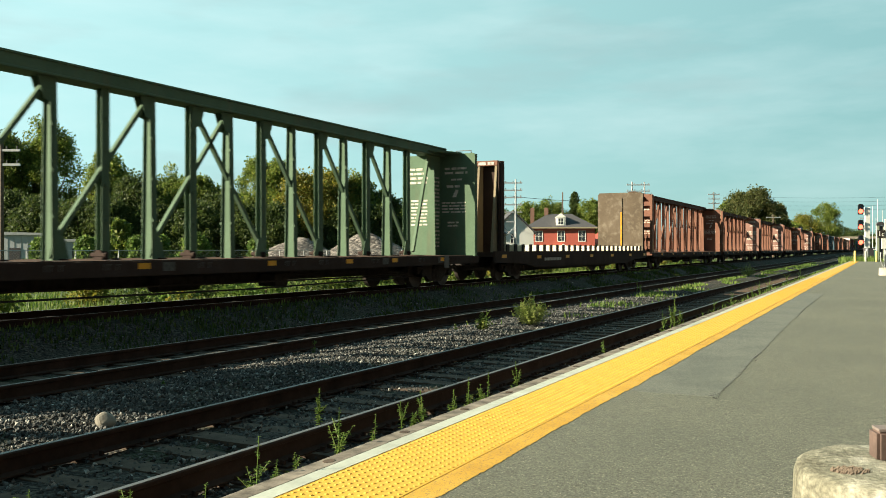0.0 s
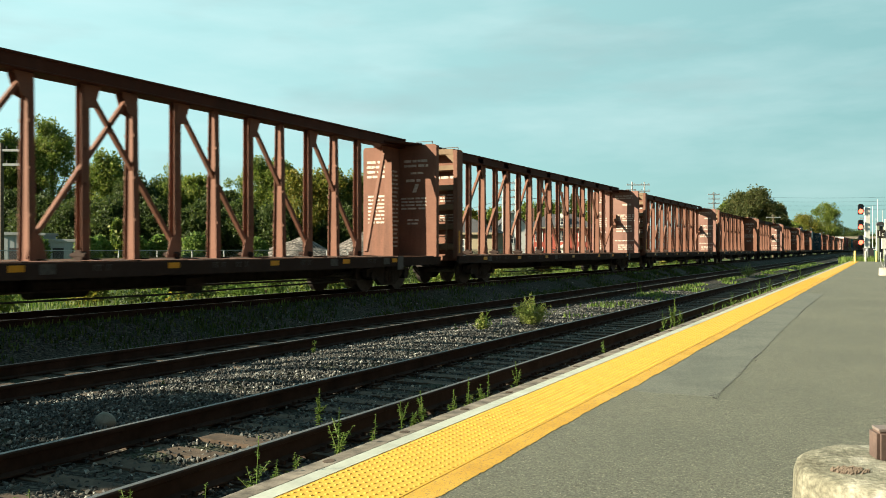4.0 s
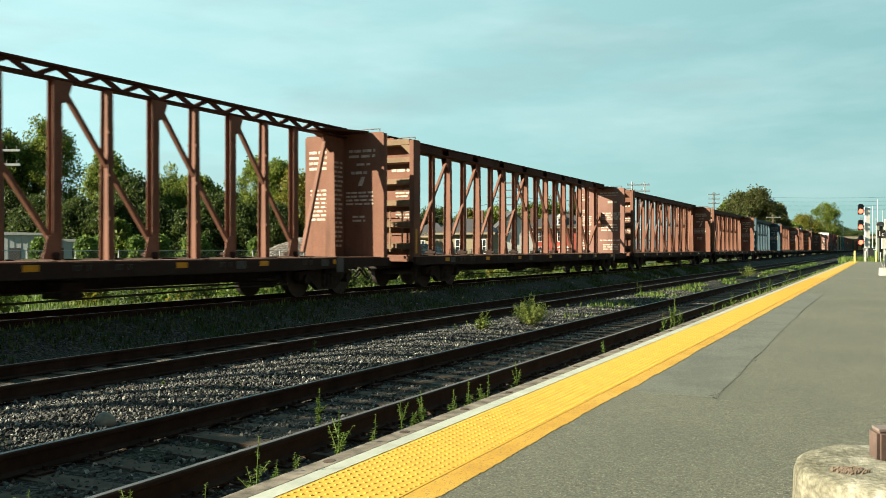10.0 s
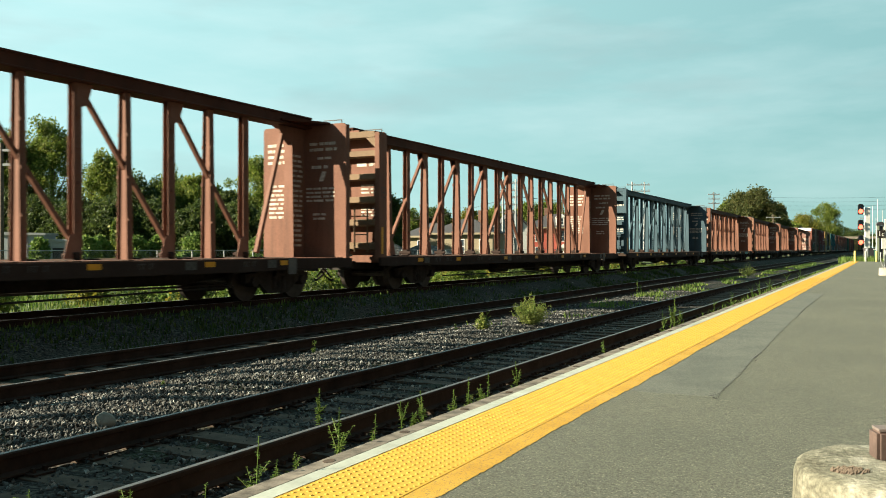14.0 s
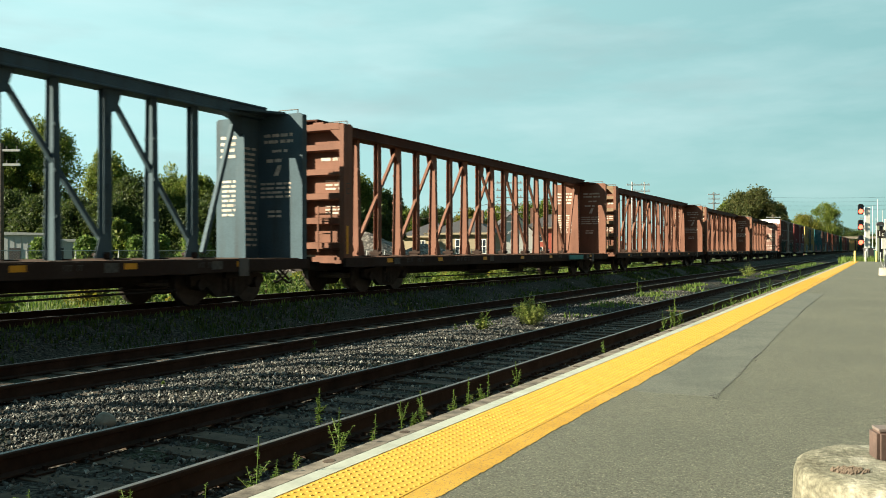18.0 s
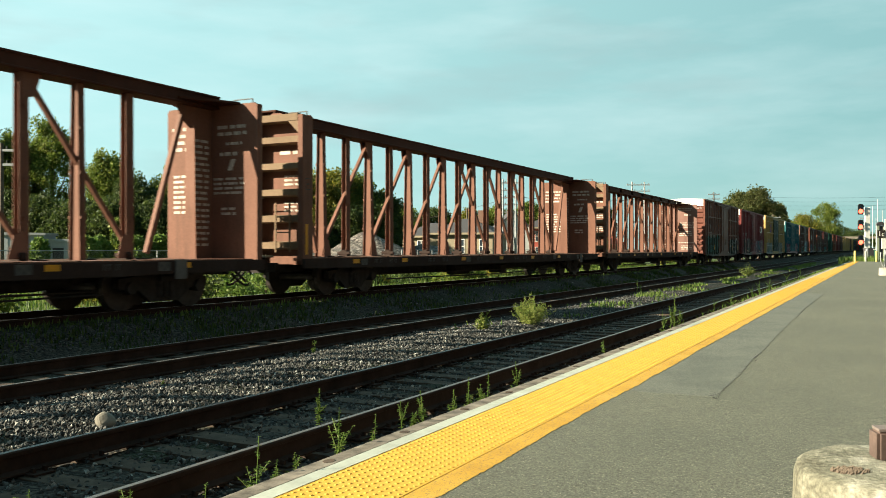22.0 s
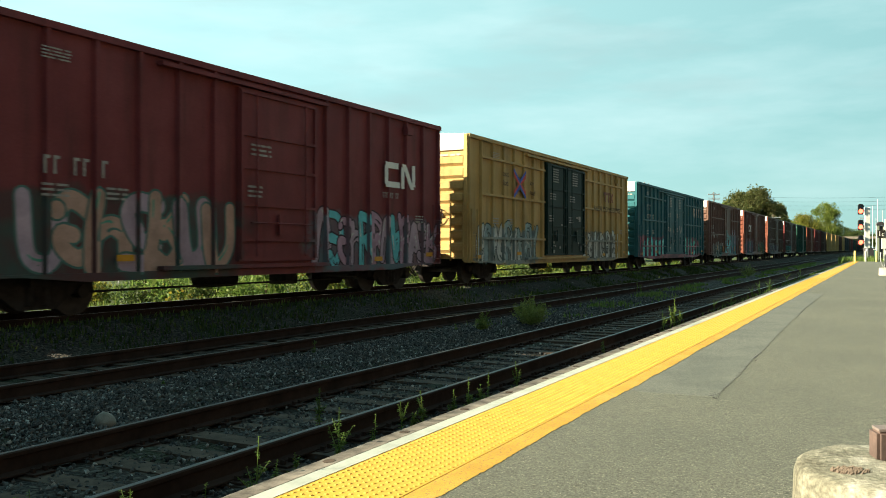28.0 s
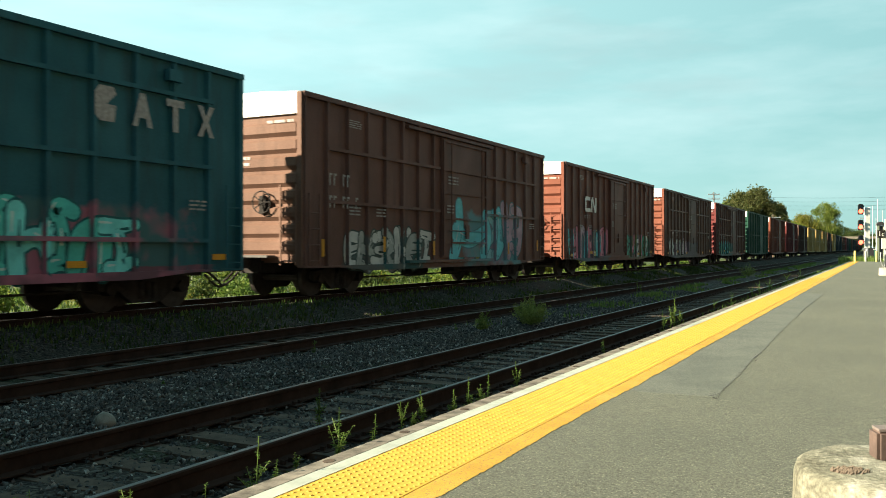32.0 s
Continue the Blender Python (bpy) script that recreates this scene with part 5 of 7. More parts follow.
M_LOGO_RED = plain("emblem_red", (0.55, 0.06, 0.04), 0.6, 0, 0.1)
M_LOGO_FADED = plain("faded_emblem_red", (0.20, 0.07, 0.045), 0.7, 0, 0.25)
M_LOGO_BLUE = plain("emblem_blue", (0.05, 0.09, 0.40), 0.6, 0, 0.1)
M_BROWN_LETTER = plain("brown_lettering", (0.05, 0.028, 0.015), 0.7, 0, 0.2)


def logo_cross(car, half, x):
    """A crossed red and blue emblem."""
    y, z = -half + 4.37, 3.59
    for sy in (-1, 1):
        for sz in (-1, 1):
            for mat, lo, hi in ((M_LOGO_BLUE, 0.02, 0.15), (M_LOGO_RED, -0.14, 0.01)):
                bm = bmesh.new()
                prism(bm, [(y + sy * (0.01 if lo > 0 else 0.17), z + sz * 0.004), (y + sy * 0.58, z + sz * (0.40 + lo)), (y + sy * 0.58, z + sz * (0.40 + hi)), (y + sy * 0.01, z + sz * (0.012 if lo < 0 else 0.16))], "x", x - 0.003, x + 0.003)
                part("emblem_bar", bm, mat, car, "emblem bar")
    for text, size, yy, zz in (("next", 0.3, -half + 2.75, 3.78), ("load", 0.3, -half + 2.75, 3.45), ("any", 0.3, -half + 5.35, 3.62), ("road", 0.3, -half + 5.35, 3.25), ("RAILCAR POOLING EXPERTS", 0.34, half - 5.9, 2.98)):
        c = bpy.data.curves.new("slogan", "FONT")
        c.body, c.size, c.extrude = text, size, 0.002
        c.materials.append(M_BROWN_LETTER)
        o = new("slogan", c)
        o.parent = car
        o.matrix_basis = pose(x + 0.002, yy, zz, 90, 0, 90)
        tagged(o, "brown painted words")
    for k in range(3):
        bm = bmesh.new()
        y0 = half - 4.3 + k * 0.52
        if k < 2:
            prism(bm, [(y0 + 0.15, 3.45), (y0 + 0.29, 3.45), (y0 + 0.29, 3.8), (y0 + 0.44, 3.8), (y0 + 0.44, 3.93), (y0, 3.93), (y0, 3.8), (y0 + 0.15, 3.8)], "x", x - 0.003, x + 0.003)
        else:
            prism(bm, [(y0, 3.45), (y0 + 0.15, 3.45), (y0 + 0.27, 3.6), (y0 + 0.39, 3.45), (y0 + 0.54, 3.45), (y0 + 0.35, 3.69), (y0 + 0.54, 3.93), (y0 + 0.39, 3.93), (y0 + 0.27, 3.78), (y0 + 0.15, 3.93), (y0, 3.93), (y0 + 0.19, 3.69)], "x", x - 0.003, x + 0.003)
        part("emblem", bm, M_LOGO_FADED, car, "faded red block shape")


PINK, TEALC, LILAC = (0.36, 0.13, 0.17), (0.035, 0.20, 0.19), (0.28, 0.21, 0.25)
INK, PALE, SKY, MINT = (0.012, 0.014, 0.015), (0.36, 0.375, 0.35), (0.09, 0.34, 0.37), (0.06, 0.21, 0.15)
GLOOM = (0.022, 0.034, 0.030)
AMBER, DUSK = (0.25, 0.12, 0.03), (0.07, 0.09, 0.10)


def build_train():
    red = "rust-red empty centerbeam lumber car with %s"
    A = centerbeam("faded green centerbeam lumber car, empty, with a solid top beam", M_GREEN, True, "solid", 11)
    roll(A, 2.684 - 0.895 + 0.005)
    F = flatcar()
    roll(F, 3.635)
    solid_car = centerbeam(red % "a solid top beam", M_RUST_RED, True, "solid", 21, None, M_RED_SHADED, half=11.58)
    roll(solid_car, (4.603 + 6.406) / 2)
    holes = centerbeam(red % "a slotted top beam", M_RUST_RED, False, "holes", 22, M_DUSTY, M_RED_SHADED, M_FADED, half=11.45)
    roll(holes, (6.523 + 8.283) / 2)
    lattice = centerbeam(red % "a lattice top beam", M_RUST_RED, True, "lattice", 23, M_DUSTY, M_RED_SHADED)
    roll(lattice, (10.315 + 12.113) / 2)
    dusty_car = centerbeam(red % "dusty ends", M_RUST_RED, True, "solid", 25, M_DUSTY, M_RED_SHADED, half=11.62)
    roll(dusty_car, (21.866 + 23.694) / 2)
    teal = centerbeam("blue-grey centerbeam lumber car, empty, with pale lettering", M_TEAL_CB, True, "solid", 24, half=11.42)
    roll(teal, (18.024 + 19.807) / 2)
    # the last one runs ahead unseen, added for the shadow it casts
    for src, a, b in ((holes, 8.413, 10.195), (holes, 12.227, 14.022), (solid_car, 14.134, 15.962), (dusty_car, 16.067, 17.881), (solid_car, 19.933, 21.739),
                      (dusty_car, 23.813, 25.610), (holes, 25.738, 27.537), (solid_car, -1.012, 0.788)):
        twin = copy_thing(src, Matrix())
        roll(twin, (a + b) / 2)
        if a == 19.933:
            bm = bmesh.new()
            box(bm, 1.53, 1.534, 5.4, 7.3, 0.73, 0.92)
            part("painted_patch", bm, spray((0.03, 0.16, 0.16)), twin, "turquoise sprayed patch on the sill")
    # boxcars
    k = 0.5 * SPEED
    top = 4.9
    b1 = boxcar("brown boxcar with posts and ribs, green graffiti along its foot", graffiti_paint("brown_tagged", (0.145, 0.078, 0.062), [(-4.9, 1.35, 3.1, 0.95, (GLOOM, (0.03, 0.05, 0.042))), (5.0, 1.3, 2.7, 0.8, (GLOOM, (0.05, 0.055, 0.05)))]),
                k * (28.946 - 27.697), 4.95, (-1.2, 2.4), (2.35, 3.65), 31, M_END_BROWN, marks=[(-6.9, 2.75, 0.3, (2, 2)), (-6.9, 2.2, 0.3, (2, 2, 1))], tags=[(-7.4, -2.0, 0.75, 2.15, 6, (GLOOM, (0.02, 0.045, 0.04)), TEALC, TEALC), (2.5, 7.6, 0.8, 1.9, 7, (PALE, (0.10, 0.14, 0.13)), GLOOM, PALE)], upright=True)
    roll(b1, (28.946 + 27.697) / 2)
    b2 = boxcar("maroon boxcar with a white emblem and lilac graffiti", graffiti_paint("maroon_tagged", (0.185, 0.045, 0.048), [(-4.2, 1.35, 3.4, 0.95, ((0.05, 0.09, 0.08), (0.09, 0.05, 0.05))), (4.5, 1.3, 3.5, 0.85, ((0.10, 0.15, 0.17), (0.16, 0.11, 0.13)))]),
                k * (30.348 - 29.108), 4.92, (-1.3, 1.5), (), 32, M_MAROON, logo=logo_rings, pitch=0.98, marks=[(-7.3, 2.42, 0.3, (2,)), (-6.0, 2.42, 0.3, (2, 2, 1))], tags=[(-6.3, -1.5, 0.75, 2.1, 5, (LILAC, (0.30, 0.19, 0.15), (0.24, 0.17, 0.20)), (0.05, 0.11, 0.095), MINT), (1.6, 7.7, 0.7, 2.0, 8, (LILAC, SKY, (0.27, 0.17, 0.22)), (0.03, 0.02, 0.025), PALE)])
    roll(b2, (30.348 + 29.108) / 2)
    b3 = boxcar("mustard-yellow boxcar with dark green double doors and grey graffiti", graffiti_paint("mustard_tagged", (0.44, 0.295, 0.11), [(-6.2, 1.25, 3.0, 0.75, ((0.13, 0.19, 0.19), (0.26, 0.29, 0.28))), (5.1, 1.3, 2.7, 0.75, ((0.22, 0.24, 0.22), (0.16, 0.17, 0.15)))]),
                k * (32.012 - 30.504), 4.97, (-2.5, 2.35), (1.56, 3.05, 4.31), 33, M_YELLOW_CAR, M_DOOR_DARK, logo=logo_cross, tags=[(-8.8, -3.4, 0.68, 1.95, 6, (PALE, (0.17, 0.23, 0.23), (0.33, 0.35, 0.33)), (0.018, 0.032, 0.032), (0.42, 0.43, 0.41)), (2.5, 7.8, 0.72, 1.95, 8, (PALE, (0.33, 0.34, 0.31)), INK, (0.4, 0.4, 0.37))])
    roll(b3, (32.012 + 30.504) / 2)
    b4 = boxcar("deep teal boxcar with pale block marks and cyan and pink graffiti", graffiti_paint("teal_tagged", (0.028, 0.118, 0.138), [(-6.2, 1.2, 3.2, 0.8, (PINK, (0.14, 0.07, 0.09))), (5.2, 1.2, 2.9, 0.85, (PINK, (0.06, 0.14, 0.14))), (0.3, 0.72, 9.2, 0.16, (PINK, (0.16, 0.07, 0.09)))]),
                k * (33.653 - 32.175), 4.88, (-2.65, 2.39), (1.35, 2.83, 4.15), 34, M_TEAL_CAR, logo=logo_blocks, marks=[(-7.5, 3.4, 0.32, (2, 1)), (-7.5, 2.85, 0.32, (2, 2, 2))], tags=[(-8.1, -3.2, 0.7, 1.72, 6, ((0.10, 0.42, 0.40), (0.07, 0.40, 0.38), (0.16, 0.46, 0.44)), (0.012, 0.09, 0.10), (0.42, 0.52, 0.50)), (3.0, 6.5, 0.7, 1.8, 4, ((0.07, 0.42, 0.36), (0.06, 0.36, 0.30), (0.12, 0.44, 0.40)), (0.012, 0.08, 0.08), (0.36, 0.46, 0.42))])
    roll(b4, (33.653 + 32.175) / 2)
    b5 = boxcar("dark brown boxcar with ribs, white and rainbow graffiti", graffiti_paint("umber_tagged", (0.145, 0.078, 0.062), [(-4.0, 1.0, 2.3, 0.6, ((0.03, 0.11, 0.11), (0.10, 0.11, 0.10))), (3.1, 1.5, 2.6, 1.0, ((0.10, 0.26, 0.28), (0.20, 0.17, 0.22)))]),
                k * (35.057 - 33.82), top, (-0.9, 2.4), (2.35, 3.65), 35, M_END_TAN, marks=[(-6.9, 2.75, 0.3, (2, 2)), (-6.9, 2.2, 0.3, (2, 2, 1))], tags=[(-6.0, -1.5, 0.68, 1.65, 5, (PALE, (0.22, 0.24, 0.22)), (0.03, 0.05, 0.045), (0.36, 0.37, 0.35)), (0.2, 5.6, 0.75, 2.6, 5, (SKY, LILAC, (0.34, 0.33, 0.12), (0.14, 0.30, 0.33)), (0.05, 0.13, 0.15), (0.3, 0.36, 0.38))], upright=True)
    roll(b5, (35.057 + 33.82) / 2)
    b6 = boxcar("brown boxcar with a white emblem and pastel graffiti", graffiti_paint("russet_tagged", (0.16, 0.076, 0.058), [(-4.2, 1.3, 3.0, 0.85, ((0.15, 0.11, 0.14), (0.10, 0.16, 0.18))), (4.5, 1.3, 2.7, 0.7, ((0.16, 0.16, 0.07), (0.10, 0.12, 0.10)))]),
                k * (36.472 - 35.256), top, (-1.2, 1.6), (), 36, M_ORANGE_CAR, logo=lambda c, h, x: logo_rings(c, h - 9.6, x), tags=[(-7.2, -1.4, 0.75, 2.05, 7, (SKY, PINK, (0.36, 0.33, 0.14), LILAC), INK, PALE), (2.0, 7.0, 0.75, 1.8, 6, (MINT, PALE, PINK), INK, PALE)])
    roll(b6, (36.472 + 35.256) / 2)
    b7 = boxcar("dull brown boxcar with pale graffiti along its foot", graffiti_paint("umber_pale_tagged", (0.12, 0.072, 0.055), [(-1.8, 1.1, 4.6, 0.6, ((0.10, 0.10, 0.09), (0.12, 0.10, 0.12)))]),
                k * 1.22, top, (-0.9, 2.2), (2.35, 3.65), 37, M_ORANGE_CAR, tags=[(-6.4, -1.0, 0.75, 1.7, 7, (PALE, LILAC), INK, PALE)])
    roll(b7, 37.30)
    b8 = boxcar("brown boxcar with teal graffiti and a dark red end", graffiti_paint("umber_teal_tagged", (0.11, 0.062, 0.05), [(-3.0, 1.1, 3.4, 0.6, ((0.04, 0.12, 0.10), (0.06, 0.14, 0.14)))]),
                k * 1.22, top, (-0.9, 2.2), (2.35, 3.65), 38, M_MAROON, tags=[(-6.4, -1.0, 0.75, 1.7, 6, (MINT, SKY), INK, PALE)])
    roll(b8, 38.70)
    far = {}
    for key, mat, lab in (("green", M_GREEN_CAR, "bottle-green boxcar far down the train"), ("red", M_ORANGE_CAR, "orange-red boxcar far down the train"), ("maroon", M_MAROON, "maroon boxcar far down the train"),
                          ("brown", M_BROWN, "brown boxcar far down the train"), ("yellow", M_YELLOW_CAR, "mustard-yellow boxcar far down the train"), ("slate", M_DARK_CAR, "slate-grey boxcar far down the train")):
        far[key] = boxcar(lab, mat, 7.8, top, (0.2, 3.2), (2.6,), 50, mat, detail=False, pitch=1.3)
    order = "green red maroon brown yellow yellow yellow brown yellow slate slate brown maroon slate green brown slate slate brown slate red slate brown".split()
    used = set()
    for i, key in enumerate(order):
        c = far[key] if key not in used else copy_thing(far[key], Matrix())
        used.add(key)
        roll(c, 40.10 + i * 1.40)


build_train()


# ---- plants ----
def leaf_cloud(rng, clumps, per, size, spread):
    """Small folded leaves in clumps. clumps: (x, y, z, radius)."""
    verts, faces = [], []
    c = np.array(clumps)
    n = len(c) * per
    centre = np.repeat(c, per, axis=0)
    d = rng.normal(size=(n, 3))
    d /= np.linalg.norm(d, axis=1)[:, None]
    p = centre[:, :3] + d * (centre[:, 3] * rng.random(n) ** 0.45)[:, None] * spread
    a = rng.normal(size=(n, 3)) + d * 0.8
    a /= np.linalg.norm(a, axis=1)[:, None]
    b = np.cross(a, rng.normal(size=(n, 3)))
    b /= np.linalg.norm(b, axis=1)[:, None]
    s = size * rng.uniform(0.6, 1.3, n)[:, None]
    v = np.stack([p - a * s, p + b * s * 0.55, p + a * s, p - b * s * 0.55], axis=1).reshape(-1, 3)
    f = np.arange(n * 4).reshape(-1, 4)
    return v.tolist(), f.tolist()


def tree(x, y, height, width, seed, leaf, label, ground=-0.6, shape="round", per=46, size=0.27, count=85):
    rng = np.random.default_rng(seed)
    t = holder("tree", label, "tree", "trees beyond the railway", pose(x, y, ground))
    trunk_h = height * (0.22 if shape != "cone" else 0.1)
    bm = bmesh.new()
    r = 0.035 * height * 0.6
    rod(bm, (0, 0, 0), (0.1, 0.05, height * 0.45), r, r * 0.6, 9)
    rod(bm, (0.1, 0.05, height * 0.45), (0.0, 0.2, height * 0.86), r * 0.6, r * 0.12, 7)
    part("trunk", bm, M_BARK, t)
    for k in range(6):
        bm = bmesh.new()
        a = k * 1.05 + rng.uniform(0, 0.5)
        z = height * rng.uniform(0.25, 0.5)
        e = (math.cos(a) * width * 0.36, math.sin(a) * width * 0.36, z + height * rng.uniform(0.14, 0.3))
        rod(bm, (0.05, 0.02, z), e, r * 0.4, r * 0.1, 6)
        part("limb", bm, M_BARK, t)
    clumps = []
    for _ in range(count):
        if shape == "cone":
            q = rng.random() ** 0.8
            z = trunk_h + (height - trunk_h) * q * 0.96
            w = width / 2 * (1 - q) ** 0.8 + 0.2
        elif shape == "shrub":
            q = rng.random()
            z = height * (0.08 + 0.84 * q)
            w = width / 2 * math.sqrt(max(0.05, 1 - q ** 2.2))
        else:
            q = rng.random()
            z = trunk_h + (height - trunk_h) * (0.05 + 0.9 * q)
            w = width / 2 * math.sqrt(max(0.06, 1 - (2 * q - 0.9) ** 2 / 1.25))
        a = rng.uniform(0, math.tau)
        k = w * rng.random() ** 0.4 * rng.uniform(0.75, 1.12)
        clumps.append((math.cos(a) * k, math.sin(a) * k, z + rng.normal() * 0.03 * height, rng.uniform(0.55, 1.15) * (0.11 * width + 0.35)))
    v, f = leaf_cloud(rng, clumps, per, size, 1.0)
    crown = new("crown", cloud_mesh("crown", v, f, leaf))
    crown.parent = t
    return t


def seen(u, up, d):
    """The height over the ground of a thing whose top stands up (in units of depth) over the eye line, d metres off."""
    return 1.507 + up * d + 0.6


def plant_trees():
    rows = [  # aside, top, half width (all in units of depth), depth, leaf, shape, label
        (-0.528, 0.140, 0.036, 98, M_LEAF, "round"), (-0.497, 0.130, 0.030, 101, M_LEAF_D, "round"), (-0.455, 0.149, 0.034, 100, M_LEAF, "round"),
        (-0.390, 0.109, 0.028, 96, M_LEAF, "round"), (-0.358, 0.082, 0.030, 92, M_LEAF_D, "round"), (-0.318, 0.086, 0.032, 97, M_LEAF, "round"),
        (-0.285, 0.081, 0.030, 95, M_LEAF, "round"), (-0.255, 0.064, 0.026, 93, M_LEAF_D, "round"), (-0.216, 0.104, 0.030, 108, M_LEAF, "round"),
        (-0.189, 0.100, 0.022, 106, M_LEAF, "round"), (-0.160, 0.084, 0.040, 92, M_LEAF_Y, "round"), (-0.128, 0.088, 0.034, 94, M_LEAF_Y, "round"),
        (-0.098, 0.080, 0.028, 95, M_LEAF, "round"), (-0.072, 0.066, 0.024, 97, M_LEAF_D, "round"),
        # shrub row in the dark leaf: shade below the crowns put into its colour
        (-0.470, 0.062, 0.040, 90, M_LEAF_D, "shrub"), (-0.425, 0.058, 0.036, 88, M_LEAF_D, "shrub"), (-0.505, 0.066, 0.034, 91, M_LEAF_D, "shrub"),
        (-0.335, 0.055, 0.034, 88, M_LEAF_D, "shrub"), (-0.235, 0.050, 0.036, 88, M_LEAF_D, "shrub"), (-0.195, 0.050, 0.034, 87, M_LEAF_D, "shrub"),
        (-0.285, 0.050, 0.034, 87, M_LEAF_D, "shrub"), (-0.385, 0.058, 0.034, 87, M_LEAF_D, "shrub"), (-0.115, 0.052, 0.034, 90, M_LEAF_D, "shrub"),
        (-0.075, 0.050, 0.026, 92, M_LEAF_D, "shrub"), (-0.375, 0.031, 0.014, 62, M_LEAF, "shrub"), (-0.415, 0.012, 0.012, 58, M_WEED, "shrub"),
        (-0.400, 0.016, 0.010, 60, M_WEED, "shrub"), (-0.355, 0.012, 0.012, 60, M_WEED, "shrub"), (-0.330, 0.014, 0.012, 61, M_WEED, "shrub"), (-0.470, 0.008, 0.010, 60, M_WEED, "shrub"), (-0.290, 0.016, 0.018, 64, M_WEED, "shrub"), (-0.215, 0.013, 0.010, 66, M_WEED, "shrub"),
        (-0.045, 0.045, 0.020, 170, M_LEAF, "round"), (-0.010, 0.045, 0.026, 175, M_LEAF_D, "round"), (0.030, 0.044, 0.018, 172, M_LEAF_Y, "round"),
        (0.062, 0.048, 0.018, 176, M_LEAF, "round"), (0.098, 0.052, 0.022, 200, M_LEAF, "round"), (0.125, 0.056, 0.020, 205, M_LEAF, "round"),
        (0.153, 0.066, 0.011, 210, M_LEAF_D, "cone"), (0.172, 0.057, 0.016, 205, M_LEAF, "round"), (0.188, 0.050, 0.012, 210, M_LEAF_D, "round"),
        (0.347, 0.064, 0.026, 172, M_LEAF_B, "round"), (0.366, 0.067, 0.024, 168, M_LEAF_B, "round"), (0.387, 0.052, 0.013, 175, M_LEAF_B, "round"),
        (0.330, 0.054, 0.012, 178, M_LEAF, "round"), (0.444, 0.052, 0.017, 300, M_LEAF, "round"), (0.420, 0.039, 0.022, 290, M_LEAF_Y, "round"),
        (0.402, 0.030, 0.018, 280, M_LEAF, "round"), (0.466, 0.024, 0.016, 420, M_LEAF_D, "round"), (0.484, 0.021, 0.016, 460, M_LEAF_D, "round"),
        (0.512, 0.022, 0.014, 470, M_LEAF_D, "round"), (0.53, 0.02, 0.014, 470, M_LEAF_D, "round"),
    ]
    names = {M_LEAF: "leafy green broadleaf tree", M_LEAF_D: "dark green broadleaf tree", M_LEAF_Y: "yellowing broadleaf tree", M_LEAF_B: "browning broadleaf tree", M_WEED: "bright green shrub"}
    for k, (u, up, half, d, leaf, shape) in enumerate(rows):
        x, y = spot(u, d)
        lab = names[leaf].replace("tree", "shrub") if shape == "shrub" else names[leaf]
        lab = lab.replace("broadleaf", "conifer") if shape == "cone" else lab
        near = d < 120
        tree(x, y, seen(u, up, d), 2 * half * d * 1.08, 100 + k, leaf, lab + (" behind the fence" if near else " in the distance"), shape=shape,
             per=150 if near else 120, size=0.155 if near else 0.19, count=int((150 if near else 190) if half * d > 2 else 60))


def grass_patch(name, label, rng, n, place, tall, leaf=None):
    """Many bent blades. place(rng) gives x, y, z."""
    verts, faces = [], []
    for _ in range(n):
        x, y, z = place(rng)
        h = tall * rng.uniform(0.4, 1.25)
        a = rng.uniform(0, math.tau)
        w = 0.007 + 0.009 * rng.random() + 0.0004 * math.hypot(x, y)
        dx, dy = math.cos(a), math.sin(a)
        lean = h * rng.uniform(0.1, 0.5)
        b = rng.uniform(0, math.tau)
        lx, ly = math.cos(b) * lean, math.sin(b) * lean
        k = len(verts)
        verts += [(x - dx * w, y - dy * w, z), (x + dx * w, y + dy * w, z), (x + dx * w * 0.7 + lx * 0.4, y + dy * w * 0.7 + ly * 0.4, z + h * 0.6),
                  (x - dx * w * 0.7 + lx * 0.4, y - dy * w * 0.7 + ly * 0.4, z + h * 0.6), (x + lx, y + ly, z + h)]
        faces += [(k, k + 1, k + 2, k + 3), (k + 3, k + 2, k + 4)]
    ob = new(name, cloud_mesh(name, verts, faces, leaf or M_GRASS))
    return tagged(ob, label, "grass", kind="stuff")


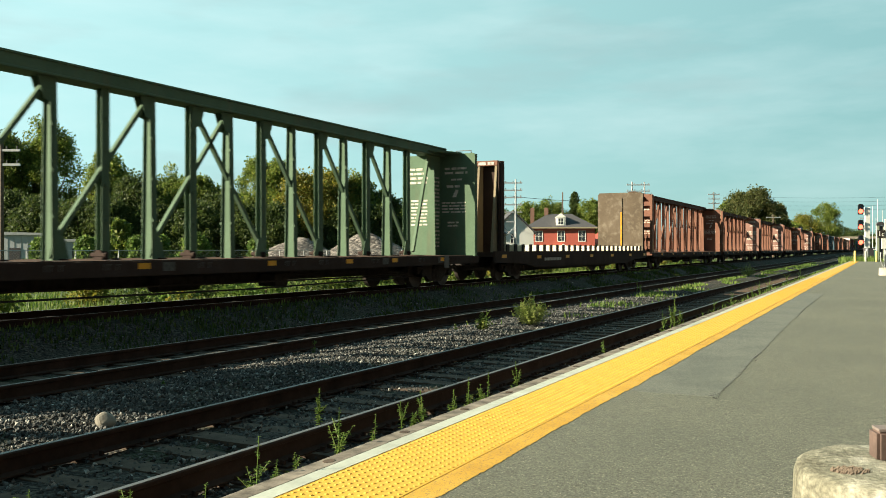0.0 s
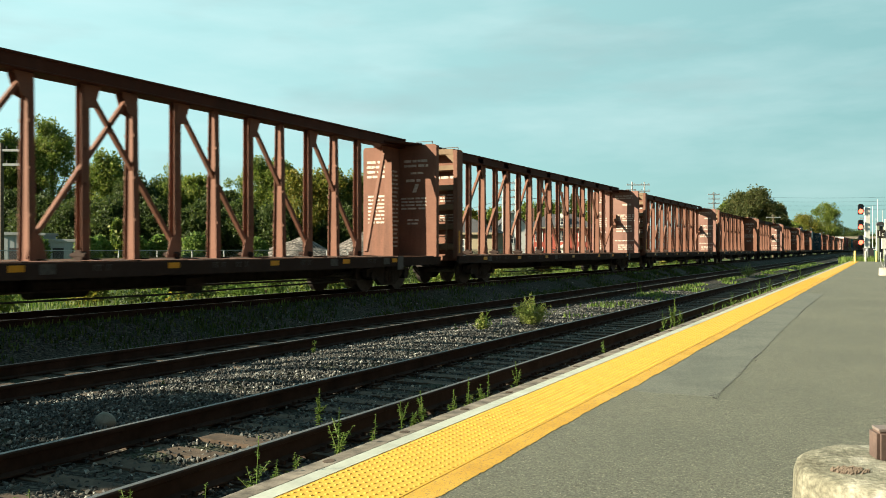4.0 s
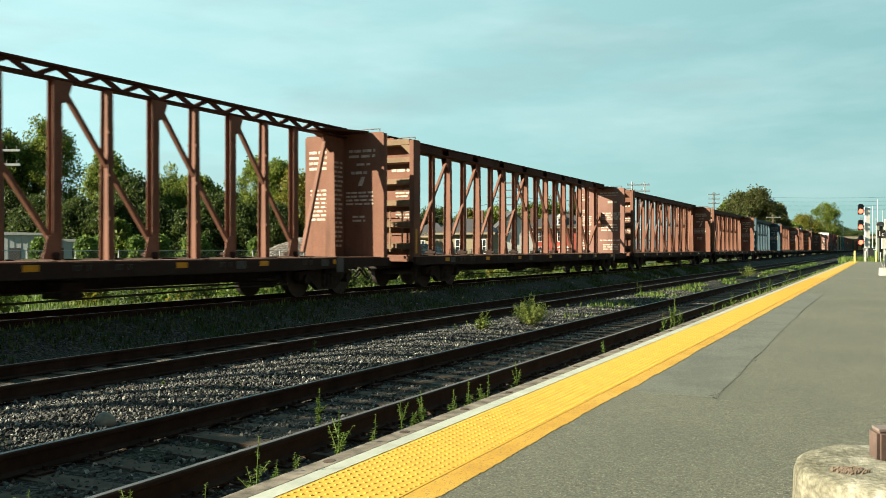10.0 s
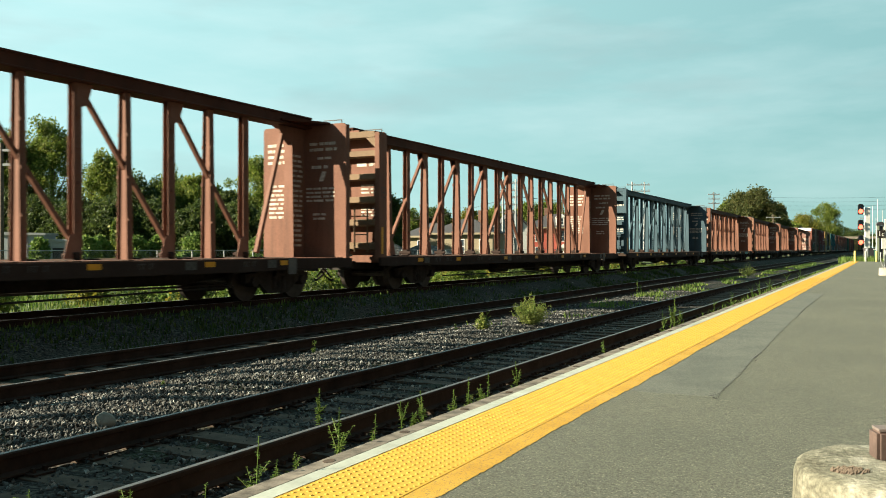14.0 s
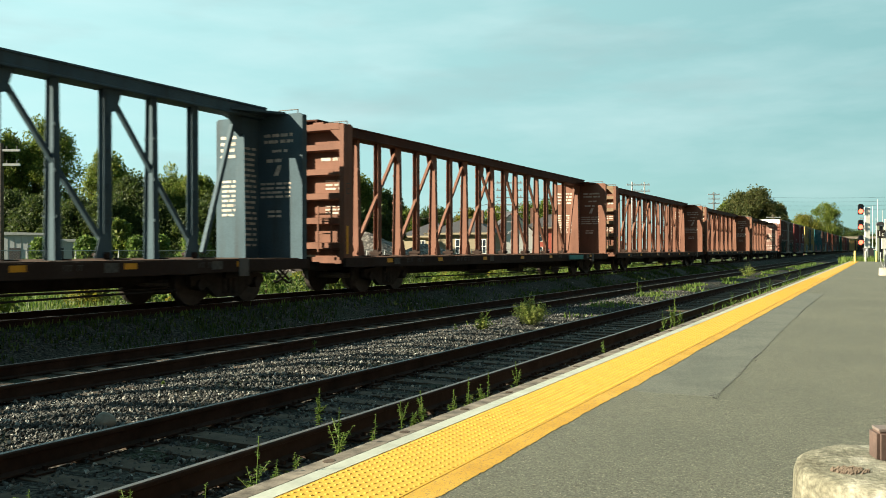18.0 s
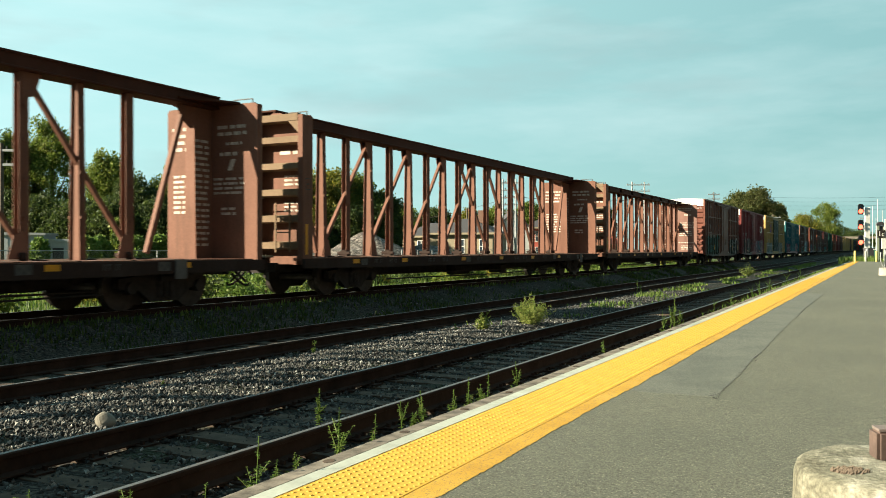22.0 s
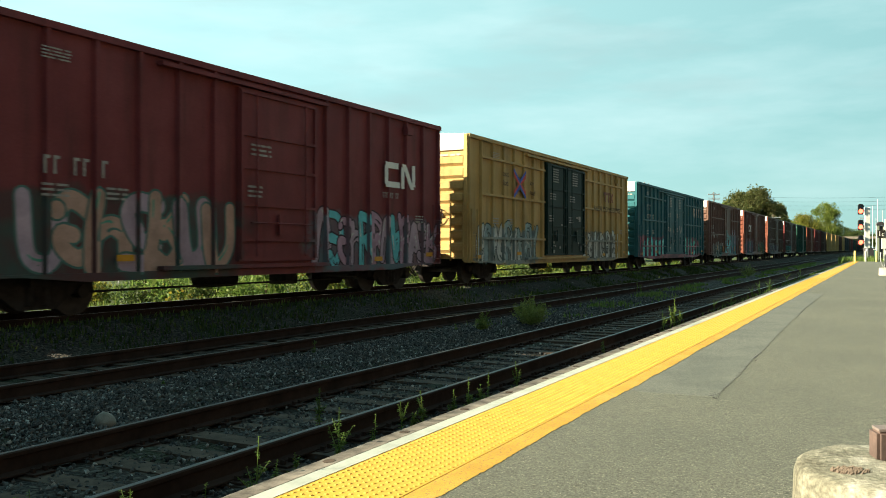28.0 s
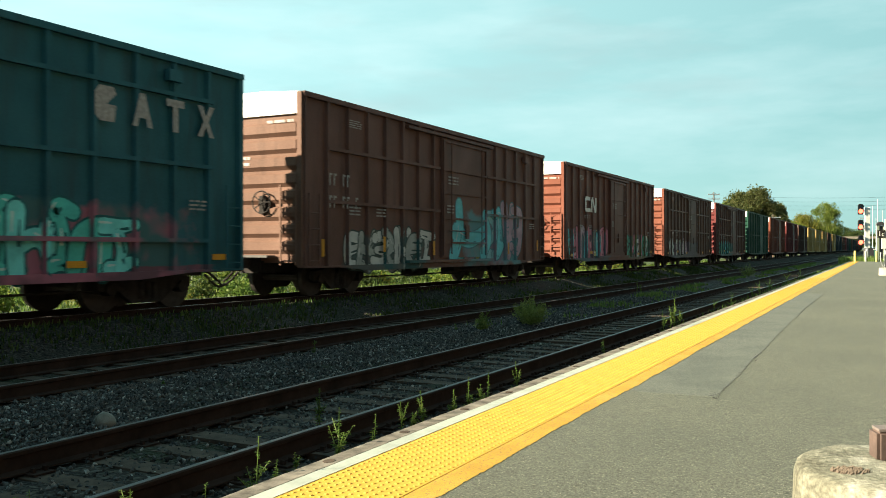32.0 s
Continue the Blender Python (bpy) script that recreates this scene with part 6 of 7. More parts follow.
def plant_grass():
    rng = np.random.default_rng(12)

    def verge(r):
        x = -16.2 - 22 * r.random() ** 1.3
        y = 4 + 95 * r.random() ** 1.1
        k = noise.noise(Vector((x * 0.45, y * 0.3, 7)))
        return x, y, (bed_height(x) if x > -18.6 else -0.6) - 0.25 + 0.55 * k
    grass_patch("verge_grass", "tall sunlit green grass beside the main track", rng, 60000, verge, 0.55)

    def shade(r):
        while True:
            x, y = r.uniform(-12.3, -10.4), 3 + 75 * r.random() ** 1.2
            if noise.noise(Vector((x * 0.8, y * 0.5, 1))) + r.normal() * 0.15 > 0.0:
                return x, y, bed_height(x) - 0.02
    # the dark leaf colour adds to the train's shade on this strip
    grass_patch("track_grass", "short dull weeds between the tracks", rng, 9000, shade, 0.13, M_LEAF_D)

    def middle(r):
        while True:
            x, y = r.normal(-7.3, 0.45), 17 + 90 * r.random()
            if noise.noise(Vector((x * 0.7, y * 0.35, 3))) > 0.12:
                return x, y, bed_height(x) - 0.02
    grass_patch("middle_grass", "patchy grass on the ballast between two tracks", rng, 3000, lambda r: middle(r), 0.15, M_WEED)

    def foot(r):
        y = 18 + 90 * r.random() ** 0.8
        return edge(y, -3.42) + r.normal(0, 0.1), y, -0.22
    grass_patch("edge_grass", "weeds along the foot of the platform edge", rng, 2600, foot, 0.34, M_WEED)

    def beyond(r):
        y = 106.5 + 12 * r.random()
        return r.uniform(-5, 1), y, -0.3
    grass_patch("end_grass", "bright weeds past the platform's end", rng, 1500, beyond, 0.9, M_WEED)

    def under(r):
        x = r.uniform(-15.6, -15.0) if r.random() < 0.5 else r.uniform(-13.2, -12.2)
        return x, 4 + 60 * r.random() ** 1.3, 0.2
    grass_patch("main_track_grass", "thin weeds on the main track's ballast", rng, 2500, under, 0.11, M_WEED)


def plant_verge_shrubs():
    rng = random.Random(41)
    for k in range(120):
        y = 8 + 85 * rng.random() ** 1.25
        x = rng.choice((rng.uniform(-19.4, -17.2), rng.uniform(-26, -18)))
        h = rng.uniform(0.55, 1.45)
        tree(x, y, h, h * rng.uniform(0.9, 1.7), 700 + k, rng.choice([M_LEAF, M_LEAF_D, M_LEAF_D, M_WEED, M_LEAF_Y]), "low leafy shrub in the grass beside the track", -0.62, "shrub", 52, 0.07, 34)


def on_line(u, x):
    return x * (CT + u * ST) / (u * CT - ST)


def weed(x, y, z, height, seed, bushy=0.5, leaf=None, label="leafy green weed growing beside the rail"):
    """A stem with side shoots, toothed leaves on them."""
    rng = np.random.default_rng(seed)
    w = holder("weed", label, "plant", "weeds beside the track", pose(x, y, z, 0, 0, rng.uniform(0, 360)))
    bm = bmesh.new()
    shoots = [((0, 0, 0), (rng.normal() * 0.05 * height, rng.normal() * 0.05 * height, height))]
    for k in range(int(3 + 7 * bushy)):
        q = rng.uniform(0.05, 0.75)
        a = rng.uniform(0, math.tau)
        r = height * bushy * rng.uniform(0.15, 0.42)
        s = tuple(np.array(shoots[0][1]) * q)
        shoots.append((s, (s[0] + math.cos(a) * r, s[1] + math.sin(a) * r, s[2] + height * rng.uniform(0.12, 0.34))))
    for a, b in shoots:
        rod(bm, a, b, 0.006 * (0.6 + height), 0.002, 5)
    part("stem", bm, M_WEED, w)
    verts, faces = [], []
    for a, b in shoots:
        a, b = np.array(a), np.array(b)
        ln = np.linalg.norm(b - a)
        for i in range(int(14 + 90 * ln)):
            q = rng.uniform(0.12, 1.0)
            p = a + (b - a) * q
            t = rng.uniform(0, math.tau)
            out = np.array([math.cos(t), math.sin(t), rng.uniform(0.0, 0.7)])
            size = (0.014 + 0.036 * (1.15 - q)) * (0.6 + 0.6 * height)
            side = np.cross(out, (0, 0, 1))
            side /= np.linalg.norm(side)
            k = len(verts)
            verts += [p.tolist(), (p + out * size * 0.5 + side * size * 0.22).tolist(), (p + out * size - np.array([0, 0, size * 0.25])).tolist(), (p + out * size * 0.5 - side * size * 0.22).tolist()]
            faces.append((k, k + 1, k + 2, k + 3))
    lv = new("leaves", cloud_mesh("leaves", verts, faces, leaf or M_WEED))
    lv.parent = w
    return w


def plant_weeds():
    # aside (units of depth), line x, height, bushiness
    rows = [(-0.219, -3.47, 0.33, 0.5), (-0.201, -3.47, 0.16, 0.3), (-0.167, -3.47, 0.13, 0.4), (-0.122, -3.5, 0.36, 0.8), (-0.144, -4.6, 0.22, 0.5),
            (-0.083, -3.47, 0.24, 0.25), (-0.047, -3.48, 0.26, 0.3), (-0.034, -3.46, 0.15, 0.3), (-0.022, -3.48, 0.29, 0.3), (0.009, -3.48, 0.23, 0.3),
            (0.030, -3.49, 0.29, 0.6), (0.042, -3.46, 0.2, 0.4), (0.051, -3.48, 0.29, 0.4), (0.088, -3.5, 0.29, 0.35), (-0.363, -3.46, 0.25, 0.5), (-0.476, -3.8, 0.28, 0.6),
            (-0.503, -3.7, 0.27, 0.4), (-0.28, -3.46, 0.15, 0.4), (0.270, -3.55, 0.62, 0.25), (0.258, -3.53, 0.4, 0.5), (0.263, -3.52, 0.45, 0.4), (0.277, -3.5, 0.35, 0.5), (0.315, -3.55, 0.35, 0.6),
            (0.19, -3.5, 0.22, 0.5), (0.335, -3.6, 0.4, 0.6), (0.36, -3.6, 0.42, 0.6), (0.368, -3.6, 0.5, 0.6), (0.38, -3.65, 0.5, 0.6), (0.40, -3.7, 0.55, 0.7), (0.415, -3.75, 0.6, 0.7)]
    for k, (u, x, h, b) in enumerate(rows):
        weed(x, on_line(u, x), -0.23, h + 0.25, 300 + k, b)
    for k, (u, x, h, b) in enumerate([(0.051, -7.4, 0.42, 0.8), (-0.325, -7.9, 0.1, 0.9), (-0.15, -8.3, 0.24, 0.6), (0.015, -8.0, 0.16, 0.8), (0.145, -7.8, 0.2, 0.7), (0.16, -7.7, 0.22, 0.7), (0.225, -7.9, 0.6, 0.25), (0.23, -7.7, 0.45, 0.3)]):
        weed(x, on_line(u, x), bed_height(x) - 0.02, h, 360 + k, b, label="yellow-green weed on the ballast between tracks")
    # bushes on the ballast: many leafy upright stems from one root
    for k, (u, x, n, h, r) in enumerate([(0.102, -6.9, 130, 0.68, 0.5), (0.355, -7.4, 70, 0.8, 0.6), (0.045, -7.3, 26, 0.36, 0.16)]):
        y = on_line(u, x)
        rng = np.random.default_rng(70 + k)
        bush = holder("bush", "rounded feathery green bush on the ballast", "bush", m=pose(x, y, bed_height(x) - 0.02))
        verts, faces = [], []
        for _ in range(n):
            a, q = rng.uniform(0, math.tau), rng.random() ** 0.7
            p0 = np.array([math.cos(a) * r * 0.3 * q, math.sin(a) * r * 0.3 * q, 0])
            p1 = np.array([math.cos(a) * r * q * rng.uniform(0.7, 1.25), math.sin(a) * r * q * rng.uniform(0.7, 1.25), h * (1.0 - 0.45 * q) * rng.uniform(0.6, 1.15)])
            for _ in range(34):
                t = rng.uniform(0.15, 1.0)
                p = p0 + (p1 - p0) * t + np.array([0, 0, 0.08 * t * (1 - t)])
                d = rng.normal(size=3) * (1, 1, 0.6) + (0, 0, 0.5)
                d = d / np.linalg.norm(d) * rng.uniform(0.03, 0.065)
                s = np.cross(d, rng.normal(size=3))
                s = s / np.linalg.norm(s) * 0.008
                i = len(verts)
                verts += [p.tolist(), (p + d * 0.5 + s).tolist(), (p + d).tolist(), (p + d * 0.5 - s).tolist()]
                faces.append((i, i + 1, i + 2, i + 3))
        lv = new("leaves", cloud_mesh("leaves", verts, faces, M_BUSH))
        lv.parent = bush
        bm = bmesh.new()
        for i in range(14):
            a = i * 0.449
            rod(bm, (0, 0, 0), (math.cos(a) * r * 0.6, math.sin(a) * r * 0.6, h * 0.7), 0.008, 0.003, 5)
        st = part("stem", bm, M_WEED, bush)
        st["kind"] = "stuff"


# ---- beyond the railway ----
M_SHED = plain("pale_grey_sheet", (0.34, 0.37, 0.38), 0.6, 0, 0.1)
M_CHIMNEY = plain("chimney_brick", (0.15, 0.085, 0.06), 0.85, 0, 0.2)

def window(wall, x0, x1, z0, z1, y, facing=-1):
    """A framed sash window set on a wall across y."""
    bm = bmesh.new()
    e = 0.09
    a, b = sorted((y, y + facing * 0.06))
    for p in ((x0 - e, x1 + e, z0 - e, z0), (x0 - e, x1 + e, z1, z1 + e), (x0 - e, x0, z0, z1), (x1, x1 + e, z0, z1), ((x0 + x1) / 2 - 0.03, (x0 + x1) / 2 + 0.03, z0, z1), (x0, x1, (z0 + z1) / 2 - 0.03, (z0 + z1) / 2 + 0.03)):
        box(bm, p[0], p[1], a, b, p[2], p[3])
    w = part("window", bm, M_WHITE, wall, "white-framed sash window")
    bm = bmesh.new()
    a, b = sorted((y - facing * 0.02, y + facing * 0.02))
    box(bm, x0, x1, a, b, z0, z1)
    part("pane", bm, M_GLASS, w)
    return w


def house(label, u, d, turn, w, depth, eave, ridge, wall_mat, roof_mat, windows, door=None, dormer=False, chimneys=(), gable_front=False):
    x, y = spot(u, d)
    h = holder("house", label, "house", "houses across the tracks", pose(x, y, -0.6, 0, 0, turn))
    bm = bmesh.new()
    box(bm, -w / 2, w / 2, 0, depth, 0, eave)
    if gable_front:
        prism(bm, [(-w / 2, eave), (w / 2, eave), (0, ridge)], "y", 0.004, depth - 0.004)
    wall = part("wall", bm, wall_mat, h)
    bm = bmesh.new()
    o = 0.45
    if gable_front:
        for s in (-1, 1):
            prism(bm, [(s * (w / 2 + o), eave - 0.3), (0, ridge + 0.06), (0, ridge + 0.26), (s * (w / 2 + o), eave - 0.1)], "y", -o, depth + o)
    else:
        k = min(w, depth) * 0.42
        v = [bm.verts.new(p) for p in ((-w / 2 - o, -o, eave), (w / 2 + o, -o, eave), (w / 2 + o, depth + o, eave), (-w / 2 - o, depth + o, eave), (-w / 2 + k, depth / 2, ridge), (w / 2 - k, depth / 2, ridge))]
        for f in ((0, 1, 5, 4), (1, 2, 5), (2, 3, 4, 5), (3, 0, 4), (3, 2, 1, 0)):
            bm.faces.new([v[i] for i in f])
    roof = part("roof", bm, roof_mat, h)
    bm = bmesh.new()
    box(bm, -w / 2 - o, w / 2 + o, -o - 0.08, -o, eave - 0.22, eave + 0.03)
    box(bm, -w / 2 - o - 0.08, -w / 2 - o, -o, depth + o, eave - 0.22, eave + 0.03)
    if not gable_front:
        part("gutter", bm, M_BEIGE, roof, "beige eaves board")
    else:
        bm.free()
    for x0, x1, z0, z1 in windows:
        window(wall, x0, x1, z0, z1, 0)
    if door:
        bm = bmesh.new()
        box(bm, door - 0.9, door + 0.9, -1.2, 0, 0, 0.3)
        for s in (-0.8, 0.7):
            box(bm, door + s, door + s + 0.12, -1.1, -1.0, 0.3, 2.3)
        prism(bm, [(door - 1.1, 2.3), (door + 1.1, 2.3), (door, 3.0)], "y", -1.25, 0)
        part("porch", bm, M_WHITE, wall, "white gabled porch")
        bm = bmesh.new()
        box(bm, door - 0.45, door + 0.45, -0.06, 0, 0.3, 2.25)
        part("door", bm, M_WHITE, wall)
    if dormer:
        bm = bmesh.new()
        z = eave + 0.25
        box(bm, -0.8, 0.8, 0.2, 2.5, z, z + 1.5)
        prism(bm, [(-0.95, z + 1.5), (0.95, z + 1.5), (0, z + 2.2)], "y", 0.1, 2.8)
        dm = part("dormer", bm, M_WHITE, roof, "white roof dormer")
        window(dm, -0.42, 0.42, z + 0.3, z + 1.3, 0.2)
    for cx in chimneys:
        bm = bmesh.new()
        box(bm, cx - 0.35, cx + 0.35, depth / 2 - 0.35, depth / 2 + 0.35, eave, ridge + 1.1)
        part("chimney", bm, M_CHIMNEY, roof, "brick chimney")
    return h


def utility_frame(u, d, top, gap, arms, label, turn=27):
    x, y = spot(u, d)
    p = holder("utility_frame", label, "utility pole", "poles along the line", pose(x, y, -0.6, 0, 0, turn))
    h = seen(u, top, d)
    for s in (-1, 1) if gap else (0,):
        bm = bmesh.new()
        rod(bm, (s * gap / 2, 0, 0), (s * gap / 2, 0, h), 0.17, 0.12, 8)
        part("pole", bm, M_BARK if not gap else M_METAL, p)
    for k in range(arms):
        bm = bmesh.new()
        z = h - 0.5 - k * 1.0
        w = gap / 2 + 0.9 if gap else 1.3
        box(bm, -w, w, -0.1, 0.02, z - 0.08, z + 0.08)
        a = part("crossarm", bm, M_METAL, p)
        for i in range(4):
            bm = bmesh.new()
            xx = -w + 0.2 + i * (2 * w - 0.4) / 3
            rod(bm, (xx, -0.04, z + 0.08), (xx, -0.04, z + 0.3), 0.06, 0.05, 6)
            part("insulator", bm, M_GREY_PLATE, a)
    if gap:
        bm = bmesh.new()
        z = h * 0.3
        bar_pts = [((-gap / 2, z), (gap / 2, z + gap)), ((gap / 2, z), (-gap / 2, z + gap))]
        for (a0, z0), (a1, z1) in bar_pts:
            rod(bm, (a0, 0, z0), (a1, 0, z1), 0.06, n=6)
        box(bm, -gap / 2, gap / 2, -0.06, 0.06, z + gap + 0.5, z + gap + 0.7)
        part("cross_brace", bm, M_METAL, p)
    return p


def wire(a, b, sag, r=0.02):
    bm = bmesh.new()
    a, b = Vector(a), Vector(b)
    last = None
    for i in range(17):
        q = i / 16
        p = a.lerp(b, q) - Vector((0, 0, sag * 4 * q * (1 - q)))
        ring = [bm.verts.new(p + Vector((0, r * math.cos(k * 1.5708), r * math.sin(k * 1.5708)))) for k in range(4)]
        if last:
            for k in range(4):
                bm.faces.new((last[k], last[(k + 1) % 4], ring[(k + 1) % 4], ring[k]))
        last = ring
    return solid("overhead_wire", bm, M_BLACK, "thin dark overhead wire", "wire", "overhead wires")


def build_far():
    house("low beige house with a grey hipped roof", -0.022, 118, 8, 6.5, 8, 3.9, 5.8, M_BEIGE, M_SLATE, [(-0.9, 0.1, 1.6, 3.2)])
    house("low beige house with a wide grey hipped roof", 0.020, 112, 12, 8.6, 9, 4.2, 6.2, M_BEIGE, M_SLATE, [(-0.6, 0.5, 1.6, 3.3), (2.6, 3.4, 1.6, 3.3)], chimneys=(1.8,))
    house("white gabled house with a dark roof", 0.082, 128, 30, 6.0, 8, 4.6, 7.6, M_WHITE, M_SLATE, [(-0.4, 0.4, 3.0, 4.4)], gable_front=True)
    house("red two-storey house with a dormer and white porch", 0.137, 150, 22, 11.8, 9, 5.9, 8.4, M_BRICK, M_SLATE,
          [(-4.4, -3.2, 3.5, 5.2), (-0.5, 0.6, 3.5, 5.2), (3.1, 4.2, 3.5, 5.2), (-4.4, -3.2, 0.8, 2.4), (3.1, 4.2, 0.8, 2.4)], door=0.4, dormer=True, chimneys=(-4.9, -2.4))
    house("red-roofed low building beside the red house", 0.186, 158, 20, 8, 9, 3.0, 5.2, M_BEIGE, M_BRICK, [(-1, 0, 1, 2.2)])
    # white shed and site boxes
    for u, d, w, hh, lab in ((-0.489, 80, 3.9, 3.7, "pale grey metal shed with a dark door"), (-0.4376, 81, 4.2, 3.1, "low pale grey site hut")):
        x, y = spot(u, d)
        s = holder("shed", lab, "shed", "sheds beyond the fence", pose(x, y, -0.6, 0, 0, 32))
        bm = bmesh.new()
        box(bm, -w / 2, w / 2, 0, 3, 0, hh - 0.3)
        body = part("body", bm, M_SHED, s)
        bm = bmesh.new()
        prism(bm, [(-w / 2 - 0.2, hh - 0.3), (w / 2 + 0.2, hh - 0.3), (w / 2 + 0.2, hh - 0.1), (-w / 2 - 0.2, hh)], "y", -0.2, 3.2)
        part("roof", bm, M_METAL, s)
        for dx in (-w * 0.3, w * 0.12):
            bm = bmesh.new()
            box(bm, dx, dx + 1.0, -0.05, 0, 0.1, 2.2)
            part("door", bm, M_SLATE, body)
        for i in range(int(w / 0.6)):
            bm = bmesh.new()
            box(bm, -w / 2 + i * 0.6, -w / 2 + i * 0.6 + 0.05, -0.02, 0, 0.05, hh - 0.35)
            part("panel_seam", bm, M_METAL, body)
    # heaps of crushed stone
    for k, (u, d, w, hh) in enumerate([(-0.168, 84, 6.6, 3.15), (-0.088, 85, 6.8, 3.65), (-0.02, 93, 6.5, 2.6)]):
        x, y = spot(u, d)
        bm = bmesh.new()
        bmesh.ops.create_grid(bm, x_segments=34, y_segments=34, size=w)
        for v in bm.verts:
            r = math.hypot(v.co.x, v.co.y) / w
            v.co.z = max(-0.3, hh * (1.04 - r ** 1.2)) + 0.35 * noise.noise(v.co * 0.6 + Vector((k * 9, 0, 0))) * (1 - min(1, r)) + 0.10 * noise.noise(v.co * 2.6)
        solid("gravel_mound", bm, M_PILE, "grey-pink mound of crushed stone", "gravel mound", "gravel mounds", smooth=True).matrix_basis = pose(x, y, -0.6)
    # chain-link fence
    f = holder("fence", "chain-link fence on grey steel posts", "fence")
    x = -40.0
    for i in range(34):
        bm = bmesh.new()
        rod(bm, (x, 12 + i * 3, -0.6), (x, 12 + i * 3, 1.45), 0.04, n=6)
        part("post", bm, M_METAL, f)
    bm = bmesh.new()
    rod(bm, (x, 12, 1.42), (x, 111, 1.42), 0.025, n=6)
    part("top_rail", bm, M_METAL, f)
    verts, faces = [], []
    for y in np.arange(12, 111, 0.16):
        for s in (1, -1):
            k = len(verts)
            y2 = y + s * 1.9
            verts += [(x, y - 0.004, -0.55), (x, y + 0.004, -0.55), (x, y2 + 0.004, 1.4), (x, y2 - 0.004, 1.4)]
            faces.append((k, k + 1, k + 2, k + 3))
    net = new("mesh", cloud_mesh("mesh", verts, faces, M_METAL))
    net.parent = f
    tagged(net, "diamond wire netting", kind="stuff")
    # poles
    utility_frame(0.077, 118, 0.081, 1.75, 5, "tall twin-pole line frame with five crossarms")
    utility_frame(0.227, 140, 0.078, 2.0, 2, "twin-pole line frame above the train")
    utility_frame(0.315, 190, 0.066, 0, 3, "wooden pole with three crossarms")
    utility_frame(0.384, 150, 0.040, 0, 1, "wooden pole with a single crossarm")
    utility_frame(0.139, 165, 0.066, 0, 0, "bare thin wooden pole")
    utility_frame(0.028, 140, 0.048, 0, 0, "bare thin wooden pole")
    utility_frame(-0.513, 60, 0.123, 0, 2, "wooden pole with crossarms among the trees")
    p1, p2 = spot(0.315, 190), spot(0.62, 240)
    for k in range(4):
        wire((p1[0], p1[1], seen(0, 0.062, 190) - 0.6 - k * 0.9), (p2[0], p2[1], seen(0, 0.066, 240) - 0.6 - k * 1.1), 1.0, 0.02)
    p1, p2 = spot(-0.05, 150), spot(0.077, 118)
    wire((*p1, 6.3), (*p2, 8.6), 0.5, 0.03)
    p3 = spot(0.227, 140)
    wire((*p2, 8.8), (*p3, 9.6), 0.5, 0.03)
    # road bridge far down the line
    b = holder("overbridge", "pale concrete bridge far down the line", "bridge", m=pose(*spot(0.487, 400), -0.6, 0, 0, 5))
    bm = bmesh.new()
    box(bm, -12, 14, -4, 4, 6.9, 7.9)
    part("deck", bm, M_CONC_EDGE, b)
    for xx in (-10, 10):
        bm = bmesh.new()
        rod(bm, (xx, 0, 0), (xx, 0, 6.9), 0.6, n=10)
        part("pier", bm, M_CONC, b)


# ---- signals and platform things ----
def glow(name, c, k):
    m = bpy.data.materials.new(name)
    m.use_nodes = True
    e = m.node_tree.nodes["Principled BSDF"]
    e.inputs["Base Color"].default_value = (*c, 1)
    e.inputs["Emission Color"].default_value = (*c, 1)
    e.inputs["Emission Strength"].default_value = k
    return m


M_CUT = plain("worn_cut_steel", (0.155, 0.125, 0.112), 0.7, 0.1, 0.3)
M_PALE_GREEN = plain("pale_green_paint", (0.30, 0.34, 0.25), 0.6, 0, 0.1)
M_PALE_YELLOW = plain("pale_yellow_paint", (0.50, 0.40, 0.12), 0.6, 0, 0.1)
M_RED_LAMP = glow("red_signal_lamp", (1.0, 0.06, 0.03), 3.0)


def signal_head(parent, x, z, r=0.3):
    bm = bmesh.new()
    prism(bm, [(x - r, z - r), (x - r * 0.7, z - r * 1.25), (x + r * 0.7, z - r * 1.25), (x + r, z - r), (x + r, z + r * 2.0), (x + r * 0.6, z + r * 2.6), (x - r * 0.6, z + r * 2.6), (x - r, z + r * 2.0)], "y", -0.05, 0.02)
    head = part("signal_head", bm, M_BLACK, parent, "black signal head")
    for dz, lit in ((0, True), (r * 1.6, False)):
        bm = bmesh.new()
        rod(bm, (x, -0.09, z + dz), (x, -0.052, z + dz), r * 0.85, n=16)
        part("lens", bm, M_RED_LAMP if lit else M_GLASS, head, "lit red lens" if lit else "dark lens")
        bm = bmesh.new()
        n = 14
        for i in range(n):
            a0, a1 = math.pi * (i / n) * 1.1 - 0.16, math.pi * ((i + 1) / n) * 1.1 - 0.16
            pts = [(x + r * 0.95 * math.cos(a), yy, z + dz + r * 0.95 * math.sin(a)) for a, yy in ((a0, -0.05), (a1, -0.05), (a1, -0.24), (a0, -0.24))]
            bm.faces.new([bm.verts.new(q) for q in pts])
        bmesh.ops.solidify(bm, geom=list(bm.faces), thickness=0.015)
        part("hood", bm, M_BLACK, head)
    return head


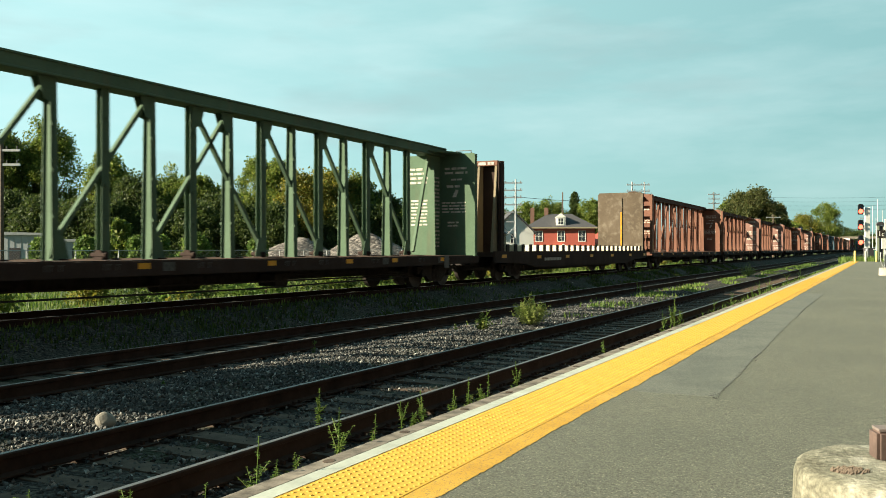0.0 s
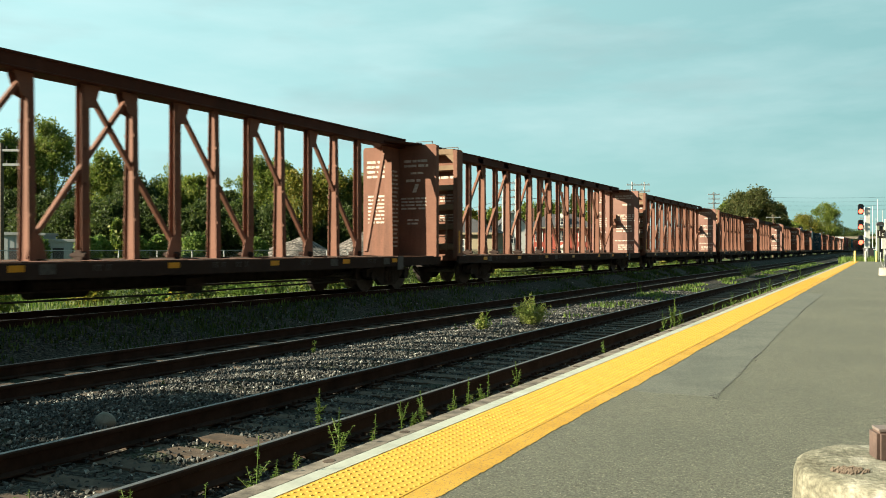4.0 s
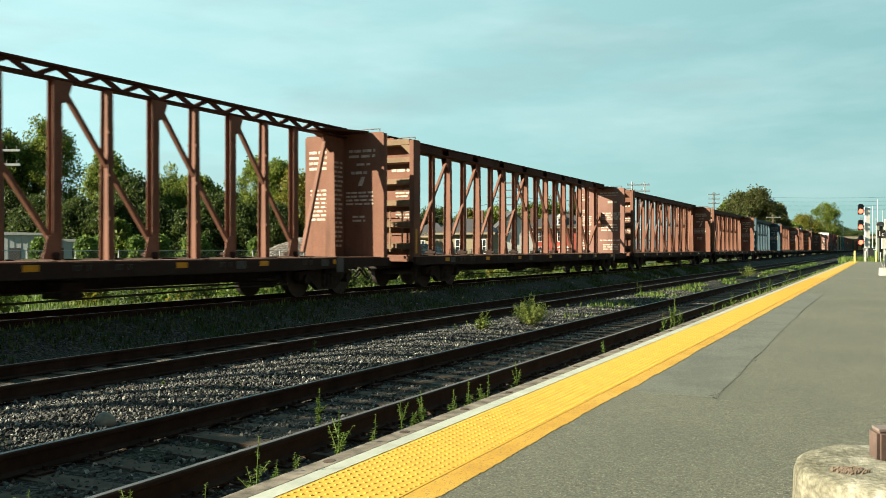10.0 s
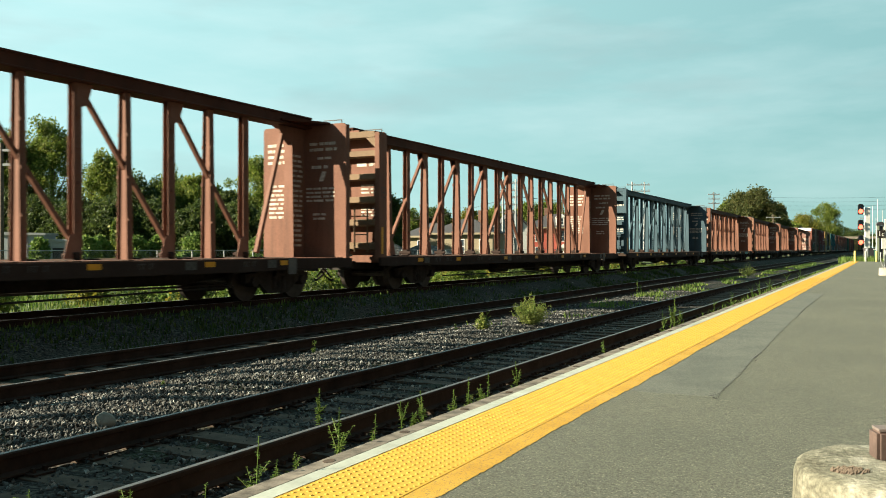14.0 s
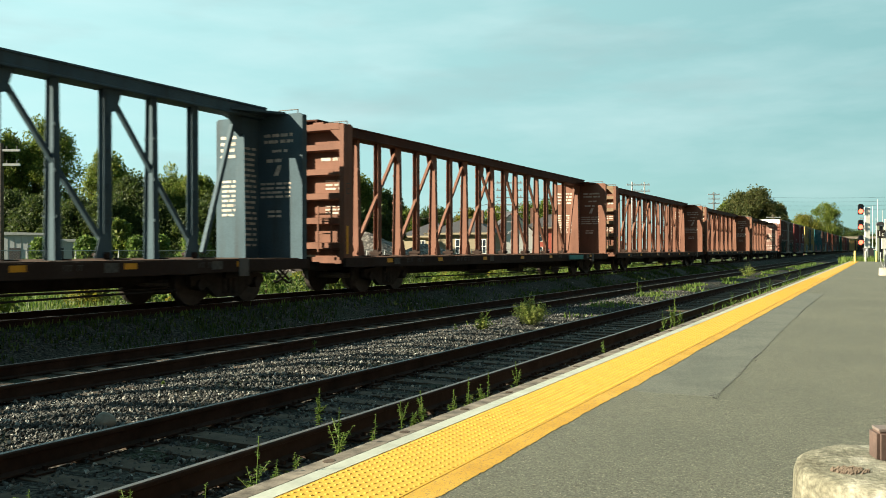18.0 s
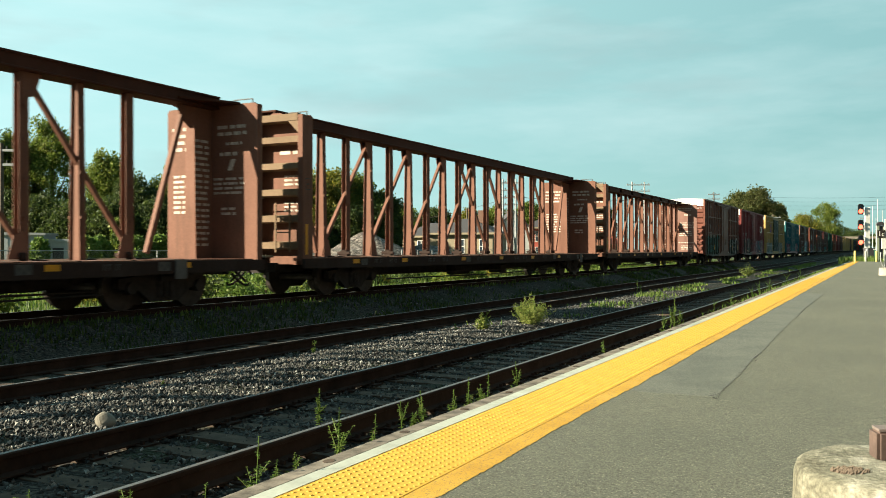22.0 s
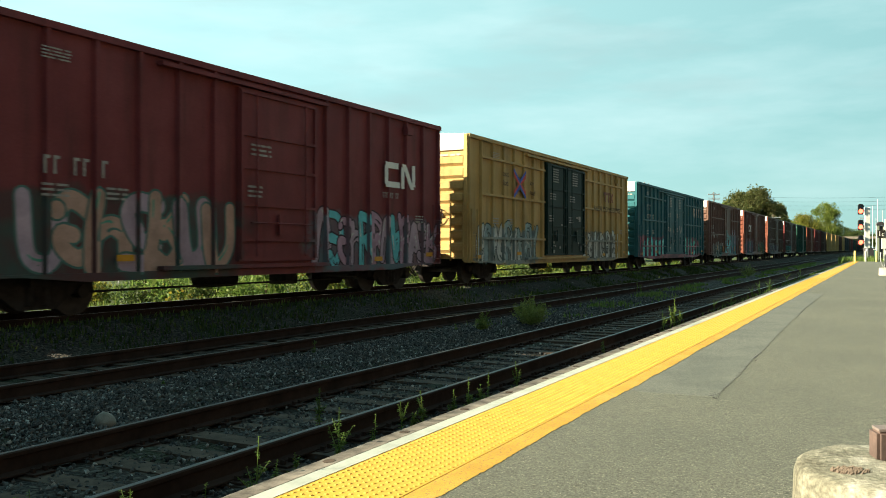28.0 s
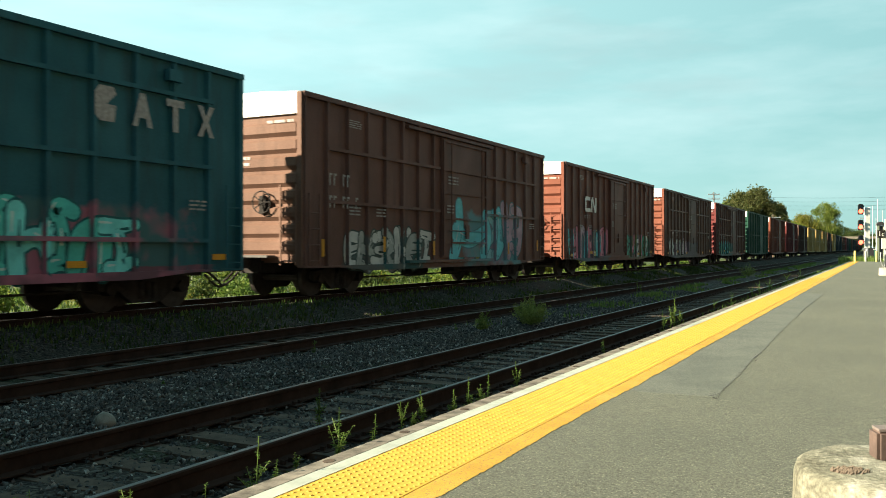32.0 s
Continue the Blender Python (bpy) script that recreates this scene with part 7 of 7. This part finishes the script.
def build_signals():
    x, y = spot(0.4938, 101)
    s = holder("signal_mast", "tall white signal mast with three lit red lamps", "signal", "railway signals", pose(x, y, -0.3, 0, 0, 27))
    bm = bmesh.new()
    box(bm, -0.3, 0.3, 0, 0.3, 1.9, 6.7)
    part("cabinet", bevelled(bm, 0.03), M_WHITE, s, "tall narrow white box")
    bm = bmesh.new()
    rod(bm, (0, 0.15, 0), (0, 0.15, 2.0), 0.16, n=10)
    box(bm, -0.5, 0.5, -0.2, 0.5, 0, 0.25)
    part("mast", bm, M_METAL, s)
    for z in (6.25, 4.4, 2.6):
        signal_head(s, -0.85, z, 0.32)
    for z in (2.4, 3.4, 4.4, 5.4, 6.4):
        bm = bmesh.new()
        box(bm, -0.9, -0.3, 0.05, 0.12, z - 0.03, z + 0.03)
        part("bracket", bm, M_METAL, s)
    s2 = holder("signal_mast", "far signal mast with one lit red lamp", "signal", "railway signals", pose(-17.6, 210, -0.3, 0, 0, 12))
    bm = bmesh.new()
    rod(bm, (0, 0, 0), (0, 0, 6.6), 0.12, n=8)
    part("mast", bm, M_METAL, s2)
    signal_head(s2, 0, 5.6, 0.5)
    # posts at the platform's end
    for u, d, mat, lab in ((0.479, 95, M_PALE_YELLOW, "yellow steel bollard at the platform end"), (0.4915, 95, M_STRIPE, "cream steel bollard at the platform end"), (0.504, 95, M_PALE_YELLOW, "yellow steel bollard at the platform end")):
        x, y = spot(u, d)
        bm = bmesh.new()
        rod(bm, (0, 0, 0), (0, 0, 1.12), 0.12, n=12)
        rod(bm, (0, 0, 1.12), (0, 0, 1.18), 0.12, 0.06, n=12)
        solid("bollard", bm, mat, lab, "bollard", "bollards at the platform end").matrix_basis = pose(x, y, PZ)
    for u, d, w, hh, mat, lab in ((0.497, 112, 1.2, 2.2, M_SLATE, "grey relay cabinet past the platform"), (0.508, 110, 0.9, 2.0, M_GREEN_CAR, "dark green relay cabinet past the platform"), (0.519, 116, 1.6, 3.4, M_METAL, "pale grey equipment house past the platform")):
        x, y = spot(u, d)
        c = holder("relay_cabinet", lab, "cabinet", "", pose(x, y, -0.6, 0, 0, 27))
        bm = bmesh.new()
        box(bm, -w / 2, w / 2, 0, 0.7, 0, hh)
        body = part("body", bevelled(bm, 0.03), mat, c)
        bm = bmesh.new()
        box(bm, -w / 2 + 0.06, w / 2 - 0.06, -0.03, 0, 0.1, hh - 0.1)
        part("door", bm, mat, body)
        bm = bmesh.new()
        box(bm, -w / 2 - 0.06, w / 2 + 0.06, -0.06, 0.76, hh, hh + 0.06)
        part("roof", bm, M_METAL, c)
    # track sign on a post
    x, y = spot(0.5045, 45)
    g = holder("track_sign", "black track sign lettered 1c on a grey post", "sign", m=pose(x, y, PZ, 0, 0, 27))
    bm = bmesh.new()
    rod(bm, (0.47, 0.06, 0.2), (0.47, 0.06, 2.95), 0.05, n=10)
    part("post", bm, M_METAL, g)
    bm = bmesh.new()
    box(bm, 0.02, 0.41, -0.02, 0.012, 1.97, 2.37)
    plate = part("plate", bevelled(bm, 0.006), M_BLACK, g)
    c = bpy.data.curves.new("number", "FONT")
    c.body, c.size, c.extrude = "1c", 0.36, 0.002
    c.materials.append(M_WHITE)
    o = new("lettering", c)
    o.parent, o.matrix_basis = plate, pose(0.045, -0.024, 2.06, 90, 0, 0)
    tagged(o, "white characters")
    bm = bmesh.new()
    box(bm, 0.24, 0.46, -0.02, 0.012, 1.4, 1.94)
    part("lower_board", bm, M_WHITE, g, "white board")
    bm = bmesh.new()
    for (x0, z0), (x1, z1) in zip([(0.44, 0.4), (0.3, 0.5), (0.2, 0.7), (0.17, 0.95)], [(0.3, 0.5), (0.2, 0.7), (0.17, 0.95), (0.2, 1.2)]):
        rod(bm, (x0, -0.02, z0), (x1, -0.02, z1), 0.03, n=8)
    part("conduit", bm, M_METAL, g, "bent grey conduit")
    bm = bmesh.new()
    rod(bm, (0.5, 0.0, 0), (0.5, 0.0, 0.40), 0.38, 0.36, n=20)
    part("footing", bm, M_CONC, g, "round concrete footing")
    # an arched frame at the platform's end
    x, y = spot(0.5085, 96)
    k = holder("arched_frame", "pale green arched steel frame with a dark shade sheet", "frame", m=pose(x, y, PZ, 0, 0, 27))
    bm = bmesh.new()
    box(bm, -0.46, -0.14, -0.1, 0.1, 0, 4.0)
    part("post", bevelled(bm, 0.03), M_PALE_GREEN, k)
    bm = bmesh.new()
    box(bm, 0.34, 0.46, -0.1, 0.1, 0, 4.0)
    part("post", bevelled(bm, 0.03), M_PALE_GREEN, k)
    # the shade between the posts, built as a dark sheet
    bm = bmesh.new()
    box(bm, -0.13, 0.33, -0.03, 0.05, 0.3, 3.98)
    part("panel", bm, M_SLATE, k, "dark sheet for the shade between the posts")
    bm = bmesh.new()
    pts = [(0.47 * math.cos(q * math.pi / 10), 4.0 + 0.42 * math.sin(q * math.pi / 10)) for q in range(11)]
    prism(bm, pts, "y", -0.12, 0.12)
    part("arch", bm, M_SLATE, k, "dark arched hood")
    for u, top in ((0.4995, 0.050), (0.5035, 0.036), (0.5055, 0.058), (0.511, 0.045)):
        x, y = spot(u, 160)
        bm = bmesh.new()
        rod(bm, (0, 0, 0), (0, 0, seen(u, top, 160)), 0.07, 0.05, 8)
        solid("pole", bm, M_METAL, "thin grey steel pole beyond the platform end", "pole", "poles along the line").matrix_basis = pose(x, y, -0.6)


def build_footing():
    """The round concrete lamp footing beside the eye, with a rusty steel stub on it."""
    x, y = spot(0.557, 2.9)
    f = holder("lamp_footing", "round worn concrete footing with a rusty steel stub", "footing", m=pose(x, y, PZ + 0.016))
    bm = bmesh.new()
    prof = [(0.43, 0.0), (0.415, 0.3), (0.405, 0.585), (0.395, 0.612), (0.37, 0.626), (0.25, 0.63), (0.0, 0.632)]
    n = 64
    rings = []
    for r, z in prof[:-1]:
        ring = []
        for i in range(n):
            a = i * math.tau / n
            k = 0.004 * noise.noise(Vector((math.cos(a) * 4, math.sin(a) * 4, z * 6))) + 0.005 * noise.noise(Vector((math.cos(a) * 19, math.sin(a) * 19, z * 30)))
            ring.append(bm.verts.new(((r + k) * math.cos(a), (r + k) * math.sin(a), z + k * 0.6)))
        rings.append(ring)
    for lo, hi in zip(rings, rings[1:]):
        for i in range(n):
            bm.faces.new((lo[i], lo[(i + 1) % n], hi[(i + 1) % n], hi[i]))
    top = bm.verts.new((0, 0, prof[-1][1]))
    for i in range(n):
        bm.faces.new((rings[-1][i], rings[-1][(i + 1) % n], top))
    m, nt, b = shader("worn_footing_concrete", 0.9, 0, 0.2)
    big, fine = noise_node(nt, 3.5, 6.0), noise_node(nt, 45.0, 5.0)
    col = ramp(nt, big, [(0.36, (0.08, 0.073, 0.05)), (0.47, (0.145, 0.136, 0.098)), (0.57, (0.20, 0.187, 0.14)), (0.64, (0.33, 0.31, 0.245))])
    col = mixed(nt, 0.6, col, ramp(nt, fine, [(0.35, (0.2, 0.2, 0.2)), (0.65, (0.75, 0.75, 0.75))]), "OVERLAY")
    nt.links.new(col, b.inputs["Base Color"])
    bump(nt, b, fine, 0.8, 0.012)
    body = part("body", bm, m, f, smooth=True)
    # in the footing's own space: aside and ahead of the eye's line, less the footing's centre
    def at(aside, ahead):
        a, d = aside - 0.557 * 2.9, ahead - 2.9
        return a * CT - d * ST, a * ST + d * CT
    bm = bmesh.new()
    prism(bm, [at(1.512, 2.99), at(1.70, 2.985), at(1.71, 3.10), at(1.525, 3.085)], "z", 0.622, 0.735)
    st = part("stub", bevelled(bm, 0.012, 2), M_RUSTY, f, "rusty cut-off steel stub")
    bm = bmesh.new()
    prism(bm, [at(1.522, 3.0), at(1.69, 2.995), at(1.70, 3.09), at(1.533, 3.075)], "z", 0.73, 0.739)
    part("cut_face", bm, M_CUT, st, "worn cut steel top")
    rng = random.Random(9)
    bm = bmesh.new()
    for i in range(220):
        a, r = rng.uniform(0, 6.28), 0.06 * math.sqrt(rng.random())
        px, py = at(1.353 + r * math.cos(a), 2.865 + r * 0.8 * math.sin(a))
        k = rng.uniform(0.002, 0.006)
        rod(bm, (px, py, 0.626), (px + k, py + k, 0.632 + k * 0.5), k, k * 0.5, 5)
    g = part("grit", bm, M_BARK, f, "dark grit in a chipped hollow")
    g["kind"] = "stuff"


def floor_at(u, v):
    """A place on the platform: aside u, down v, in units of depth."""
    d = 1.384 / v
    return spot(u, d)


def build_cracks():
    rng = random.Random(6)
    tar = plain("dark_crack", (0.035, 0.033, 0.03), 0.95, 0, 0.3, 20.0)
    lines = [([(0.319, 0.1735), (0.327, 0.163), (0.345, 0.147), (0.361, 0.1275)], 0.0045), ([(0.361, 0.1275), (0.366, 0.1235), (0.372, 0.119)], 0.014), ([(0.372, 0.119), (0.388, 0.101), (0.405, 0.0848)], 0.006),
             ([(0.411, 0.080), (0.421, 0.069), (0.444, 0.052)], 0.009), ([(0.215, 0.1655), (0.25, 0.1625), (0.29, 0.164), (0.319, 0.168)], 0.003), ([(0.345, 0.147), (0.352, 0.146), (0.36, 0.1435)], 0.004)]
    m, nt, b = shader("patched_asphalt", 0.75, 0.0, 0.35)
    big, grain = noise_node(nt, 1.3, 6.0), noise_node(nt, 70.0, 4.0, 0.8)
    col = mixed(nt, 1.0, ramp(nt, big, [(0.38, (0.185, 0.192, 0.156)), (0.5, (0.225, 0.23, 0.186)), (0.62, (0.255, 0.258, 0.208))]), ramp(nt, grain, [(0.36, (0.14, 0.14, 0.14)), (0.5, (0.44, 0.44, 0.43)), (0.66, (0.8, 0.78, 0.74))]), "MULTIPLY")
    nt.links.new(col, b.inputs["Base Color"])
    bump(nt, b, grain, 0.5, 0.006)
    bm = bmesh.new()
    ring = [(0.317, 0.172), (0.327, 0.162), (0.345, 0.146), (0.361, 0.1265), (0.372, 0.1185), (0.388, 0.1005), (0.405, 0.0843), (0.421, 0.0685), (0.443, 0.052)]
    pts = [floor_at(u, v) for u, v in ring]
    far_y, near_y = pts[-1][1], floor_at(0.215, 0.165)[1]
    pts += [(edge(far_y, -2.18), far_y), (edge(near_y, -2.18), near_y)]
    prism(bm, pts, "z", PZ - 0.02, PZ + 0.0015)
    part("repair_patch", bm, m, PLATFORM, "smoother grey repaired strip of asphalt")
    # crumbled spots along the crack
    for k in range(34):
        q = rng.random() ** 1.6
        u, v = 0.314 + 0.055 * q + rng.gauss(0, 0.0022), 0.1735 - 0.0545 * q + rng.gauss(0, 0.0012)
        x, y = floor_at(u, v)
        bm = bmesh.new()
        r = rng.uniform(0.004, 0.014)
        prism(bm, [(x + r * rng.uniform(0.5, 1.2) * math.cos(a * 1.047), y + r * rng.uniform(0.5, 1.2) * math.sin(a * 1.047)) for a in range(6)], "z", PZ - 0.01, PZ + 0.003)
        part("chip", bm, tar, PLATFORM, "dark crumbled hole in the asphalt")
    for pts, w in lines:
        bm = bmesh.new()
        path = []
        for (a, b), (c, d) in zip(pts, pts[1:]):
            p, q = Vector((*floor_at(a, b), 0)), Vector((*floor_at(c, d), 0))
            n = max(2, int((q - p).length / 0.08))
            side = Vector((-(q - p).y, (q - p).x, 0)).normalized()
            path += [(p.lerp(q, i / n) + side * rng.uniform(-0.007, 0.007), side * w * rng.uniform(0.25, 0.8)) for i in range(n)]
        prev = None
        for c, s in path:
            cur = (bm.verts.new((c + s)[:2] + (PZ + 0.004,)), bm.verts.new((c - s)[:2] + (PZ + 0.004,)))
            if prev:
                bm.faces.new((prev[0], prev[1], cur[1], cur[0]))
            prev = cur
        part("crack", bm, tar, PLATFORM, "dark crack in the asphalt")


plant_trees()
plant_grass()
plant_verge_shrubs()
plant_weeds()
build_far()
build_signals()
build_footing()
build_cracks()


motions()
